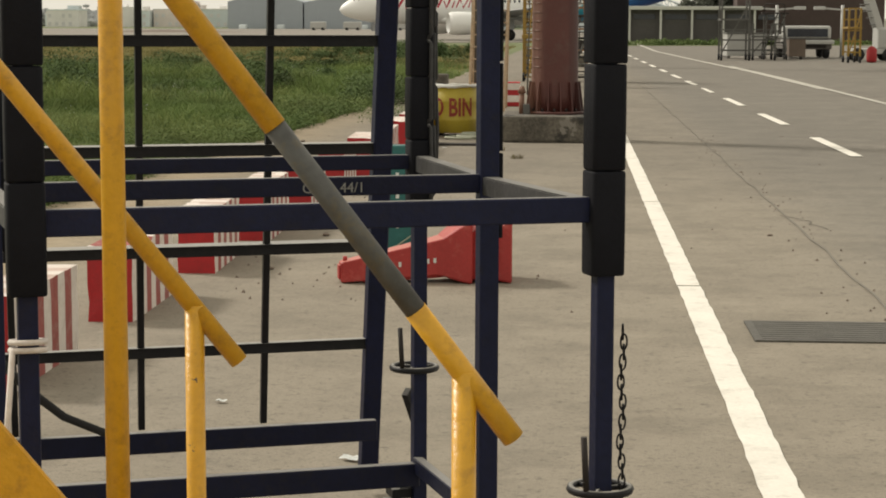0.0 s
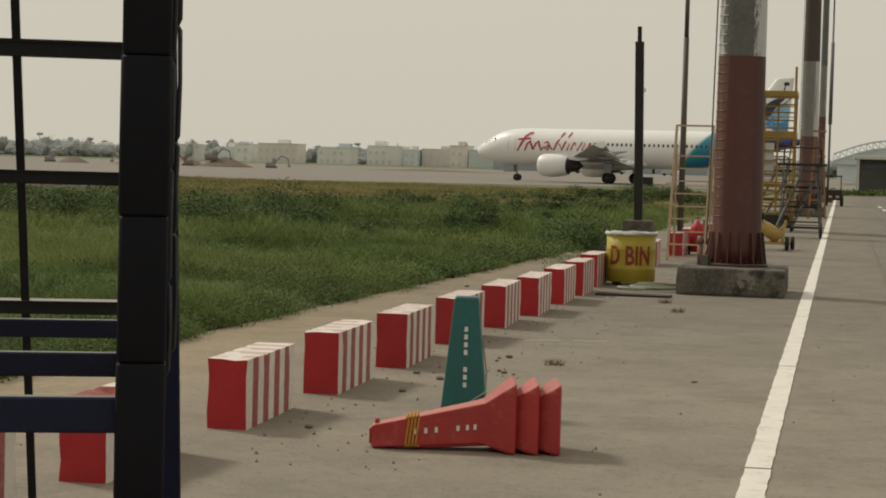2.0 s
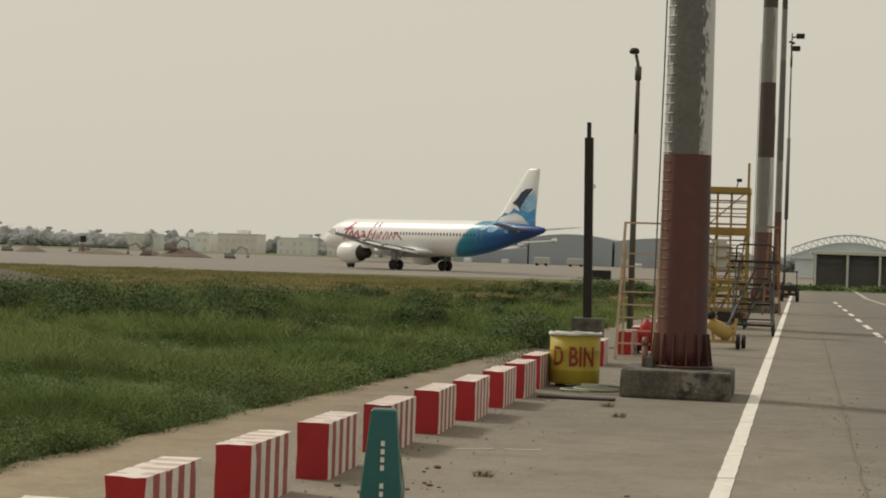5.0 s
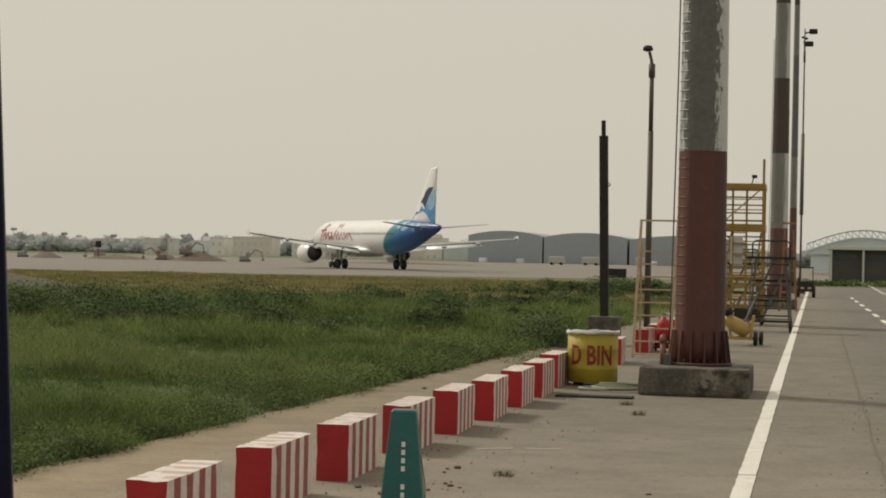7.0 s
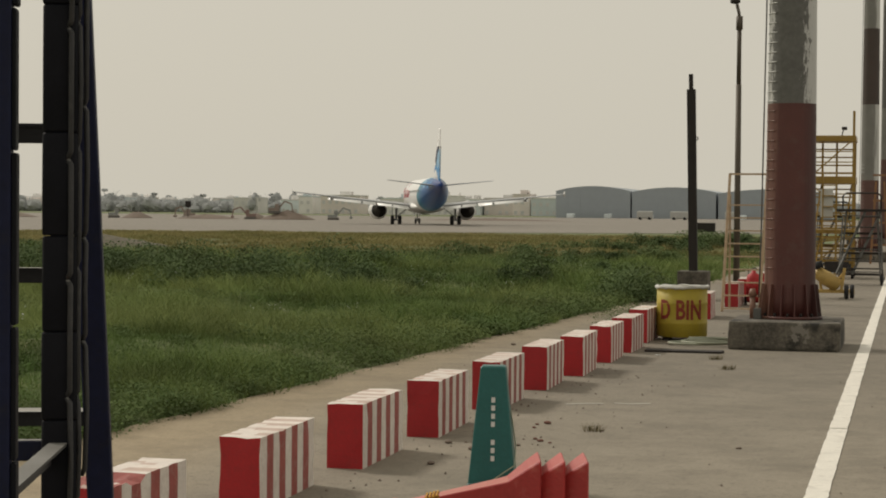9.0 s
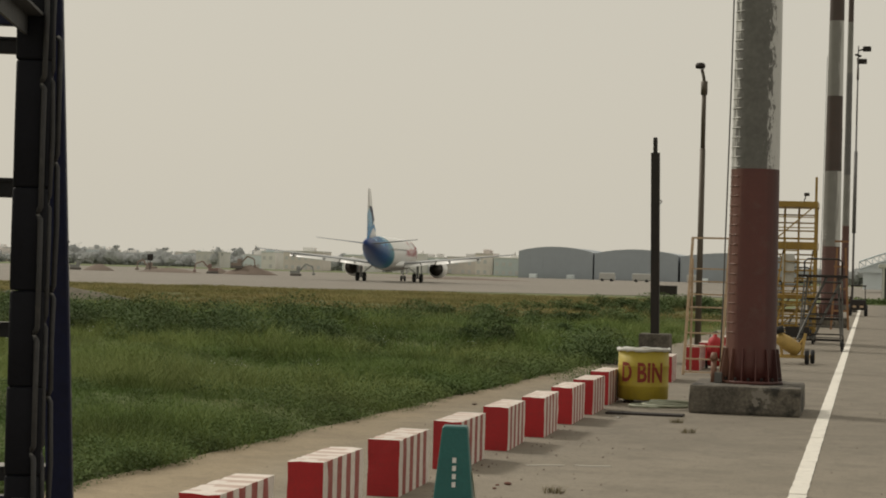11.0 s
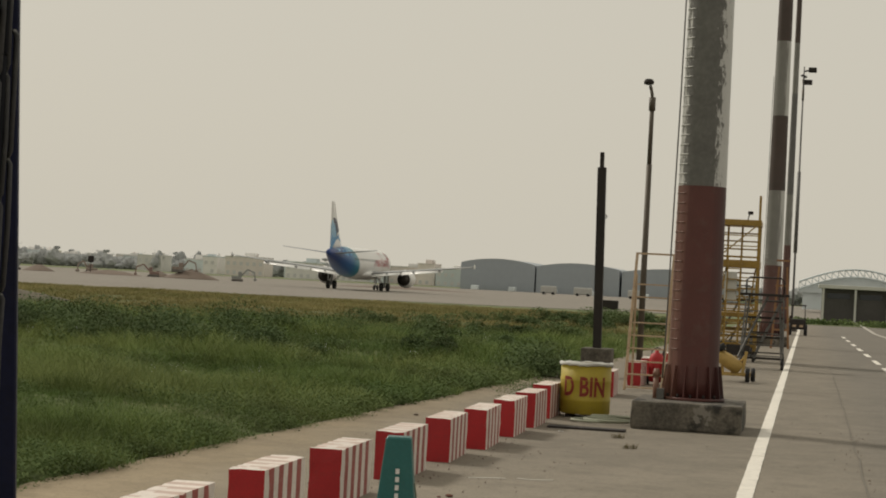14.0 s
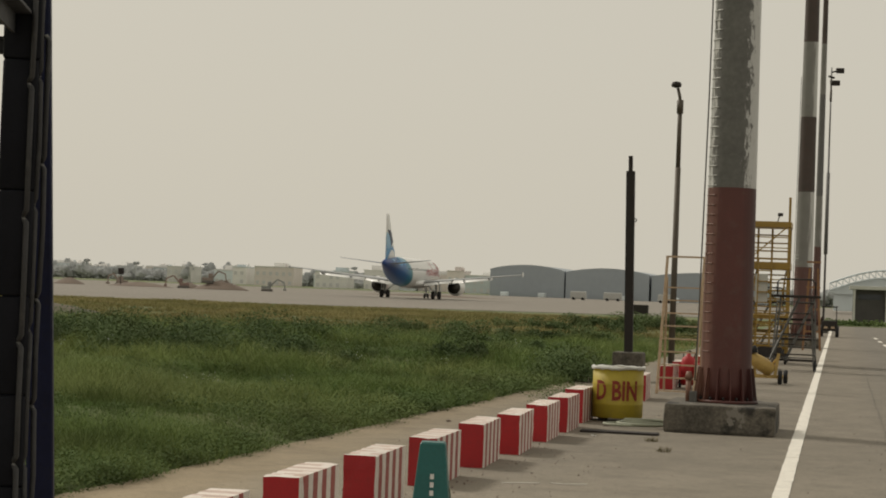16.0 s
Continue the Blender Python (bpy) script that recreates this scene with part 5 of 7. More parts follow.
        tube(bm, (s * 3.8, 0, 0.58), (s * 3.75, 0.05, 2.6), 0.13, 0.17, 12)
        tube(bm, (s * 3.8, 0, 0.9), (s * 2.2, 0.1, 2.2), 0.07, n=8)
        tube(bm, (s * 3.3, 0, 0.58), (s * 4.3, 0, 0.58), 0.09, n=8)
        box(bm, s * 4.28 - 0.02, -0.45, 1.1, s * 4.28 + 0.02, 0.35, 2.5)
        part("main_gear_leg", bm, M["wing_grey"], t)
        for dx in (-0.46, 0.46):
            WHEELS.append((build_wheel(t, "main_wheel", s * 3.8 + dx, 0, 0.58, 0.42), s * 3.8 + dx, 0, 0.58))
    bm = bmesh.new()
    tube(bm, (0, 12.64, 0.38), (0, 12.8, 2.0), 0.08, 0.1, 10)
    tube(bm, (-0.25, 12.64, 0.38), (0.25, 12.64, 0.38), 0.06, n=8)
    for s in (-1, 1):
        box(bm, s * 0.35 - 0.015, 12.9, 0.95, s * 0.35 + 0.015, 14.2, 1.8)
    part("nose_gear_leg", bm, M["wing_grey"], t)
    for dx in (-0.25, 0.25):
        WHEELS.append((build_wheel(t, "nose_wheel", dx, 12.64, 0.38, 0.22), dx, 12.64, 0.38))
    # fin
    bm = bmesh.new()
    rings = []
    for z, le, te, th in FIN:
        prof = FIN_PROFILE
        rings.append([(th * b, NOSE - (le + (te - le) * a), z) for a, b in prof] + [(-th * b, NOSE - (le + (te - le) * a), z) for a, b in prof[::-1][:-1]])
    loft(bm, rings)
    bmesh.ops.recalc_face_normals(bm, faces=bm.faces)
    fin = part("fin", bm, M["plane_white"], t, "white fin with a blue sea emblem")
    bm = bmesh.new()
    flat_shape(bm, [(29.4, 5.15), (30.6, 6.2), (31.5, 6.75), (32.3, 6.6), (33.0, 7.25), (33.7, 6.9), (34.5, 7.5), (35.2, 6.9), (36.1, 7.3), (36.05, 5.2), (34, 5.1)], 0.05)
    part("sea_emblem", bm, M["sea_blue"], fin, "mottled blue and white sea")
    bm = bmesh.new()
    flat_shape(bm, [(33.9, 7.2), (34.1, 7.9), (34.6, 8.5), (35.3, 8.7), (35.9, 9.1), (36.2, 8.3), (36.1, 7.3), (35.2, 6.8)], 0.06)
    part("spray_emblem", bm, M["spray_blue"], fin, "pale blue spray")
    bm = bmesh.new()
    flat_shape(bm, [(32.7, 7.75), (33.5, 8.35), (34.0, 8.95), (34.7, 9.35), (35.7, 9.4), (35.2, 8.9), (34.6, 8.2), (34.1, 7.5), (33.9, 7.0), (33.6, 7.45), (33.3, 7.6)], 0.075)
    part("dolphin_emblem", bm, M["dolphin"], fin, "dark leaping dolphin emblem")
    # splashes of pale blue on the flank below the fin
    dab = random.Random(6)
    for side in (-1, 1):
        for k in range(30):
            p, z, r0 = dab.uniform(29.0, 34.5), dab.uniform(4.7, 5.9), dab.uniform(0.10, 0.34)
            zc, w0, h0 = hull_at(p)
            if z > zc + 0.85 * h0 or p < 28.2 + 0.9 * (6.0 - z):
                continue
            bm = bmesh.new()
            ring = [bm.verts.new(on_hull(p + r0 * 1.5 * dab.uniform(0.6, 1.1) * math.cos(q), z + r0 * dab.uniform(0.5, 1.1) * math.sin(q), side, 0.03)) for q in [2 * math.pi * i / 7 for i in range(7)]]
            bm.faces.new(ring if side > 0 else ring[::-1])
            part("splash", bm, M["spray_blue"] if k % 2 else M["sea_blue"], hull)
    return t


airliner = build_airliner()


# ---- equipment beside the road ----
def build_ladder():
    t = thing("step_ladder", "faded orange and white steel step ladder", "ladder", pose(-2.12, 31.3, 0))
    for x0, x1 in ((-0.32, -0.27), (0.28, 0.34)):
        bm = bmesh.new()
        bar(bm, (x0, -0.05, 0), (x1, 0.55, 2.25), 0.045, 0.03, 0.003, (0, 1, 0))
        part("stile", bm, M["orange_ladder"], t)
        bm = bmesh.new()
        bar(bm, (x0, 1.25, 0), (x1, 0.60, 1.9), 0.035, 0.03, 0.003, (0, 1, 0))
        part("rear_leg", bm, M["orange_ladder"], t)
    for k in range(9):
        z = 0.05 + 0.21 * k
        f = z / 2.25
        bm = bmesh.new()
        bar(bm, (-0.32 + 0.05 * f, -0.05 + 0.6 * f, z), (0.28 + 0.06 * f, -0.05 + 0.6 * f, z), 0.07, 0.022)
        part("step", bm, M["orange_ladder"], t)
    bm = bmesh.new()
    bar(bm, (-0.28, 0.55, 2.24), (0.35, 0.55, 2.24), 0.035, 0.03)
    part("top_rail", bm, M["orange_ladder"], t)


def build_stand():
    t = thing("maintenance_stand", "tall yellow aircraft maintenance stand with caged platforms", "work platform", pose(-1.35, 48.5, 0))
    for x in (-0.55, 0.5):
        for y in (-0.6, 0.7):
            bm = bmesh.new()
            box(bm, x - 0.03, y - 0.03, 0.12, x + 0.03, y + 0.03, 3.45 + (0.65 if x > 0 and y < 0 else 0.0), 0.004)
            part("post", bm, M["yellow"], t)
            bm = bmesh.new()
            lathe(bm, [(0.02, -0.03), (0.11, -0.03), (0.12, 0), (0.11, 0.03), (0.02, 0.03)], 14, (0, 0, 0), (True, True))
            w = part("castor", bm, M["rubber"], t)
            w.matrix_basis = pose(x, y, 0.12, 0, 90, 0)
    for z, h in ((3.36, 0.14), (2.32, 0.18), (1.1, 0.1)):
        bm = bmesh.new()
        box(bm, -0.6, -0.65, z, 0.55, 0.75, z + h, 0.01)
        part("platform", bm, M["yellow"], t)
    for k in range(12):
        bm = bmesh.new()
        z = 0.25 + 0.26 * k
        bar(bm, (-0.55, -0.62, z), (0.5, -0.62, z), 0.025, 0.025)
        part("rung", bm, M["yellow"], t)
    for z0, z1, sx in ((0.2, 1.2, 1), (1.25, 2.3, -1), (2.5, 3.4, 1)):
        bm = bmesh.new()
        bar(bm, (-0.52 * sx, -0.64, z0), (0.48 * sx, -0.64, z1), 0.03, 0.03)
        part("brace", bm, M["yellow"], t)
    for k in range(16):
        bm = bmesh.new()
        z = 0.2 + 0.2 * k
        bar(bm, (-0.55, 0.7, z), (0.5, 0.7, z), 0.03, 0.035)
        part("rear_rung", bm, M["yellow"], t)
    for x in (-0.3, 0.05):
        bm = bmesh.new()
        box(bm, x - 0.025, 0.66, 0.1, x + 0.025, 0.71, 3.4)
        part("mullion", bm, M["yellow"], t)
    for k in range(9):
        bm = bmesh.new()
        z = 0.2 + 0.26 * k
        bar(bm, (-0.24, -0.95 + 0.112 * z, z), (0.12, -0.95 + 0.112 * z, z), 0.10, 0.025)
        part("ladder_step", bm, M["yellow"], t)
    for x in (-0.22, 0.1):
        bm = bmesh.new()
        bar(bm, (x, -0.95, 0.05), (x, -0.66, 2.6), 0.03, 0.04, 0, (0, 1, 0))
        part("ladder_stile", bm, M["yellow"], t)
    for k in range(7):
        bm = bmesh.new()
        z = 0.12 + 0.15 * k
        bar(bm, (-0.58, -0.66, z), (0.52, -0.66, z + (0.12 if k % 2 else -0.02)), 0.03, 0.03)
        part("base_lattice", bm, M["yellow"], t)
    for x in (-0.42, 0.32):
        for z0, z1 in ((0.15, 1.1), (1.2, 2.3)):
            bm = bmesh.new()
            bar(bm, (x, -0.6, z0), (x + 0.1, 0.7, z1), 0.035, 0.035)
            part("side_brace", bm, M["yellow"], t)
    bm = bmesh.new()
    box(bm, -0.28, -0.69, 1.5, 0.02, -0.675, 2.2, 0.003)
    part("notice_board", bm, M["shed_trim"], t, "dull white notice board")
    bm = bmesh.new()
    box(bm, -0.15, -0.98, 0.16, 0.42, -0.68, 0.42, 0.02)
    part("tool_box", bm, M["dark_post"], t, "black tool box")
    bm = bmesh.new()
    tube(bm, (0.2, -0.4, 3.5), (0.25, -0.4, 3.68), 0.015, n=6)
    box(bm, 0.2, -0.46, 3.64, 0.33, -0.36, 3.72, 0.015)
    part("work_lamp", bm, M["dark_post"], t)


def build_trestle(x, y, s=1.0):
    t = thing("wheeled_step_stand", "dark grey wheeled steel step stand", "work platform", pose(x, y, 0))
    H = 1.64 * s
    for sx in (-0.42, 0.42):
        bm = bmesh.new()
        bar(bm, (sx * 1.05, -0.35, 0.1), (sx * 0.8, -0.05, H), 0.04, 0.04, 0.003, (0, 1, 0))
        bar(bm, (sx * 1.15, 0.55, 0.1), (sx * 0.8, 0.15, H), 0.04, 0.04, 0.003, (0, 1, 0))
        part("side_frame", bm, M["trolley_steel"], t)
        for yy in (-0.35, 0.55):
            bm = bmesh.new()
            lathe(bm, [(0.02, -0.03), (0.10, -0.03), (0.115, 0), (0.10, 0.03), (0.02, 0.03)], 14, (0, 0, 0), (True, True))
            part("wheel", bm, M["rubber"], t).matrix_basis = pose(sx * 1.1, yy, 0.115, 0, 90, 0)
    for k in range(6):
        z = 0.3 + 0.25 * k * s
        bm = bmesh.new()
        bar(bm, (-0.42, -0.33 + 0.045 * k, z), (0.42, -0.33 + 0.045 * k, z), 0.12, 0.02)
        part("step", bm, M["trolley_steel"], t)
    bm = bmesh.new()
    box(bm, -0.55, -0.15, H, 0.55, 0.3, H + 0.06, 0.008)
    part("deck", bm, M["dark_post"], t)
    bm = bmesh.new()
    path_tube(bm, [(-0.42, 0.2, H), (-0.42, 0.2, H + 0.35), (-0.35, 0.2, H + 0.42), (0.35, 0.2, H + 0.42), (0.42, 0.2, H + 0.35), (0.42, 0.2, H)], 0.02, 8)
    part("guard_rail", bm, M["dark_post"], t)
    for z in (0.22, 0.7, 1.15):
        bm = bmesh.new()
        bar(bm, (-0.47, 0.5 - 0.2 * z, z), (0.47, 0.5 - 0.2 * z, z), 0.04, 0.05)
        part("rear_bar", bm, M["dark_post"], t)
    for sx in (-0.47, 0.47):
        bm = bmesh.new()
        bar(bm, (sx, -0.36, 0.35), (sx * 0.9, 0.48, H * 0.95), 0.035, 0.035)
        part("side_brace", bm, M["trolley_steel"], t)
        bm = bmesh.new()
        bar(bm, (sx, -0.38, 0.14), (sx, 0.56, 0.14), 0.05, 0.07)
        part("base_rail", bm, M["dark_post"], t)
    bm = bmesh.new()
    bar(bm, (-0.45, 0.5, 0.35), (0.45, 0.5, 0.35), 0.03, 0.03)
    part("tie_bar", bm, M["dark_post"], t)
    for sx, lean in ((-0.22, 0.30), (0.12, 0.30)):
        bm = bmesh.new()
        bar(bm, (sx - lean, -0.42, 0.25), (sx + lean, -0.10, H), 0.045, 0.045)
        part("stair_stile", bm, M["trolley_steel"], t)
    for k in range(6):
        f = (k + 0.5) / 6
        bm = bmesh.new()
        x = -0.5 + 0.6 * f
        bar(bm, (x, -0.42 + 0.32 * f, 0.25 + (H - 0.25) * f), (x + 0.36, -0.42 + 0.32 * f, 0.25 + (H - 0.25) * f), 0.13, 0.025)
        part("stair_tread", bm, M["dark_post"], t)


def build_towbar():
    t = thing("tow_trolley", "faded yellow tow trolley with a tilted drum and small wheels", "trolley", pose(-0.87, 36.6, 0))
    bm = bmesh.new()
    p0, p1 = Vector((-0.34, -0.1, 0.52)), Vector((0.10, 0.0, 0.24))
    q = (p1 - p0).to_track_quat("Z", "Y")
    loft(bm, [[p0 + (p1 - p0) * f + q @ Vector((r * math.cos(k * math.pi / 8), r * math.sin(k * math.pi / 8), 0)) for k in range(16)] for f, r in ((0, 0.05), (0.06, 0.11), (0.5, 0.14), (0.94, 0.125), (1.0, 0.06))])
    part("tank", bm, M["pale_yellow"], t, "pale yellow tapered drum, tilted")
    for x, y in ((0.24, -0.05), (0.33, 0.35)):
        bm = bmesh.new()
        lathe(bm, [(0.02, -0.04), (0.12, -0.04), (0.135, 0), (0.12, 0.04), (0.02, 0.04)], 18, (0, 0, 0), (True, True))
        wh = part("wheel", bm, M["rubber"], t)
        wh.matrix_basis = pose(x, y, 0.135, 0, 90, 0)
        bm = bmesh.new()
        tube(bm, (0, 0, -0.046), (0, 0, 0.046), 0.05, n=12)
        part("hub", bm, M["pale_yellow"], wh)
    for name, p0, p1, w in (("base_bar", (-0.40, -0.08, 0.14), (0.24, -0.05, 0.14), 0.05), ("base_bar", (-0.30, 0.35, 0.14), (0.33, 0.35, 0.14), 0.05), ("upright", (0.14, -0.06, 0.14), (0.20, -0.02, 0.58), 0.055), ("upright", (-0.22, -0.02, 0.14), (-0.26, -0.02, 0.42), 0.05), ("tow_bar", (-0.05, 0.1, 0.18), (0.0, 1.2, 0.22), 0.07), ("cross_brace", (0.19, -0.03, 0.50), (-0.05, 0.3, 0.20), 0.04)):
        bm = bmesh.new()
        bar(bm, p0, p1, w, w, 0.004, (0, 1, 0) if name == "upright" else (0, 0, 1))
        part(name, bm, M["pale_yellow"], t)
    bm = bmesh.new()
    tube(bm, (-0.34, -0.16, 0.62), (-0.20, -0.16, 0.66), 0.07, n=14)
    part("reel", bm, M["rubber"], t, "black reel")


def build_extinguishers():
    t = thing("fire_extinguisher", "red wheeled fire extinguisher standing behind the ladder", "fire extinguisher", pose(-2.12, 33.6, 0))
    bm = bmesh.new()
    lathe(bm, [(0.0, 0.04), (0.11, 0.05), (0.125, 0.09), (0.125, 0.46), (0.10, 0.53), (0.04, 0.56), (0.035, 0.60), (0.0, 0.61)], 20)
    part("cylinder", bm, M["concrete_red"], t, smooth=True)
    for x in (-0.14, 0.14):
        bm = bmesh.new()
        tube(bm, (x - 0.02, 0.05, 0.08), (x + 0.02, 0.05, 0.08), 0.08, n=14)
        part("wheel", bm, M["rubber"], t)
    bm = bmesh.new()
    path_tube(bm, [(-0.1, 0.1, 0.4), (-0.1, 0.16, 0.6), (0.0, 0.17, 0.64), (0.1, 0.16, 0.6), (0.1, 0.1, 0.4)], 0.012, 6)
    part("handle", bm, M["dark_post"], t)
    t = thing("plastic_barrier", "low red and white barrier block behind the ladder", "barrier", pose(-1.78, 33.4, 0))
    bm = bmesh.new()
    box(bm, -0.17, -0.2, 0, 0.17, 0.2, 0.44, 0.02)
    part("body", bm, M["concrete_red"], t)
    for k in range(2):
        bm = bmesh.new()
        box(bm, -0.174, -0.204, 0.08 + 0.22 * k, 0.174, 0.204, 0.2 + 0.22 * k)
        part("white_band", bm, M["concrete_white"], t)


def build_tractor(x, y):
    t = thing("tow_tractor", "dark tow tractor parked far along the road", "vehicle", pose(x, y, 0) @ Matrix.Scale(0.75, 4))
    bm = bmesh.new()
    box(bm, -0.45, -0.9, 0.35, 0.45, 0.9, 0.95, 0.06)
    part("body", bm, M["dark_post"], t)
    bm = bmesh.new()
    for a in (-0.4, 0.4):
        for b in (-0.6, 0.3):
            tube(bm, (a, b, 0.9), (a * 0.95, b, 1.75), 0.03, n=6)
    box(bm, -0.45, -0.65, 1.72, 0.45, 0.35, 1.8, 0.02)
    part("cab_frame", bm, M["dark_post"], t)
    for a in (-0.45, 0.45):
        for b in (-0.6, 0.6):
            bm = bmesh.new()
            lathe(bm, [(0.02, -0.1), (0.3, -0.1), (0.34, 0), (0.3, 0.1), (0.02, 0.1)], 18, (0, 0, 0), (True, True))
            part("wheel", bm, M["rubber"], t).matrix_basis = pose(a, b, 0.34, 0, 90, 0)
    for a in (-0.3, 0.1):
        bm = bmesh.new()
        box(bm, a, -0.93, 0.5, a + 0.2, -0.9, 0.62)
        part("lamp", bm, M["orange_ladder"], t)


def build_orange_stand():
    t = thing("orange_stand", "slim orange steel stand beside the road", "stand", pose(-0.42, 62, 0))
    for x in (-0.18, 0.18):
        bm = bmesh.new()
        bar(bm, (x * 1.5, 0, 0), (x * 0.7, 0, 2.6), 0.065, 0.065, 0, (0, 1, 0))
        part("leg", bm, M["orange_paint"], t)
    for z in (0.6, 1.3, 2.0, 2.8):
        bm = bmesh.new()
        bar(bm, (-0.22, 0, z), (0.22, 0, z), 0.06, 0.06)
        part("cross_bar", bm, M["orange_paint"], t)


build_ladder()
build_stand()
build_trestle(-0.55, 44.0)
build_trestle(-1.5, 52.5, 0.9)
build_towbar()
build_extinguishers()
build_tractor(0.0, 86)
build_orange_stand()


def build_scaffold(x, y, w, h, m, label):
    t = thing("service_stand", label, "work platform", pose(x, y, 0), "service stands parked on the apron")
    for a in (-w / 2, w / 2):
        for b in (-0.7, 0.7):
            bm = bmesh.new()
            box(bm, a - 0.035, b - 0.035, 0.1, a + 0.035, b + 0.035, h)
            part("post", bm, m, t)
            bm = bmesh.new()
            lathe(bm, [(0.02, -0.04), (0.13, -0.04), (0.13, 0.04), (0.02, 0.04)], 12, (0, 0, 0), (True, True))
            part("castor", bm, M["rubber"], t).matrix_basis = pose(a, b, 0.13, 0, 90, 0)
    k = 0.4
    while k < h:
        for b in (-0.7, 0.7):
            bm = bmesh.new()
            bar(bm, (-w / 2, b, k), (w / 2, b, k), 0.05, 0.05)
            part("rail", bm, m, t)
        k += 0.42
    bm = bmesh.new()
    bar(bm, (-w / 2, -0.72, 0.3), (w / 2, -0.72, h * 0.9), 0.05, 0.05)
    part("brace", bm, m, t)
    bm = bmesh.new()
    box(bm, -w / 2 - 0.05, -0.8, h * 0.62, w / 2 + 0.05, 0.8, h * 0.62 + 0.07)
    part("deck", bm, m, t)


build_scaffold(5.95, 77.5, 1.1, 2.6, M["trolley_steel"], "grey scaffold service stand on castors")
build_scaffold(7.2, 78.5, 0.9, 1.5, M["trolley_steel"], "low grey service stand on castors")
build_scaffold(10.2, 74.0, 0.45, 2.1, M["yellow"], "narrow yellow service stand on castors")


def build_truck():
    t = thing("service_truck", "white flat service truck parked on the apron", "truck", pose(9.4, 83, 0))
    bm = bmesh.new()
    box(bm, -1.05, -1.5, 0.40, 1.05, 1.6, 0.85, 0.06)
    part("chassis", bm, M["far_dark"], t, "dark chassis")
    bm = bmesh.new()
    box(bm, -1.12, -1.68, 0.62, 1.12, -1.5, 0.80, 0.04)
    part("bumper", bm, M["vehicle_white"], t)
    bm = bmesh.new()
    box(bm, -1.15, -0.3, 0.85, 1.15, 3.0, 1.0, 0.03)
    part("flat_bed", bm, M["vehicle_white"], t)
    bm = bmesh.new()
    box(bm, -1.0, -1.6, 0.85, 1.0, -0.4, 1.40, 0.14)
    part("cab", bm, M["vehicle_white"], t)
    bm = bmesh.new()
    box(bm, -0.85, -1.615, 0.93, 0.85, -1.59, 1.28)
    part("windscreen", bm, M["cabin_glass"], t)
    bm = bmesh.new()
    box(bm, -0.8, -1.52, 0.45, 0.8, -1.50, 0.6)
    part("grille", bm, M["dark_post"], t)
    for a in (-0.85, 0.85):
        for b in (-1.1, 1.1):
            bm = bmesh.new()
            lathe(bm, [(0.02, -0.12), (0.34, -0.12), (0.38, 0), (0.34, 0.12), (0.02, 0.12)], 18, (0, 0, 0), (True, True))
            part("wheel", bm, M["rubber"], t).matrix_basis = pose(a, b, 0.38, 0, 90, 0)


def build_lamp_pair(x, y, h):
    t = thing("apron_lamp", "short white post with two arms on the apron", "lamp post", pose(x, y, 0))
    bm = bmesh.new()
    tube(bm, (0, 0, 0), (0, 0, h), 0.08, 0.07, 10)
    part("pole", bm, M["vehicle_white"], t)
    for s in (-1, 1):
        bm = bmesh.new()
        bar(bm, (0, 0, h - 0.2), (s * 1.0, 0, h - 0.12), 0.07, 0.07)
        box(bm, s * 1.0 - 0.25, -0.1, h - 0.2, s * 1.0 + 0.25, 0.1, h - 0.06, 0.02)
        part("arm", bm, M["vehicle_white"], t)


def build_passenger_stairs():
    t = thing("passenger_stairs", "white mobile passenger stairs on the apron", "boarding stairs", pose(11.4, 77, 0))
    for y in (-0.6, 0.6):
        bm = bmesh.new()
        bar(bm, (0.55, y, 0.45), (-0.15, y, 2.55), 0.06, 0.26, 0.01)
        part("side_panel", bm, M["vehicle_white"], t)
    bm = bmesh.new()
    box(bm, -0.8, -0.7, 0.3, 0.8, 0.7, 0.5, 0.03)
    box(bm, 0.15, -0.7, 0.5, 0.95, 0.7, 1.35, 0.08)
    part("carriage", bm, M["vehicle_white"], t)
    for k in range(8):
        f = k / 7
        bm = bmesh.new()
        box(bm, 0.7 - 1.0 * f - 0.12, -0.58, 0.4 + 1.85 * f, 0.7 - 1.0 * f + 0.12, 0.58, 0.43 + 1.85 * f)
        part("tread", bm, M["trolley_steel"], t)
    for a in (-0.6, 0.6):
        for b in (-0.65, 0.65):
            bm = bmesh.new()
            lathe(bm, [(0.02, -0.08), (0.24, -0.08), (0.27, 0), (0.24, 0.08), (0.02, 0.08)], 16, (0, 0, 0), (True, True))
            part("wheel", bm, M["rubber"], t).matrix_basis = pose(a, b, 0.27, 90, 0, 0)
    t2 = thing("fire_extinguisher", "red wheeled fire extinguisher on the apron", "extinguisher", pose(10.95, 73.8, 0))
    bm = bmesh.new()
    lathe(bm, [(0.0, 0.0), (0.18, 0.02), (0.2, 0.1), (0.2, 0.5), (0.1, 0.62), (0.0, 0.64)], 16)
    part("bottle", bm, M["concrete_red"], t2)


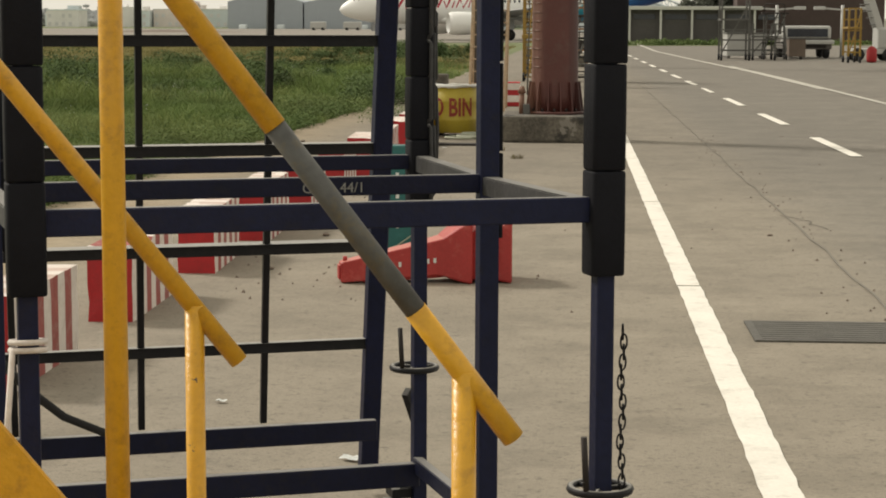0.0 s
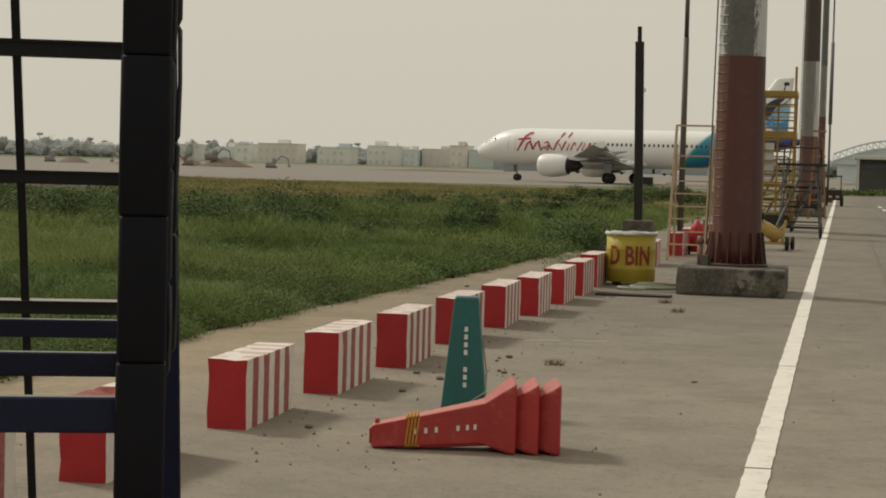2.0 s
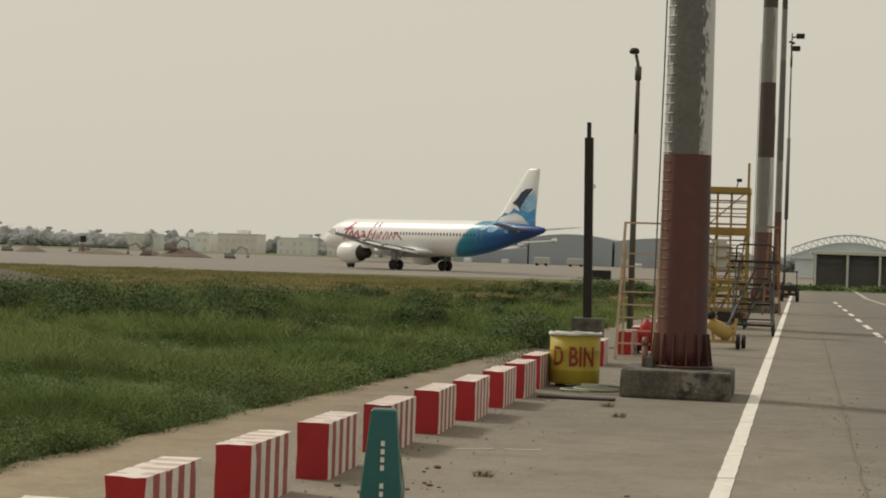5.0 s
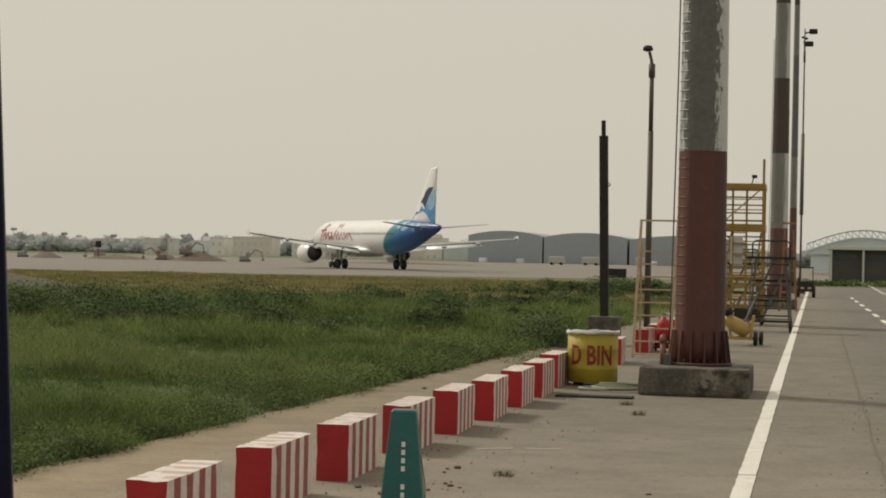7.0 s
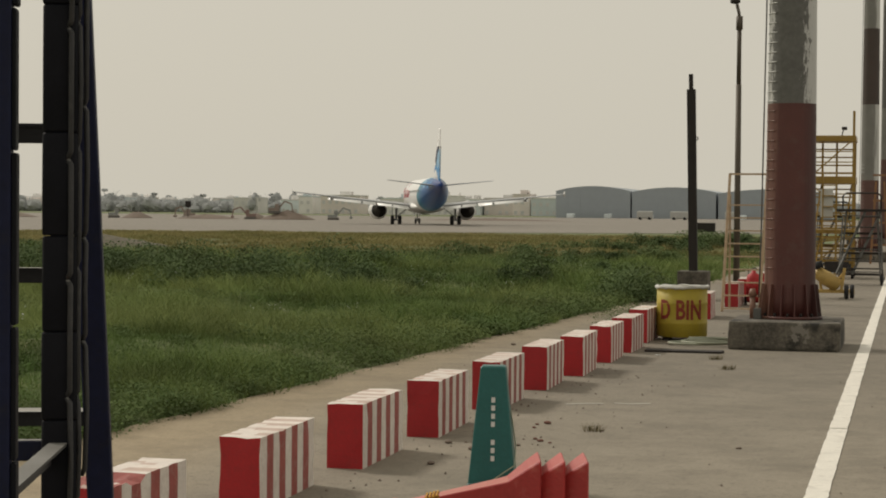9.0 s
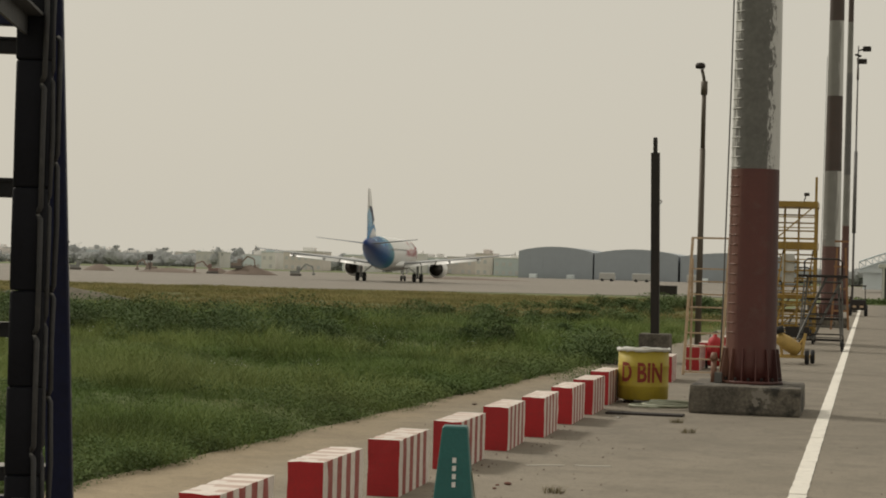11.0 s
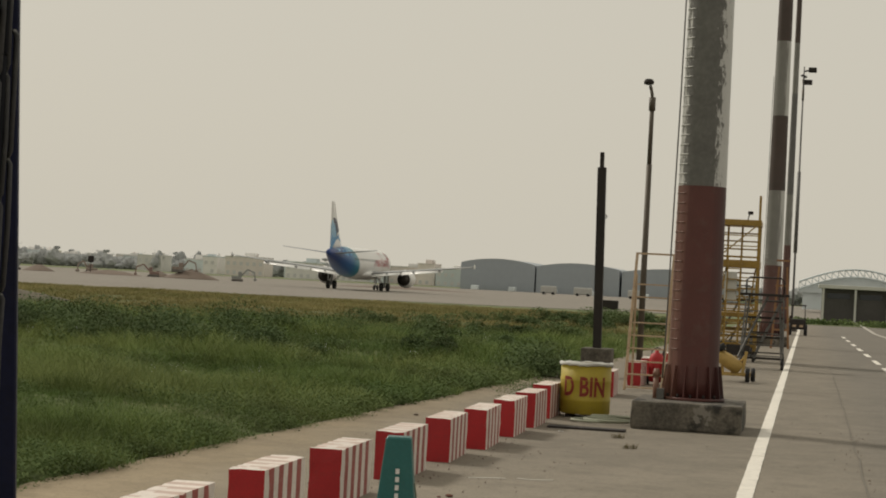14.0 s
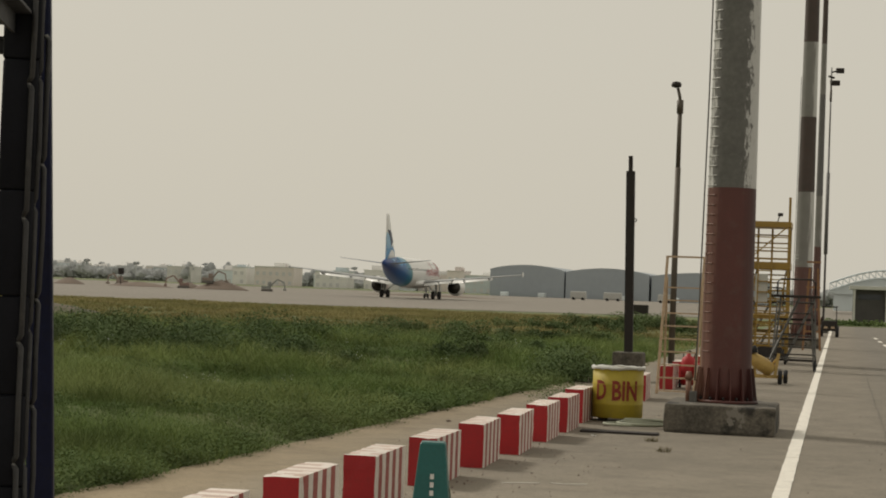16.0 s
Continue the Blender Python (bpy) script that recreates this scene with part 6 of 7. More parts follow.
def build_tanker():
    t = thing("fuel_truck", "pale box truck at the edge of the apron", "truck", pose(11.3, 60.2, 0))
    bm = bmesh.new()
    box(bm, -1.45, -1.0, 0.9, 1.45, 3.5, 3.65, 0.12)
    part("box_body", bm, M["vehicle_white"], t)
    bm = bmesh.new()
    box(bm, -1.4, -1.1, 0.5, 1.4, 3.5, 0.9, 0.04)
    part("chassis", bm, M["trolley_steel"], t)
    for a in (-1.3, 1.3):
        for b in (-0.3, 2.6):
            bm = bmesh.new()
            lathe(bm, [(0.02, -0.15), (0.44, -0.15), (0.5, 0), (0.44, 0.15), (0.02, 0.15)], 18, (0, 0, 0), (True, True))
            part("wheel", bm, M["rubber"], t).matrix_basis = pose(a, b, 0.5, 0, 90, 0)


def build_crate(x, y, w, d, h, m, label):
    t = thing("crate", label, "crate", pose(x, y, 0, 0, 0, 6))
    bm = bmesh.new()
    box(bm, -w / 2, -d / 2, 0.12, w / 2, d / 2, h, 0.02)
    part("box_body", bm, m, t)
    for a in (-w / 2 + 0.08, w / 2 - 0.08):
        bm = bmesh.new()
        box(bm, a - 0.06, -d / 2, 0, a + 0.06, d / 2, 0.12)
        part("skid", bm, M["far_dark"], t)
    bm = bmesh.new()
    box(bm, -w / 2 - 0.03, -d / 2 - 0.03, h, w / 2 + 0.03, d / 2 + 0.03, h + 0.06)
    part("lid", bm, M["trolley_steel"], t)


build_crate(6.75, 81.5, 1.7, 1.0, 1.05, M["vehicle_white"], "pale equipment crate on skids among the service stands")
build_crate(8.75, 80.0, 0.7, 0.6, 0.85, M["earth"], "small brown crate on skids beside the truck")
build_trestle(7.75, 79.0, 1.15)
build_truck()
build_lamp_pair(8.35, 84, 2.3)
build_lamp_pair(11.2, 84, 2.3)
build_passenger_stairs()
build_tanker()


# ---- buildings ----
def build_shed():
    t = thing("long_shed", "long dark shed with white columns and a white eave", "shed", pose(1.4, 150, 0))
    bm = bmesh.new()
    box(bm, 0, 0.6, 0, 12.4, 6, 2.55)
    part("wall", bm, M["shed_wall"], t)
    bm = bmesh.new()
    box(bm, -0.3, 0, 2.5, 12.8, 6.4, 2.78, 0.03)
    part("roof", bm, M["shed_trim"], t)
    for k in range(6):
        bm = bmesh.new()
        box(bm, 0.0 + 2.43 * k, 0.1, 0, 0.16 + 2.43 * k, 0.3, 2.5)
        part("column", bm, M["shed_trim"], t)
        bm = bmesh.new()
        box(bm, 0.4 + 2.43 * k, 0.56, 1.75, 2.1 + 2.43 * k, 0.62, 2.15)
        part("window", bm, M["cabin_glass"], t)


def build_terminal():
    t = thing("brick_building", "dark brick building with a square tower", "building", pose(12.4, 152, 0))
    bm = bmesh.new()
    box(bm, 0, 0, 0, 11.5, 8, 3.95)
    part("wall", bm, M["brick"], t)
    bm = bmesh.new()
    box(bm, -0.02, -0.3, 0, 2.6, 3, 5.7)
    part("tower", bm, M["brick"], t)
    bm = bmesh.new()
    box(bm, -0.1, -0.4, 5.7, 2.7, 3.1, 5.85)
    box(bm, 2.7, -0.1, 3.95, 11.6, 8.1, 4.08)
    part("roof", bm, M["shed_wall"], t)
    bm = bmesh.new()
    box(bm, 2.75, -0.05, 3.55, 11.5, 0.02, 3.62)
    part("string_course", bm, M["shed_wall"], t)
    for x, h in ((0.8, 7.9), (4.2, 7.4), (2.9, 7.2)):
        bm = bmesh.new()
        tube(bm, (x, 1, 3.9), (x, 1, h), 0.03, n=6)
        part("aerial", bm, M["dark_post"], t)
    bm = bmesh.new()
    box(bm, 11.0, 1, 4.0, 11.4, 1.6, 4.5)
    part("chimney", bm, M["brick"], t)


def build_arch_hangar():
    t = thing("arched_hangar", "far hangar under a pale arched lattice roof", "hangar", pose(-1.2, 300, 0))
    bm = bmesh.new()
    box(bm, 0.6, 1, 0, 17, 14, 3.4)
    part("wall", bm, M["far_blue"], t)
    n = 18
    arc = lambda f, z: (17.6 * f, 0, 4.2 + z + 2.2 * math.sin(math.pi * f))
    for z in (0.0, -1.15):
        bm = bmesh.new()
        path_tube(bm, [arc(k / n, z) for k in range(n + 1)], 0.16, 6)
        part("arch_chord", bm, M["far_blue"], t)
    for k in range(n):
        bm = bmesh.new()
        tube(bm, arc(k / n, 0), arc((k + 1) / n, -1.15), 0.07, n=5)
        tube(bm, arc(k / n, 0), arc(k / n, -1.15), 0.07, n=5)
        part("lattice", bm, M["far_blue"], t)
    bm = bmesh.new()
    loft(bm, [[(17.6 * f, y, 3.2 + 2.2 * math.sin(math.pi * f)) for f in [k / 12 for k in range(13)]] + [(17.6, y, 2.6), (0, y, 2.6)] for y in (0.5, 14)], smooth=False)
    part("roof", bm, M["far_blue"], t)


def build_hangar(x0, x1, y, z, label):
    t = thing("hangar", label, "hangar", pose(x0, y, -0.5), "far row of hangars")
    w = x1 - x0
    bm = bmesh.new()
    n = 14
    eave = 0.84 * z
    prof = [(0, 0)] + [(w * k / n, eave + (z - eave) * math.sin(math.pi * k / n) ** 0.8) for k in range(n + 1)] + [(w, 0)]
    loft(bm, [[(a, yy, b) for a, b in prof] for yy in (0, 40)], smooth=False)
    part("shell", bm, M["hangar"], t)
    for k in range(6):
        bm = bmesh.new()
        box(bm, w * (k + 0.006) / 6, -0.05, 0, w * (k + 0.994) / 6, 0.05, eave * 0.86)
        part("door_leaf", bm, M["hangar"], t)
    for k in range(2):
        bm = bmesh.new()
        box(bm, w * (0.2 + 0.5 * k), -6, 0, w * (0.2 + 0.5 * k) + 1.7, -3, 1.1, 0.2)
        part("lean_to", bm, M["far_blue"], t)


build_shed()
build_terminal()
build_arch_hangar()
build_hangar(-86.8, -67.8, 480, 8.1, "blue-grey hangar with a shallow curved roof")
build_hangar(-67.4, -46.4, 480, 7.9, "blue-grey hangar with a shallow curved roof")
build_hangar(-45.8, -18, 480, 7.6, "wide blue-grey hangar with a shallow curved roof")


def build_far_building(x0, x1, y, top, m, m2, r):
    """A flat-roofed block with storeys of windows, a parapet and a stair house on its roof."""
    t = thing("far_building", "pale flat-roofed building in the hazy distance", "building", pose(x0, y, -1.0), "far town")
    w, h = x1 - x0, top + 1.0
    bm = bmesh.new()
    box(bm, 0, 0, 0, w, 10, h)
    part("wall", bm, m, t)
    bm = bmesh.new()
    box(bm, -0.15, -0.15, h, w + 0.15, 10, h + 0.3)
    part("parapet", bm, m2, t)
    bm = bmesh.new()
    a = w * r.uniform(0.1, 0.6)
    box(bm, a, 2, h + 0.3, a + min(3.4, 0.35 * w), 6, h + r.uniform(0.9, 1.7))
    part("roof_house", bm, m2, t)
    if r.random() < 0.6:
        bm = bmesh.new()
        a = w * r.uniform(0.65, 0.85)
        tube(bm, (a, 4, h + 0.3), (a, 4, h + 1.2), 0.5, n=10)
        part("water_tank", bm, m, t)
    floors = max(1, int(h / 2.6))
    for i in range(floors):
        bm = bmesh.new()
        z = 0.9 + (h - 0.6) * i / floors
        for j in range(max(1, int(w / 2.1))):
            if r.random() < 0.85:
                box(bm, 0.5 + 2.1 * j, -0.08, z, 1.5 + 2.1 * j, 0.02, z + 1.1)
        if len(bm.verts):
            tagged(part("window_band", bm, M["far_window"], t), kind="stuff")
        else:
            bm.free()


def build_far_town():
    r = random.Random(21)
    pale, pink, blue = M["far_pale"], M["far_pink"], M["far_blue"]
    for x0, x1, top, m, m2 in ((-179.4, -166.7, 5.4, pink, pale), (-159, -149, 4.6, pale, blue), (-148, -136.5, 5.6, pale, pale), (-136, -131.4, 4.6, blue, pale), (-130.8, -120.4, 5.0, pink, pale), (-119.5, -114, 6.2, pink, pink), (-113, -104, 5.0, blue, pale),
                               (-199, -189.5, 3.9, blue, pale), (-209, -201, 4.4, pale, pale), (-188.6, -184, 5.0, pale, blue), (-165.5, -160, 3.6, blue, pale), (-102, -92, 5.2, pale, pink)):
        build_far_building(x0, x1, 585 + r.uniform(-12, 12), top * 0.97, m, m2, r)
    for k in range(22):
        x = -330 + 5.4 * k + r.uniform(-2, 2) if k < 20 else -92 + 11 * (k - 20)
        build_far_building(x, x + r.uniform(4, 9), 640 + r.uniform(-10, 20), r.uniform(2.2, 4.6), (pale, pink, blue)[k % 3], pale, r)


def leaf_cloud(verts, faces, c, rx, ry, rz, n, size, r, flat=1.0):
    """Many small leaf faces spread through an uneven crown."""
    for _ in range(n):
        while True:
            p = Vector((r.uniform(-1, 1), r.uniform(-1, 1), r.uniform(-1, 1)))
            if 0.25 < p.length < 1:
                break
        p = Vector((c[0] + p.x * rx, c[1] + p.y * ry, c[2] + p.z * rz))
        a = Vector((r.uniform(-1, 1), r.uniform(-1, 1), flat * r.uniform(-1, 1))).normalized() * size * r.uniform(0.5, 1.2)
        tip = Vector((r.uniform(-1, 1), r.uniform(-1, 1), r.uniform(-1, 1))) if flat == 1.0 else Vector((flat * r.uniform(-1, 1), flat * r.uniform(-1, 1), 1))
        b = a.cross(tip).normalized() * size * r.uniform(0.4, 0.8)
        i = len(verts)
        verts += [tuple(p - a), tuple(p + b), tuple(p + a), tuple(p - b)]
        faces.append((i, i + 1, i + 2, i + 3))


def crown_lump(verts, faces, c, rx, ry, rz, seed):
    """A soft uneven lump of foliage."""
    i, n, k = len(verts), 10, 6
    for j in range(k + 1):
        f = math.pi * j / k
        for q in range(n):
            a = 2 * math.pi * q / n
            d = Vector((math.sin(f) * math.cos(a), math.sin(f) * math.sin(a), math.cos(f)))
            b = 1 + 0.45 * noise.noise(d * 1.9 + Vector((seed * 3.7, 0, 0)))
            verts.append((c[0] + d.x * rx * b, c[1] + d.y * ry * b, c[2] + d.z * rz * b))
    for j in range(k):
        for q in range(n):
            faces.append((i + j * n + q, i + (j + 1) * n + q, i + (j + 1) * n + (q + 1) % n, i + j * n + (q + 1) % n))


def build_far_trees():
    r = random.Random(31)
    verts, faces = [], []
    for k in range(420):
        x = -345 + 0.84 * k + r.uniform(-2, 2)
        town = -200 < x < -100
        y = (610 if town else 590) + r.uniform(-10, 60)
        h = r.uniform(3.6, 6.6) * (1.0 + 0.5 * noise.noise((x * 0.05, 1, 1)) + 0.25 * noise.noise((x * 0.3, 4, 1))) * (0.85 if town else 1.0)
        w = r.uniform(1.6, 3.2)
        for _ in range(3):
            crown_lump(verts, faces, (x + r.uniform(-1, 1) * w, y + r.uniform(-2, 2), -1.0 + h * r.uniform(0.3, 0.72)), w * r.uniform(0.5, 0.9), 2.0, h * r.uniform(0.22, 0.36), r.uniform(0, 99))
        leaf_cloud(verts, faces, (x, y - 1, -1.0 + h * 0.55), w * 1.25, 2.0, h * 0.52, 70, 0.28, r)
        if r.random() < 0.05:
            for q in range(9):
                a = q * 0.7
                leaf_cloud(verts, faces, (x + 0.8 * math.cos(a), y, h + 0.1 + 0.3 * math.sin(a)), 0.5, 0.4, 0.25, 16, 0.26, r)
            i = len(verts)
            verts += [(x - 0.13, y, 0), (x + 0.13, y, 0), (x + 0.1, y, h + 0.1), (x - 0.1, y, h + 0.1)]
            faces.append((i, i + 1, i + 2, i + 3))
    tagged(raw_mesh("far_woods", verts, faces, M["far_tree"]), "hazy grey-green belt of far trees", "trees", kind="stuff")
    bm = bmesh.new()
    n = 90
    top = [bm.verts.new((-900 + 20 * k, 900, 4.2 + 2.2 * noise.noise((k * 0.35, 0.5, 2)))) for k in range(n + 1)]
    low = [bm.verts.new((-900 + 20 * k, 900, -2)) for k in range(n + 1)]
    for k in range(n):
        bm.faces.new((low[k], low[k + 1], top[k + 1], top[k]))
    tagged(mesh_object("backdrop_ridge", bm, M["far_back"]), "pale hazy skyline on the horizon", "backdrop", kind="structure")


# The skyline's pale colour is itself the haze.
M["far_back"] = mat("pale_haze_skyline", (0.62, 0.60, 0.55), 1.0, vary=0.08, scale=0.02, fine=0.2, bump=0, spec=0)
build_far_town()
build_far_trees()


def build_tree(x, y, h, seed):
    r = random.Random(seed)
    t = thing("tree", "dark leafy tree beside the brick building", "tree", pose(x, y, 0))
    bm = bmesh.new()
    tube(bm, (0, 0, 0), (0.05, 0, h * 0.55), 0.18, 0.1, 8)
    for k in range(4):
        a = k * 1.7
        tube(bm, (0.04, 0, h * 0.45), (0.9 * math.cos(a), 0.9 * math.sin(a), h * 0.75), 0.07, 0.03, 6)
    part("trunk", bm, M["dark_post"], t)
    v, f = [], []
    for k in range(9):
        leaf_cloud(v, f, (r.uniform(-1.3, 1.3), r.uniform(-1, 1), h * r.uniform(0.6, 0.92)), 0.85, 0.8, 0.65, 170, 0.17, r)
    c = raw_mesh("crown", v, f, M["near_tree"])
    c.parent = t


build_tree(11.0, 157, 4.6, 1)
build_tree(12.2, 159, 5.0, 2)
build_tree(9.6, 160, 3.6, 3)


# ---- earthworks beyond the taxiway ----
def build_mound(x, y, w, h, seed, z=-0.5, m=None):
    bm = bmesh.new()
    n, k = 24, 8
    rings = []
    for j in range(k + 1):
        f = j / k
        rings.append([(w / 2 * (1 - f) ** 0.7 * math.cos(2 * math.pi * i / n) * (1 + 0.15 * noise.noise((i, j, seed))), 3.5 * (1 - f) ** 0.7 * math.sin(2 * math.pi * i / n), h * f * (1 + 0.25 * noise.noise((i * 0.8, j, seed + 5)))) for i in range(n)])
    loft(bm, rings)
    ob = mesh_object("earth_mound", bm, m or M["earth"])
    ob.matrix_basis = pose(x, y, z)
    tagged(ob, "low heap of brown earth beside the taxiway", "mound", "heaps of earth")


def build_digger(x, y, m, turn, up):
    t = thing("excavator", "far hazy excavator working on a heap of earth", "excavator", pose(x, y, -0.5 + up, 0, 0, turn) @ Matrix.Scale(0.62, 4))
    for s in (-0.9, 0.9):
        bm = bmesh.new()
        box(bm, -1.5, s - 0.25, 0, 1.5, s + 0.25, 0.7, 0.2)
        part("track", bm, M["far_dark"], t)
    bm = bmesh.new()
    box(bm, -1.5, -1.0, 0.75, 1.1, 1.0, 1.5, 0.1)
    box(bm, 0.2, -1.0, 1.5, 1.2, 0, 2.6, 0.1)
    part("house", bm, m, t)
    bm = bmesh.new()
    bar(bm, (0.8, 0.3, 1.3), (2.6, 0.3, 3.3), 0.3, 0.4)
    bar(bm, (2.6, 0.3, 3.3), (4.4, 0.3, 2.6), 0.28, 0.35)
    part("boom", bm, m, t)
    bm = bmesh.new()
    bar(bm, (4.4, 0.3, 2.7), (4.7, 0.3, 0.9), 0.22, 0.3, 0, (1, 0, 0))
    box(bm, 4.3, -0.1, 0.4, 5.1, 0.7, 1.0, 0.1)
    part("arm", bm, m, t)


build_mound(-98.7, 300, 9.6, 1.5, 1)
build_mound(-125.2, 300, 5.2, 1.1, 2)
build_mound(-113.5, 302, 12, 0.8, 3)
build_mound(-105.3, 303, 4, 1.0, 8)
build_mound(-150, 300, 14, 1.2, 4)
build_mound(-70, 330, 30, 0.4, 5)
build_mound(-30, 68.5, 7.5, 0.62, 6, -0.12, M["dark_earth"])
build_digger(-100.6, 299, M["excavator"], 8, 1.0)
build_digger(-105.2, 300, M["excavator_red"], 200, 0.0)
build_digger(-91.5, 302, M["digger_grey"], 15, 0.0)
build_digger(-130.2, 302, M["digger_grey"], 20, 0.0)
build_digger(-117.5, 304, M["excavator"], 160, 0.0)


def build_sign(x, y):
    t = thing("taxiway_sign", "small dark sign board on a post beside the taxiway", "sign", pose(x, y, -0.5))
    bm = bmesh.new()
    tube(bm, (0, 0, 0), (0, 0, 2.2), 0.07, n=8)
    part("post", bm, M["dark_post"], t)
    bm = bmesh.new()
    box(bm, -0.5, -0.06, 1.9, 0.5, 0.06, 3.0, 0.05)
    part("board", bm, M["dark_post"], t)


build_sign(-116.1, 300)
bm = bmesh.new()
box(bm, -0.85, -0.4, 0, 0.85, 0.4, 0.85, 0.05)
cabinet = mesh_object("runway_cabinet", bm, M["dark_post"])
cabinet.matrix_basis = pose(-17.2, 172, -0.3)
tagged(cabinet, "dark box-shaped marker board at the taxiway edge", "marker board")
for x, y, w in ((-56, 420, 3.4), (-49, 425, 4.0), (-37, 420, 3.0), (-26, 415, 4.5)):
    t = thing("far_van", "small pale van parked before the hangars", "van", pose(x, y, -0.5), "vans before the hangars")
    bm = bmesh.new()
    box(bm, -w / 2, -0.9, 0.3, w / 2, 0.9, 1.9, 0.25)
    part("body", bm, M["vehicle_white"], t)
    for a in (-w * 0.3, w * 0.3):
        bm = bmesh.new()
        tube(bm, (a, -0.95, 0.32), (a, 0.95, 0.32), 0.32, n=12)
        part("wheel_pair", bm, M["rubber"], t)


# ---- litter on the apron ----
def build_scrap(x, y, seed, w):
    """A crumpled scrap of paper."""
    r = random.Random(seed)
    bm = bmesh.new()
    n = 5
    v = [[bm.verts.new((w * (i / n - 0.5), 0.6 * w * (j / n - 0.5), 0.004 + r.uniform(0, 0.16) * w)) for i in range(n + 1)] for j in range(n + 1)]
    for j in range(n):
        for i in range(n):
            bm.faces.new((v[j][i], v[j][i + 1], v[j + 1][i + 1], v[j + 1][i]))
    ob = mesh_object("paper_scrap", bm, M["lettering_white"])
    ob.matrix_basis = pose(x, y, 0.004, 0, 0, r.uniform(0, 180))
    tagged(ob, "crumpled scrap of white paper on the apron", "litter", "scraps of paper")


build_scrap(-1.46, 4.74, 1, 0.075)
build_scrap(-2.10, 5.72, 2, 0.045)
build_scrap(-2.22, 21.4, 3, 0.06)
M["brick_bit"] = mat("crumbled_brick", (0.16, 0.075, 0.055), 0.9, vary=0.3, scale=20)
lr = random.Random(77)
for k, (x, y, s, m) in enumerate(((-2.15, 14.3, 0.032, "brick_bit"), (-2.0, 13.2, 0.026, "brick_bit"), (-2.06, 13.3, 0.018, "brick_bit"), (-2.22, 14.22, 0.016, "brick_bit"), (-1.92, 13.12, 0.014, "brick_bit"), (-2.1, 12.9, 0.02, "earth"), (-2.35, 12.6, 0.035, "earth"), (-2.2, 14.0, 0.018, "brick_bit"), (-0.62, 13.2, 0.02, "earth"), (-2.6, 12.9, 0.03, "earth"),
                                  (-2.45, 11.8, 0.03, "earth"), (-2.55, 9.9, 0.025, "earth"), (1.6, 9.8, 0.03, "earth"), (-4.1, 22.5, 0.03, "earth"), (0.75, 12.1, 0.02, "earth"), (-1.9, 7.1, 0.03, "concrete_white"))):
    bm = bmesh.new()
    bmesh.ops.create_icosphere(bm, subdivisions=2, radius=s * 0.8)
    for v in bm.verts:
        v.co = Vector((v.co.x * 1.4, v.co.y, v.co.z * 0.55)) * (1 + 0.5 * noise.noise(v.co * 18 + Vector((k, 0, 0))))
    ob = mesh_object("rubble", bm, M[m])
    ob.matrix_basis = pose(x, y, s * 0.35, 0, 0, lr.uniform(0, 180))
    tagged(ob, "small broken piece of rubble on the apron", "rubble", "scattered rubble")


def tuft(verts, faces, x, y, z, n, h, w, r, spread):
    """A tuft of narrow bent blades."""
    for _ in range(n):
        a = r.uniform(0, 2 * math.pi)
        c, s = math.cos(a), math.sin(a)
        hh, b = h * r.uniform(0.5, 1.1), r.uniform(0.4, 1.5)
        px, py = x + r.uniform(-spread, spread), y + r.uniform(-spread, spread)
        i = len(verts)
        wx, wy = -s * w / 2, c * w / 2
        verts += [(px - wx, py - wy, z), (px + wx, py + wy, z), (px + c * hh * b * 0.4 + wx * 0.7, py + s * hh * b * 0.4 + wy * 0.7, z + hh * 0.6), (px + c * hh * b * 0.4 - wx * 0.7, py + s * hh * b * 0.4 - wy * 0.7, z + hh * 0.6), (px + c * hh * b, py + s * hh * b, z + hh)]
        faces += [(i, i + 1, i + 2, i + 3), (i + 3, i + 2, i + 4)]


M["tall_grass"] = grass_mat("pale_tall_grass", (0.128, 0.172, 0.056), (0.228, 0.265, 0.094), (0.138, 0.20, 0.058))
leafy(M["tall_grass"], 0.2)


def build_crumbs():
    """Grit and crumbs of concrete strewn over the paving."""
    r = random.Random(9)
    v, f = [], []
    for k in range(330):
        if k < 150:
            x, y, s = r.gauss(-2.3, 0.45), r.uniform(8.5, 20), r.uniform(0.004, 0.013)
        elif k < 230:
            x, y, s = r.gauss(1.05, 0.10), r.uniform(7, 25), r.uniform(0.004, 0.012)
        else:
            x, y, s = r.uniform(-4.3, 3), r.uniform(8, 30), r.uniform(0.004, 0.011)
        i = len(v)
        a = r.uniform(0, 6.3)
        for q in range(4):
            w = s * r.uniform(0.7, 1.5)
            v.append((x + w * math.cos(a + q * 1.57), y + w * math.sin(a + q * 1.57), 0.0))
        v.append((x + s * r.uniform(-0.4, 0.4), y, s * r.uniform(0.5, 1.1) + 0.006))
        f += [(i, i + 1, i + 4), (i + 1, i + 2, i + 4), (i + 2, i + 3, i + 4), (i + 3, i, i + 4)]
    tagged(raw_mesh("grit", v, f, M["earth"]), "brown grit and crumbs strewn over the apron", "grit", kind="stuff")


build_crumbs()


def build_dry_clump(x, y, seed):
    r = random.Random(seed)
    v, f = [], []
    tuft(v, f, 0, 0, 0, 60, 0.06, 0.006, r, 0.07)
    c = raw_mesh("dry_weed", v, f, M["dry_clump"])
    c.matrix_basis = pose(x, y, 0)
    tagged(c, "small withered weed growing from the apron", "weed", "withered weeds on the apron")


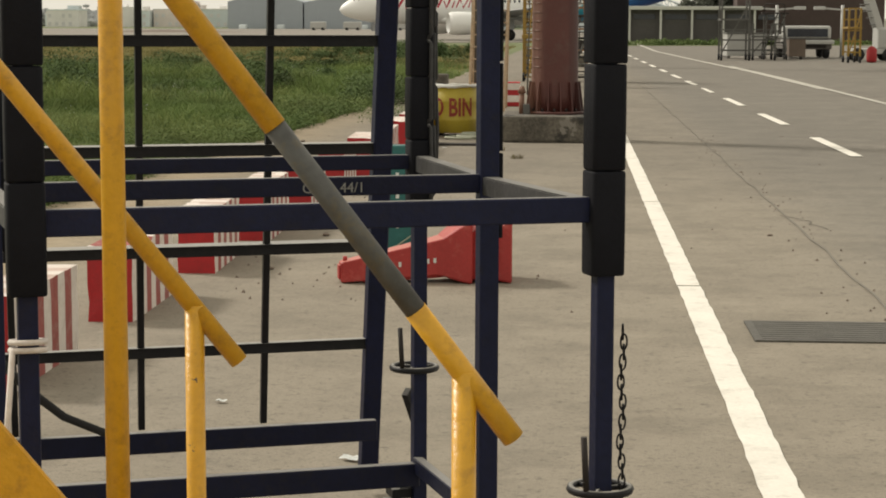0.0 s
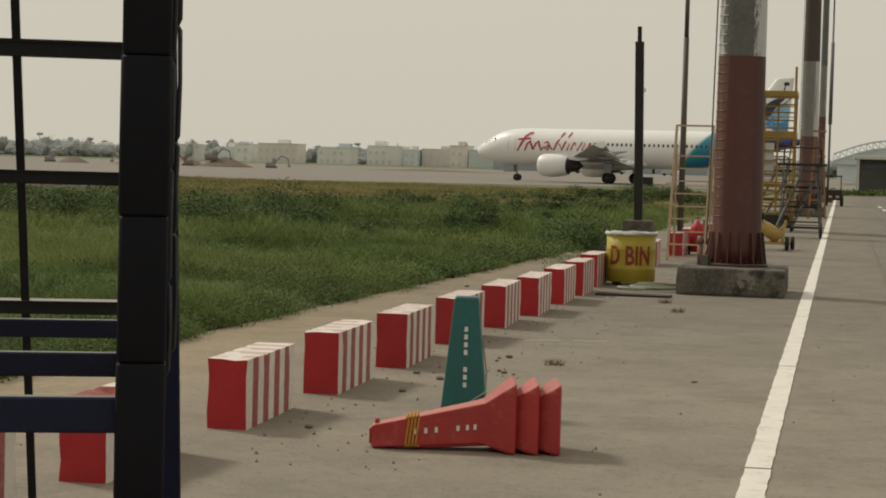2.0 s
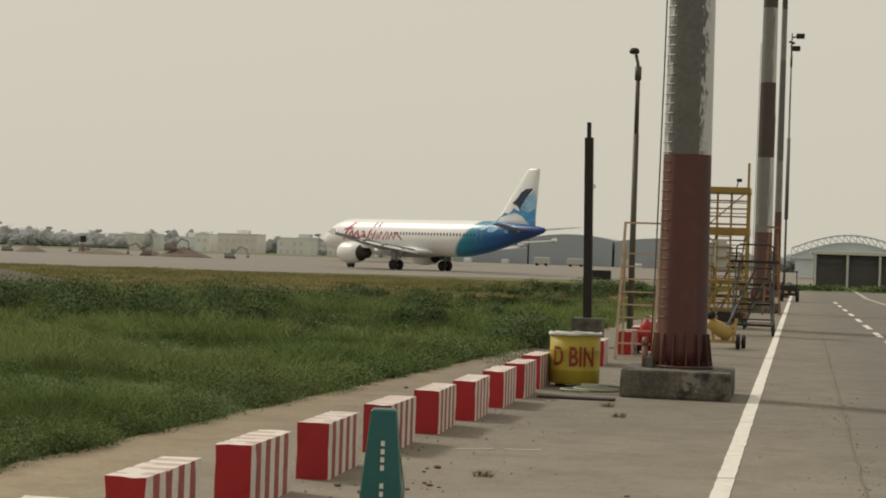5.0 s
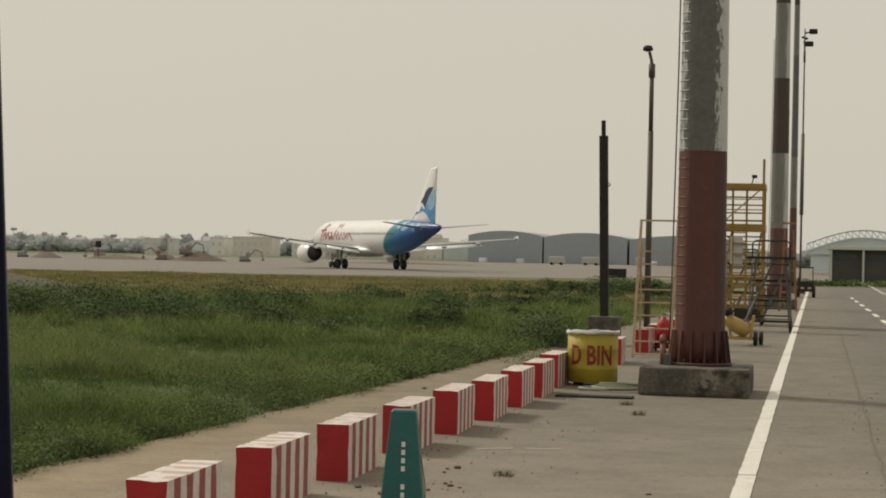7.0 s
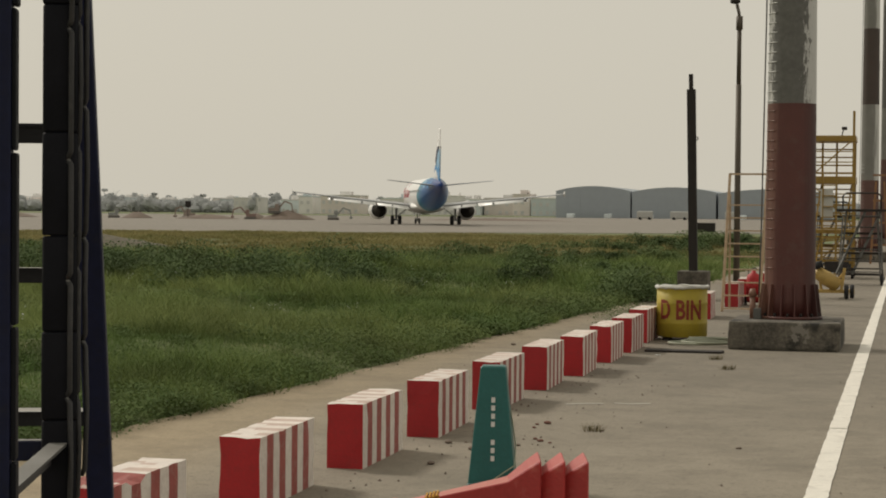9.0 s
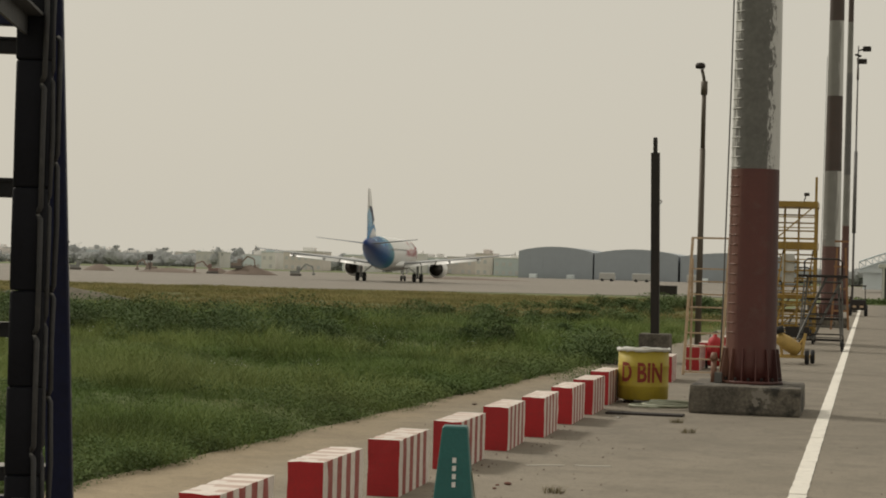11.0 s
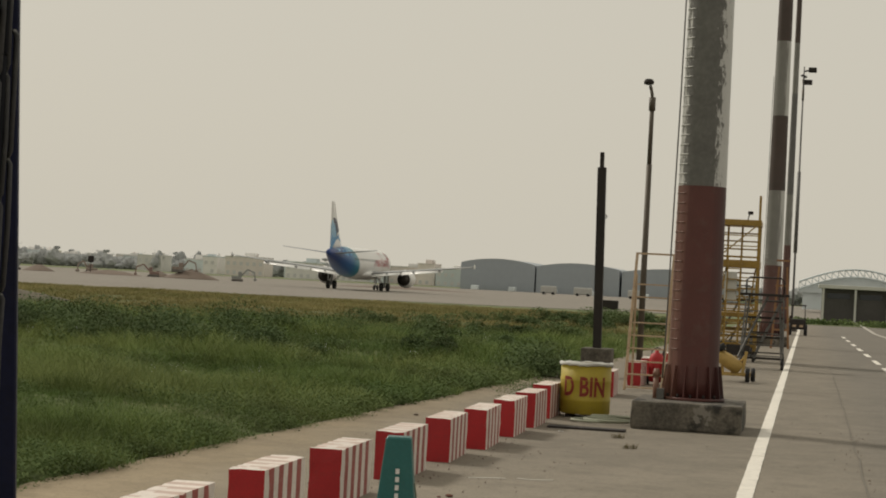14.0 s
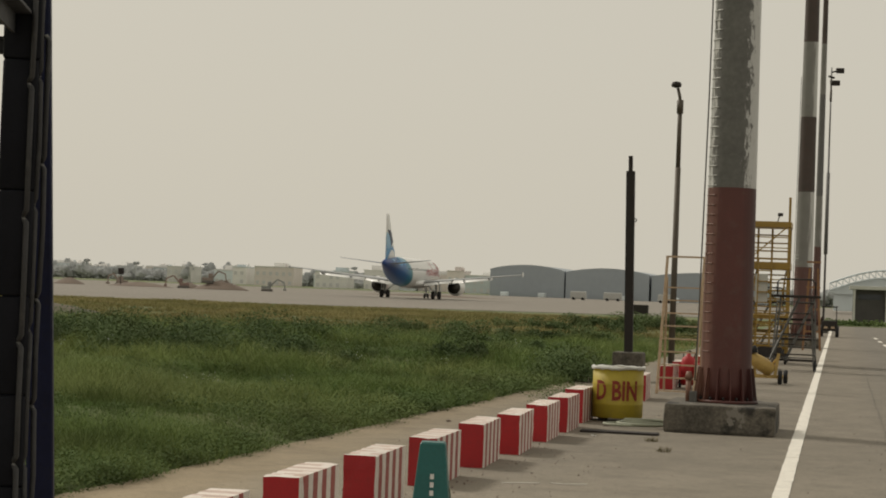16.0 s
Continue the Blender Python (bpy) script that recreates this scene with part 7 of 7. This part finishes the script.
M["dry_clump"] = grass_mat("withered_weed", (0.10, 0.085, 0.04), (0.19, 0.15, 0.075), (0.12, 0.11, 0.05))
build_dry_clump(-1.74, 13.94, 1)
build_dry_clump(-1.55, 21.1, 2)
build_dry_clump(-1.3, 19.8, 3)


def build_grass():
    r = random.Random(41)
    bands = (("near_grass", 9, 32, 135, 10, 0.135, 0.0055, "grass", "lush green grass beside the sandy verge"),
             ("middle_grass", 32, 66, 34, 8, 0.20, 0.014, "grass", "thick green grass of the field"),
             ("dry_grass", 58, 152, 6.5, 8, 0.20, 0.035, "dry_grass", "dry olive brown grass towards the taxiway"))
    for name, y0, y1, dens, n, h, w, m, label in bands:
        verts, faces = [], []
        y = y0
        while y < y1:
            x0, x1 = -0.51 * y - 1.0, grass_edge(y) + 0.02
            for _ in range(int((x1 - x0) * dens)):
                px, py = r.uniform(x0, x1), y + r.uniform(0, 1)
                x1 = grass_edge(py) + 0.02
                if px > x1:
                    continue
                if py > 144.3 + (px + 61.5) * 0.764 - 1.0:
                    continue
                g = noise.noise((px * 0.35, py * 0.35, 5)) * 0.5 + noise.noise((px * 1.1, py * 1.1, 9)) * 0.4
                edge_fade = min(1.0, 0.5 + (x1 - px) / 0.8)
                if m == "grass" and r.random() > 0.9 + g:
                    continue
                tuft(verts, faces, px, py, field_height(px, py) - 0.03, n, h * (1 + 1.3 * g) * edge_fade * r.uniform(0.7, 1.2), w, r, 0.10 if y < 32 else 0.22)
            y += 1
        tagged(raw_mesh(name, verts, faces, M[m]), label, "grass", kind="stuff")
    # taller soft clumps that break up the field
    verts, faces = [], []
    for _ in range(3000):
        y = 11 + 44 * r.random() ** 1.3
        x = r.uniform(-0.5 * y - 1, grass_edge(y) - 0.2)
        g = noise.noise((x * 0.3, y * 0.3, 12)) + 0.5 * noise.noise((x, y, 4))
        if g < 0.02:
            continue
        near = min(1.0, 0.45 + (grass_edge(y) - x) / 2.0)
        tuft(verts, faces, x, y, field_height(x, y) - 0.02, 50, (0.26 + 0.42 * g) * near, 0.006 if y < 26 else 0.011, r, 0.16 + 0.10 * near)
    tagged(raw_mesh("tall_grass", verts, faces, M["tall_grass"]), "taller pale green grass clumps in the field", "grass", kind="stuff")
    # broad-leaved plants in low mats between the grass, thick along the paving
    verts, faces = [], []
    for k in range(3400):
        y = 10 + 30 * r.random() ** 1.25
        x = grass_edge(y) - (0.12 + r.expovariate(2.2) if k % 3 == 0 else r.uniform(0.2, 0.5 * y - 2.5))
        g = noise.noise((x * 0.55, y * 0.45, 21)) + 0.5 * noise.noise((x * 1.7, y * 1.5, 3))
        if x < -0.5 * y - 1 or (k % 3 and g < 0.02):
            continue
        s = r.uniform(0.10, 0.20) * (1.0 + 0.7 * max(0.0, g))
        leaf_cloud(verts, faces, (x, y, field_height(x, y) + s * 0.45), s * r.uniform(1.0, 1.6), s * 1.2, s * r.uniform(0.55, 0.9), 75, 0.016 if y < 22 else 0.024, r, 0.5)
    tagged(raw_mesh("leafy_weeds", verts, faces, M["leafy_weed"]), "low mats of broad-leaved weeds along the paving", "weeds", kind="stuff")
    # weeds before the shed
    verts, faces = [], []
    for _ in range(150):
        x = r.uniform(-2, 22)
        y = 126 + 0.45 * x + r.uniform(-1.5, 3)
        s = r.uniform(0.15, 0.5)
        leaf_cloud(verts, faces, (x, y, s * 0.35), s * 1.5, s, s * 0.6, 60, 0.10, r)
    tagged(raw_mesh("verge_weeds", verts, faces, M["weed"]), "low weeds growing before the shed", "weeds", kind="stuff")
    # weeds: loose soft clumps, thickest between 34 and 46 metres
    verts, faces = [], []
    spots = [(r.uniform(-0.5 * y - 2, -4.6), y) for y in [33 + 32 * r.random() ** 1.2 for _ in range(850)]] + [(r.uniform(-0.5 * y, -5.2), y) for y in [r.uniform(14, 33) for _ in range(120)]] + [(-3.35, 27.3), (-3.5, 27.8), (-3.2, 27.6), (-3.6, 27.2), (-4.05, 33.2), (-4.2, 33.8), (-4.4, 33.4), (-3.9, 34.1), (-3.55, 28.6), (-3.7, 29.3), (-3.9, 29.0)]
    for x, y in spots:
        if y > 33 and noise.noise((x * 0.16, y * 0.16, 1.5)) < -0.02:
            continue
        s = 0.34 if x > -4.45 else r.uniform(0.2, 0.44) if y > 33 else r.uniform(0.12, 0.26)
        leaf_cloud(verts, faces, (x, y, field_height(x, y) + s * 0.35), s * r.uniform(0.9, 1.7), s, s * r.uniform(0.45, 0.75), 340, 0.021 if y > 33 else 0.016, r, 0.6)
    tagged(raw_mesh("weeds", verts, faces, M["weed"]), "dark bushy weeds scattered over the field", "weeds", kind="stuff")
    # larger dark bushes in loose rows
    verts, faces = [], []
    for cx, cy, wide, tall, n in ((-15.2, 36.3, 2.2, 0.8, 8), (-13.2, 36.5, 2.6, 0.85, 9), (-12.6, 38.9, 1.8, 0.8, 7), (-10.9, 42.5, 1.6, 0.8, 6), (-9.3, 35.0, 1.2, 0.6, 4), (-7.4, 38.0, 1.0, 0.6, 4), (-13.8, 65.4, 3.0, 0.65, 7), (-11.0, 63.1, 1.8, 0.6, 5), (-17.5, 41, 2.6, 0.75, 7), (-20, 44, 3.0, 0.75, 8),
                                  (-11.5, 83.4, 4.0, 0.6, 9), (-10.0, 92, 3.5, 0.8, 10), (-8.5, 101, 3.5, 0.9, 10), (-7.0, 88, 2.5, 0.8, 8), (-6.2, 70, 1.6, 0.7, 6), (-10.7, 35.6, 1.0, 0.5, 4), (-14.4, 34.6, 2.4, 0.7, 8), (-17.5, 37.5, 2.0, 0.8, 8), (-16.0, 39.5, 2.4, 0.8, 8), (-4.25, 34.5, 0.35, 0.75, 5), (-8.2, 48, 1.8, 0.5, 6), (-7.6, 56, 1.8, 0.6, 6)):
        for _ in range(int(n * 1.4)):
            s = tall * r.uniform(0.45, 1.0)
            x, y = cx + r.uniform(-wide, wide) * 0.8, cy + r.uniform(-1.2, 1.2)
            leaf_cloud(verts, faces, (x, y, field_height(x, y) + s * 0.42), s * 0.85, s * 0.8, s * 0.66, 700, 0.019 + 0.00035 * cy, r, 0.6)
    tagged(raw_mesh("bushes", verts, faces, M["bush"]), "dark green bushes in loose rows across the field", "bushes", kind="stuff")
    verts, faces = [], []
    for _ in range(60):
        x, y = r.uniform(-24, -6), r.uniform(17, 44)
        if x < -0.5 * y:
            continue
        leaf_cloud(verts, faces, (x, y, field_height(x, y) + 0.3), 0.1, 0.1, 0.08, 7, 0.012, r)
    tagged(raw_mesh("white_flowers", verts, faces, M["lettering_white"]), "small white wild flowers in the grass", "flowers", kind="stuff")


build_grass()


# ---- motion of the airliner ----
TAXI = [
    (0, -8.39, 208.49, 107.01),
    (0.5, -12.46, 208.81, 94.09),
    (1, -16.24, 208.65, 84.03),
    (1.5, -19.74, 208.02, 77.65),
    (2, -23.08, 207.38, 73.93),
    (2.5, -26.43, 207.55, 71.23),
    (3, -29.89, 209.16, 68.62),
    (3.5, -33.36, 211.76, 65.86),
    (4.25, -38.19, 214.91, 60.45),
    (5, -42.76, 217.27, 53.05),
    (6, -47.85, 220.48, 44.22),
    (6.5, -49.98, 221.87, 39.85),
    (7, -51.94, 223.50, 35.58),
    (7.5, -53.83, 225.66, 31.43),
    (8, -55.71, 228.64, 27.30),
    (8.5, -57.62, 232.61, 23.18),
    (9, -59.42, 237.08, 19.23),
    (9.5, -60.70, 240.58, 15.77),
    (10.25, -61.81, 244.41, 11.08),
    (11, -61.65, 246.36, 5.37),
    (12, -61.86, 250.33, 1.85),
    (12.5, -62.02, 252.69, 1.51),
    (13, -62.08, 255.28, 1.43),
    (13.5, -61.88, 258.22, 1.30),
    (14, -61.55, 261.25, 1.32),
    (14.5, -61.35, 264.10, 1.36),
    (15, -61.22, 266.89, 1.33),
    (15.5, -61.09, 269.67, 1.33),
    (16, -60.80, 272.51, 1.61),
]


def motions():
    walk(airliner, [(t, pose(x, y, -0.46, 0, 0, turn)) for t, x, y, turn in TAXI])
    gone, rolled = 0.0, [(0.0, 0.0)]
    for a, b in zip(TAXI, TAXI[1:]):
        gone += math.hypot(b[1] - a[1], b[2] - a[2])
        rolled.append((b[0], gone))
    times = [k / 15 for k in range(241)]
    along = np.interp(times, [a for a, _ in rolled], [b for _, b in rolled])
    for wheel, x, y, r in WHEELS:
        walk(wheel, [(t, pose(x, y, r, -math.degrees(d / r), 0, 0)) for t, d in zip(times, along)])


motions()
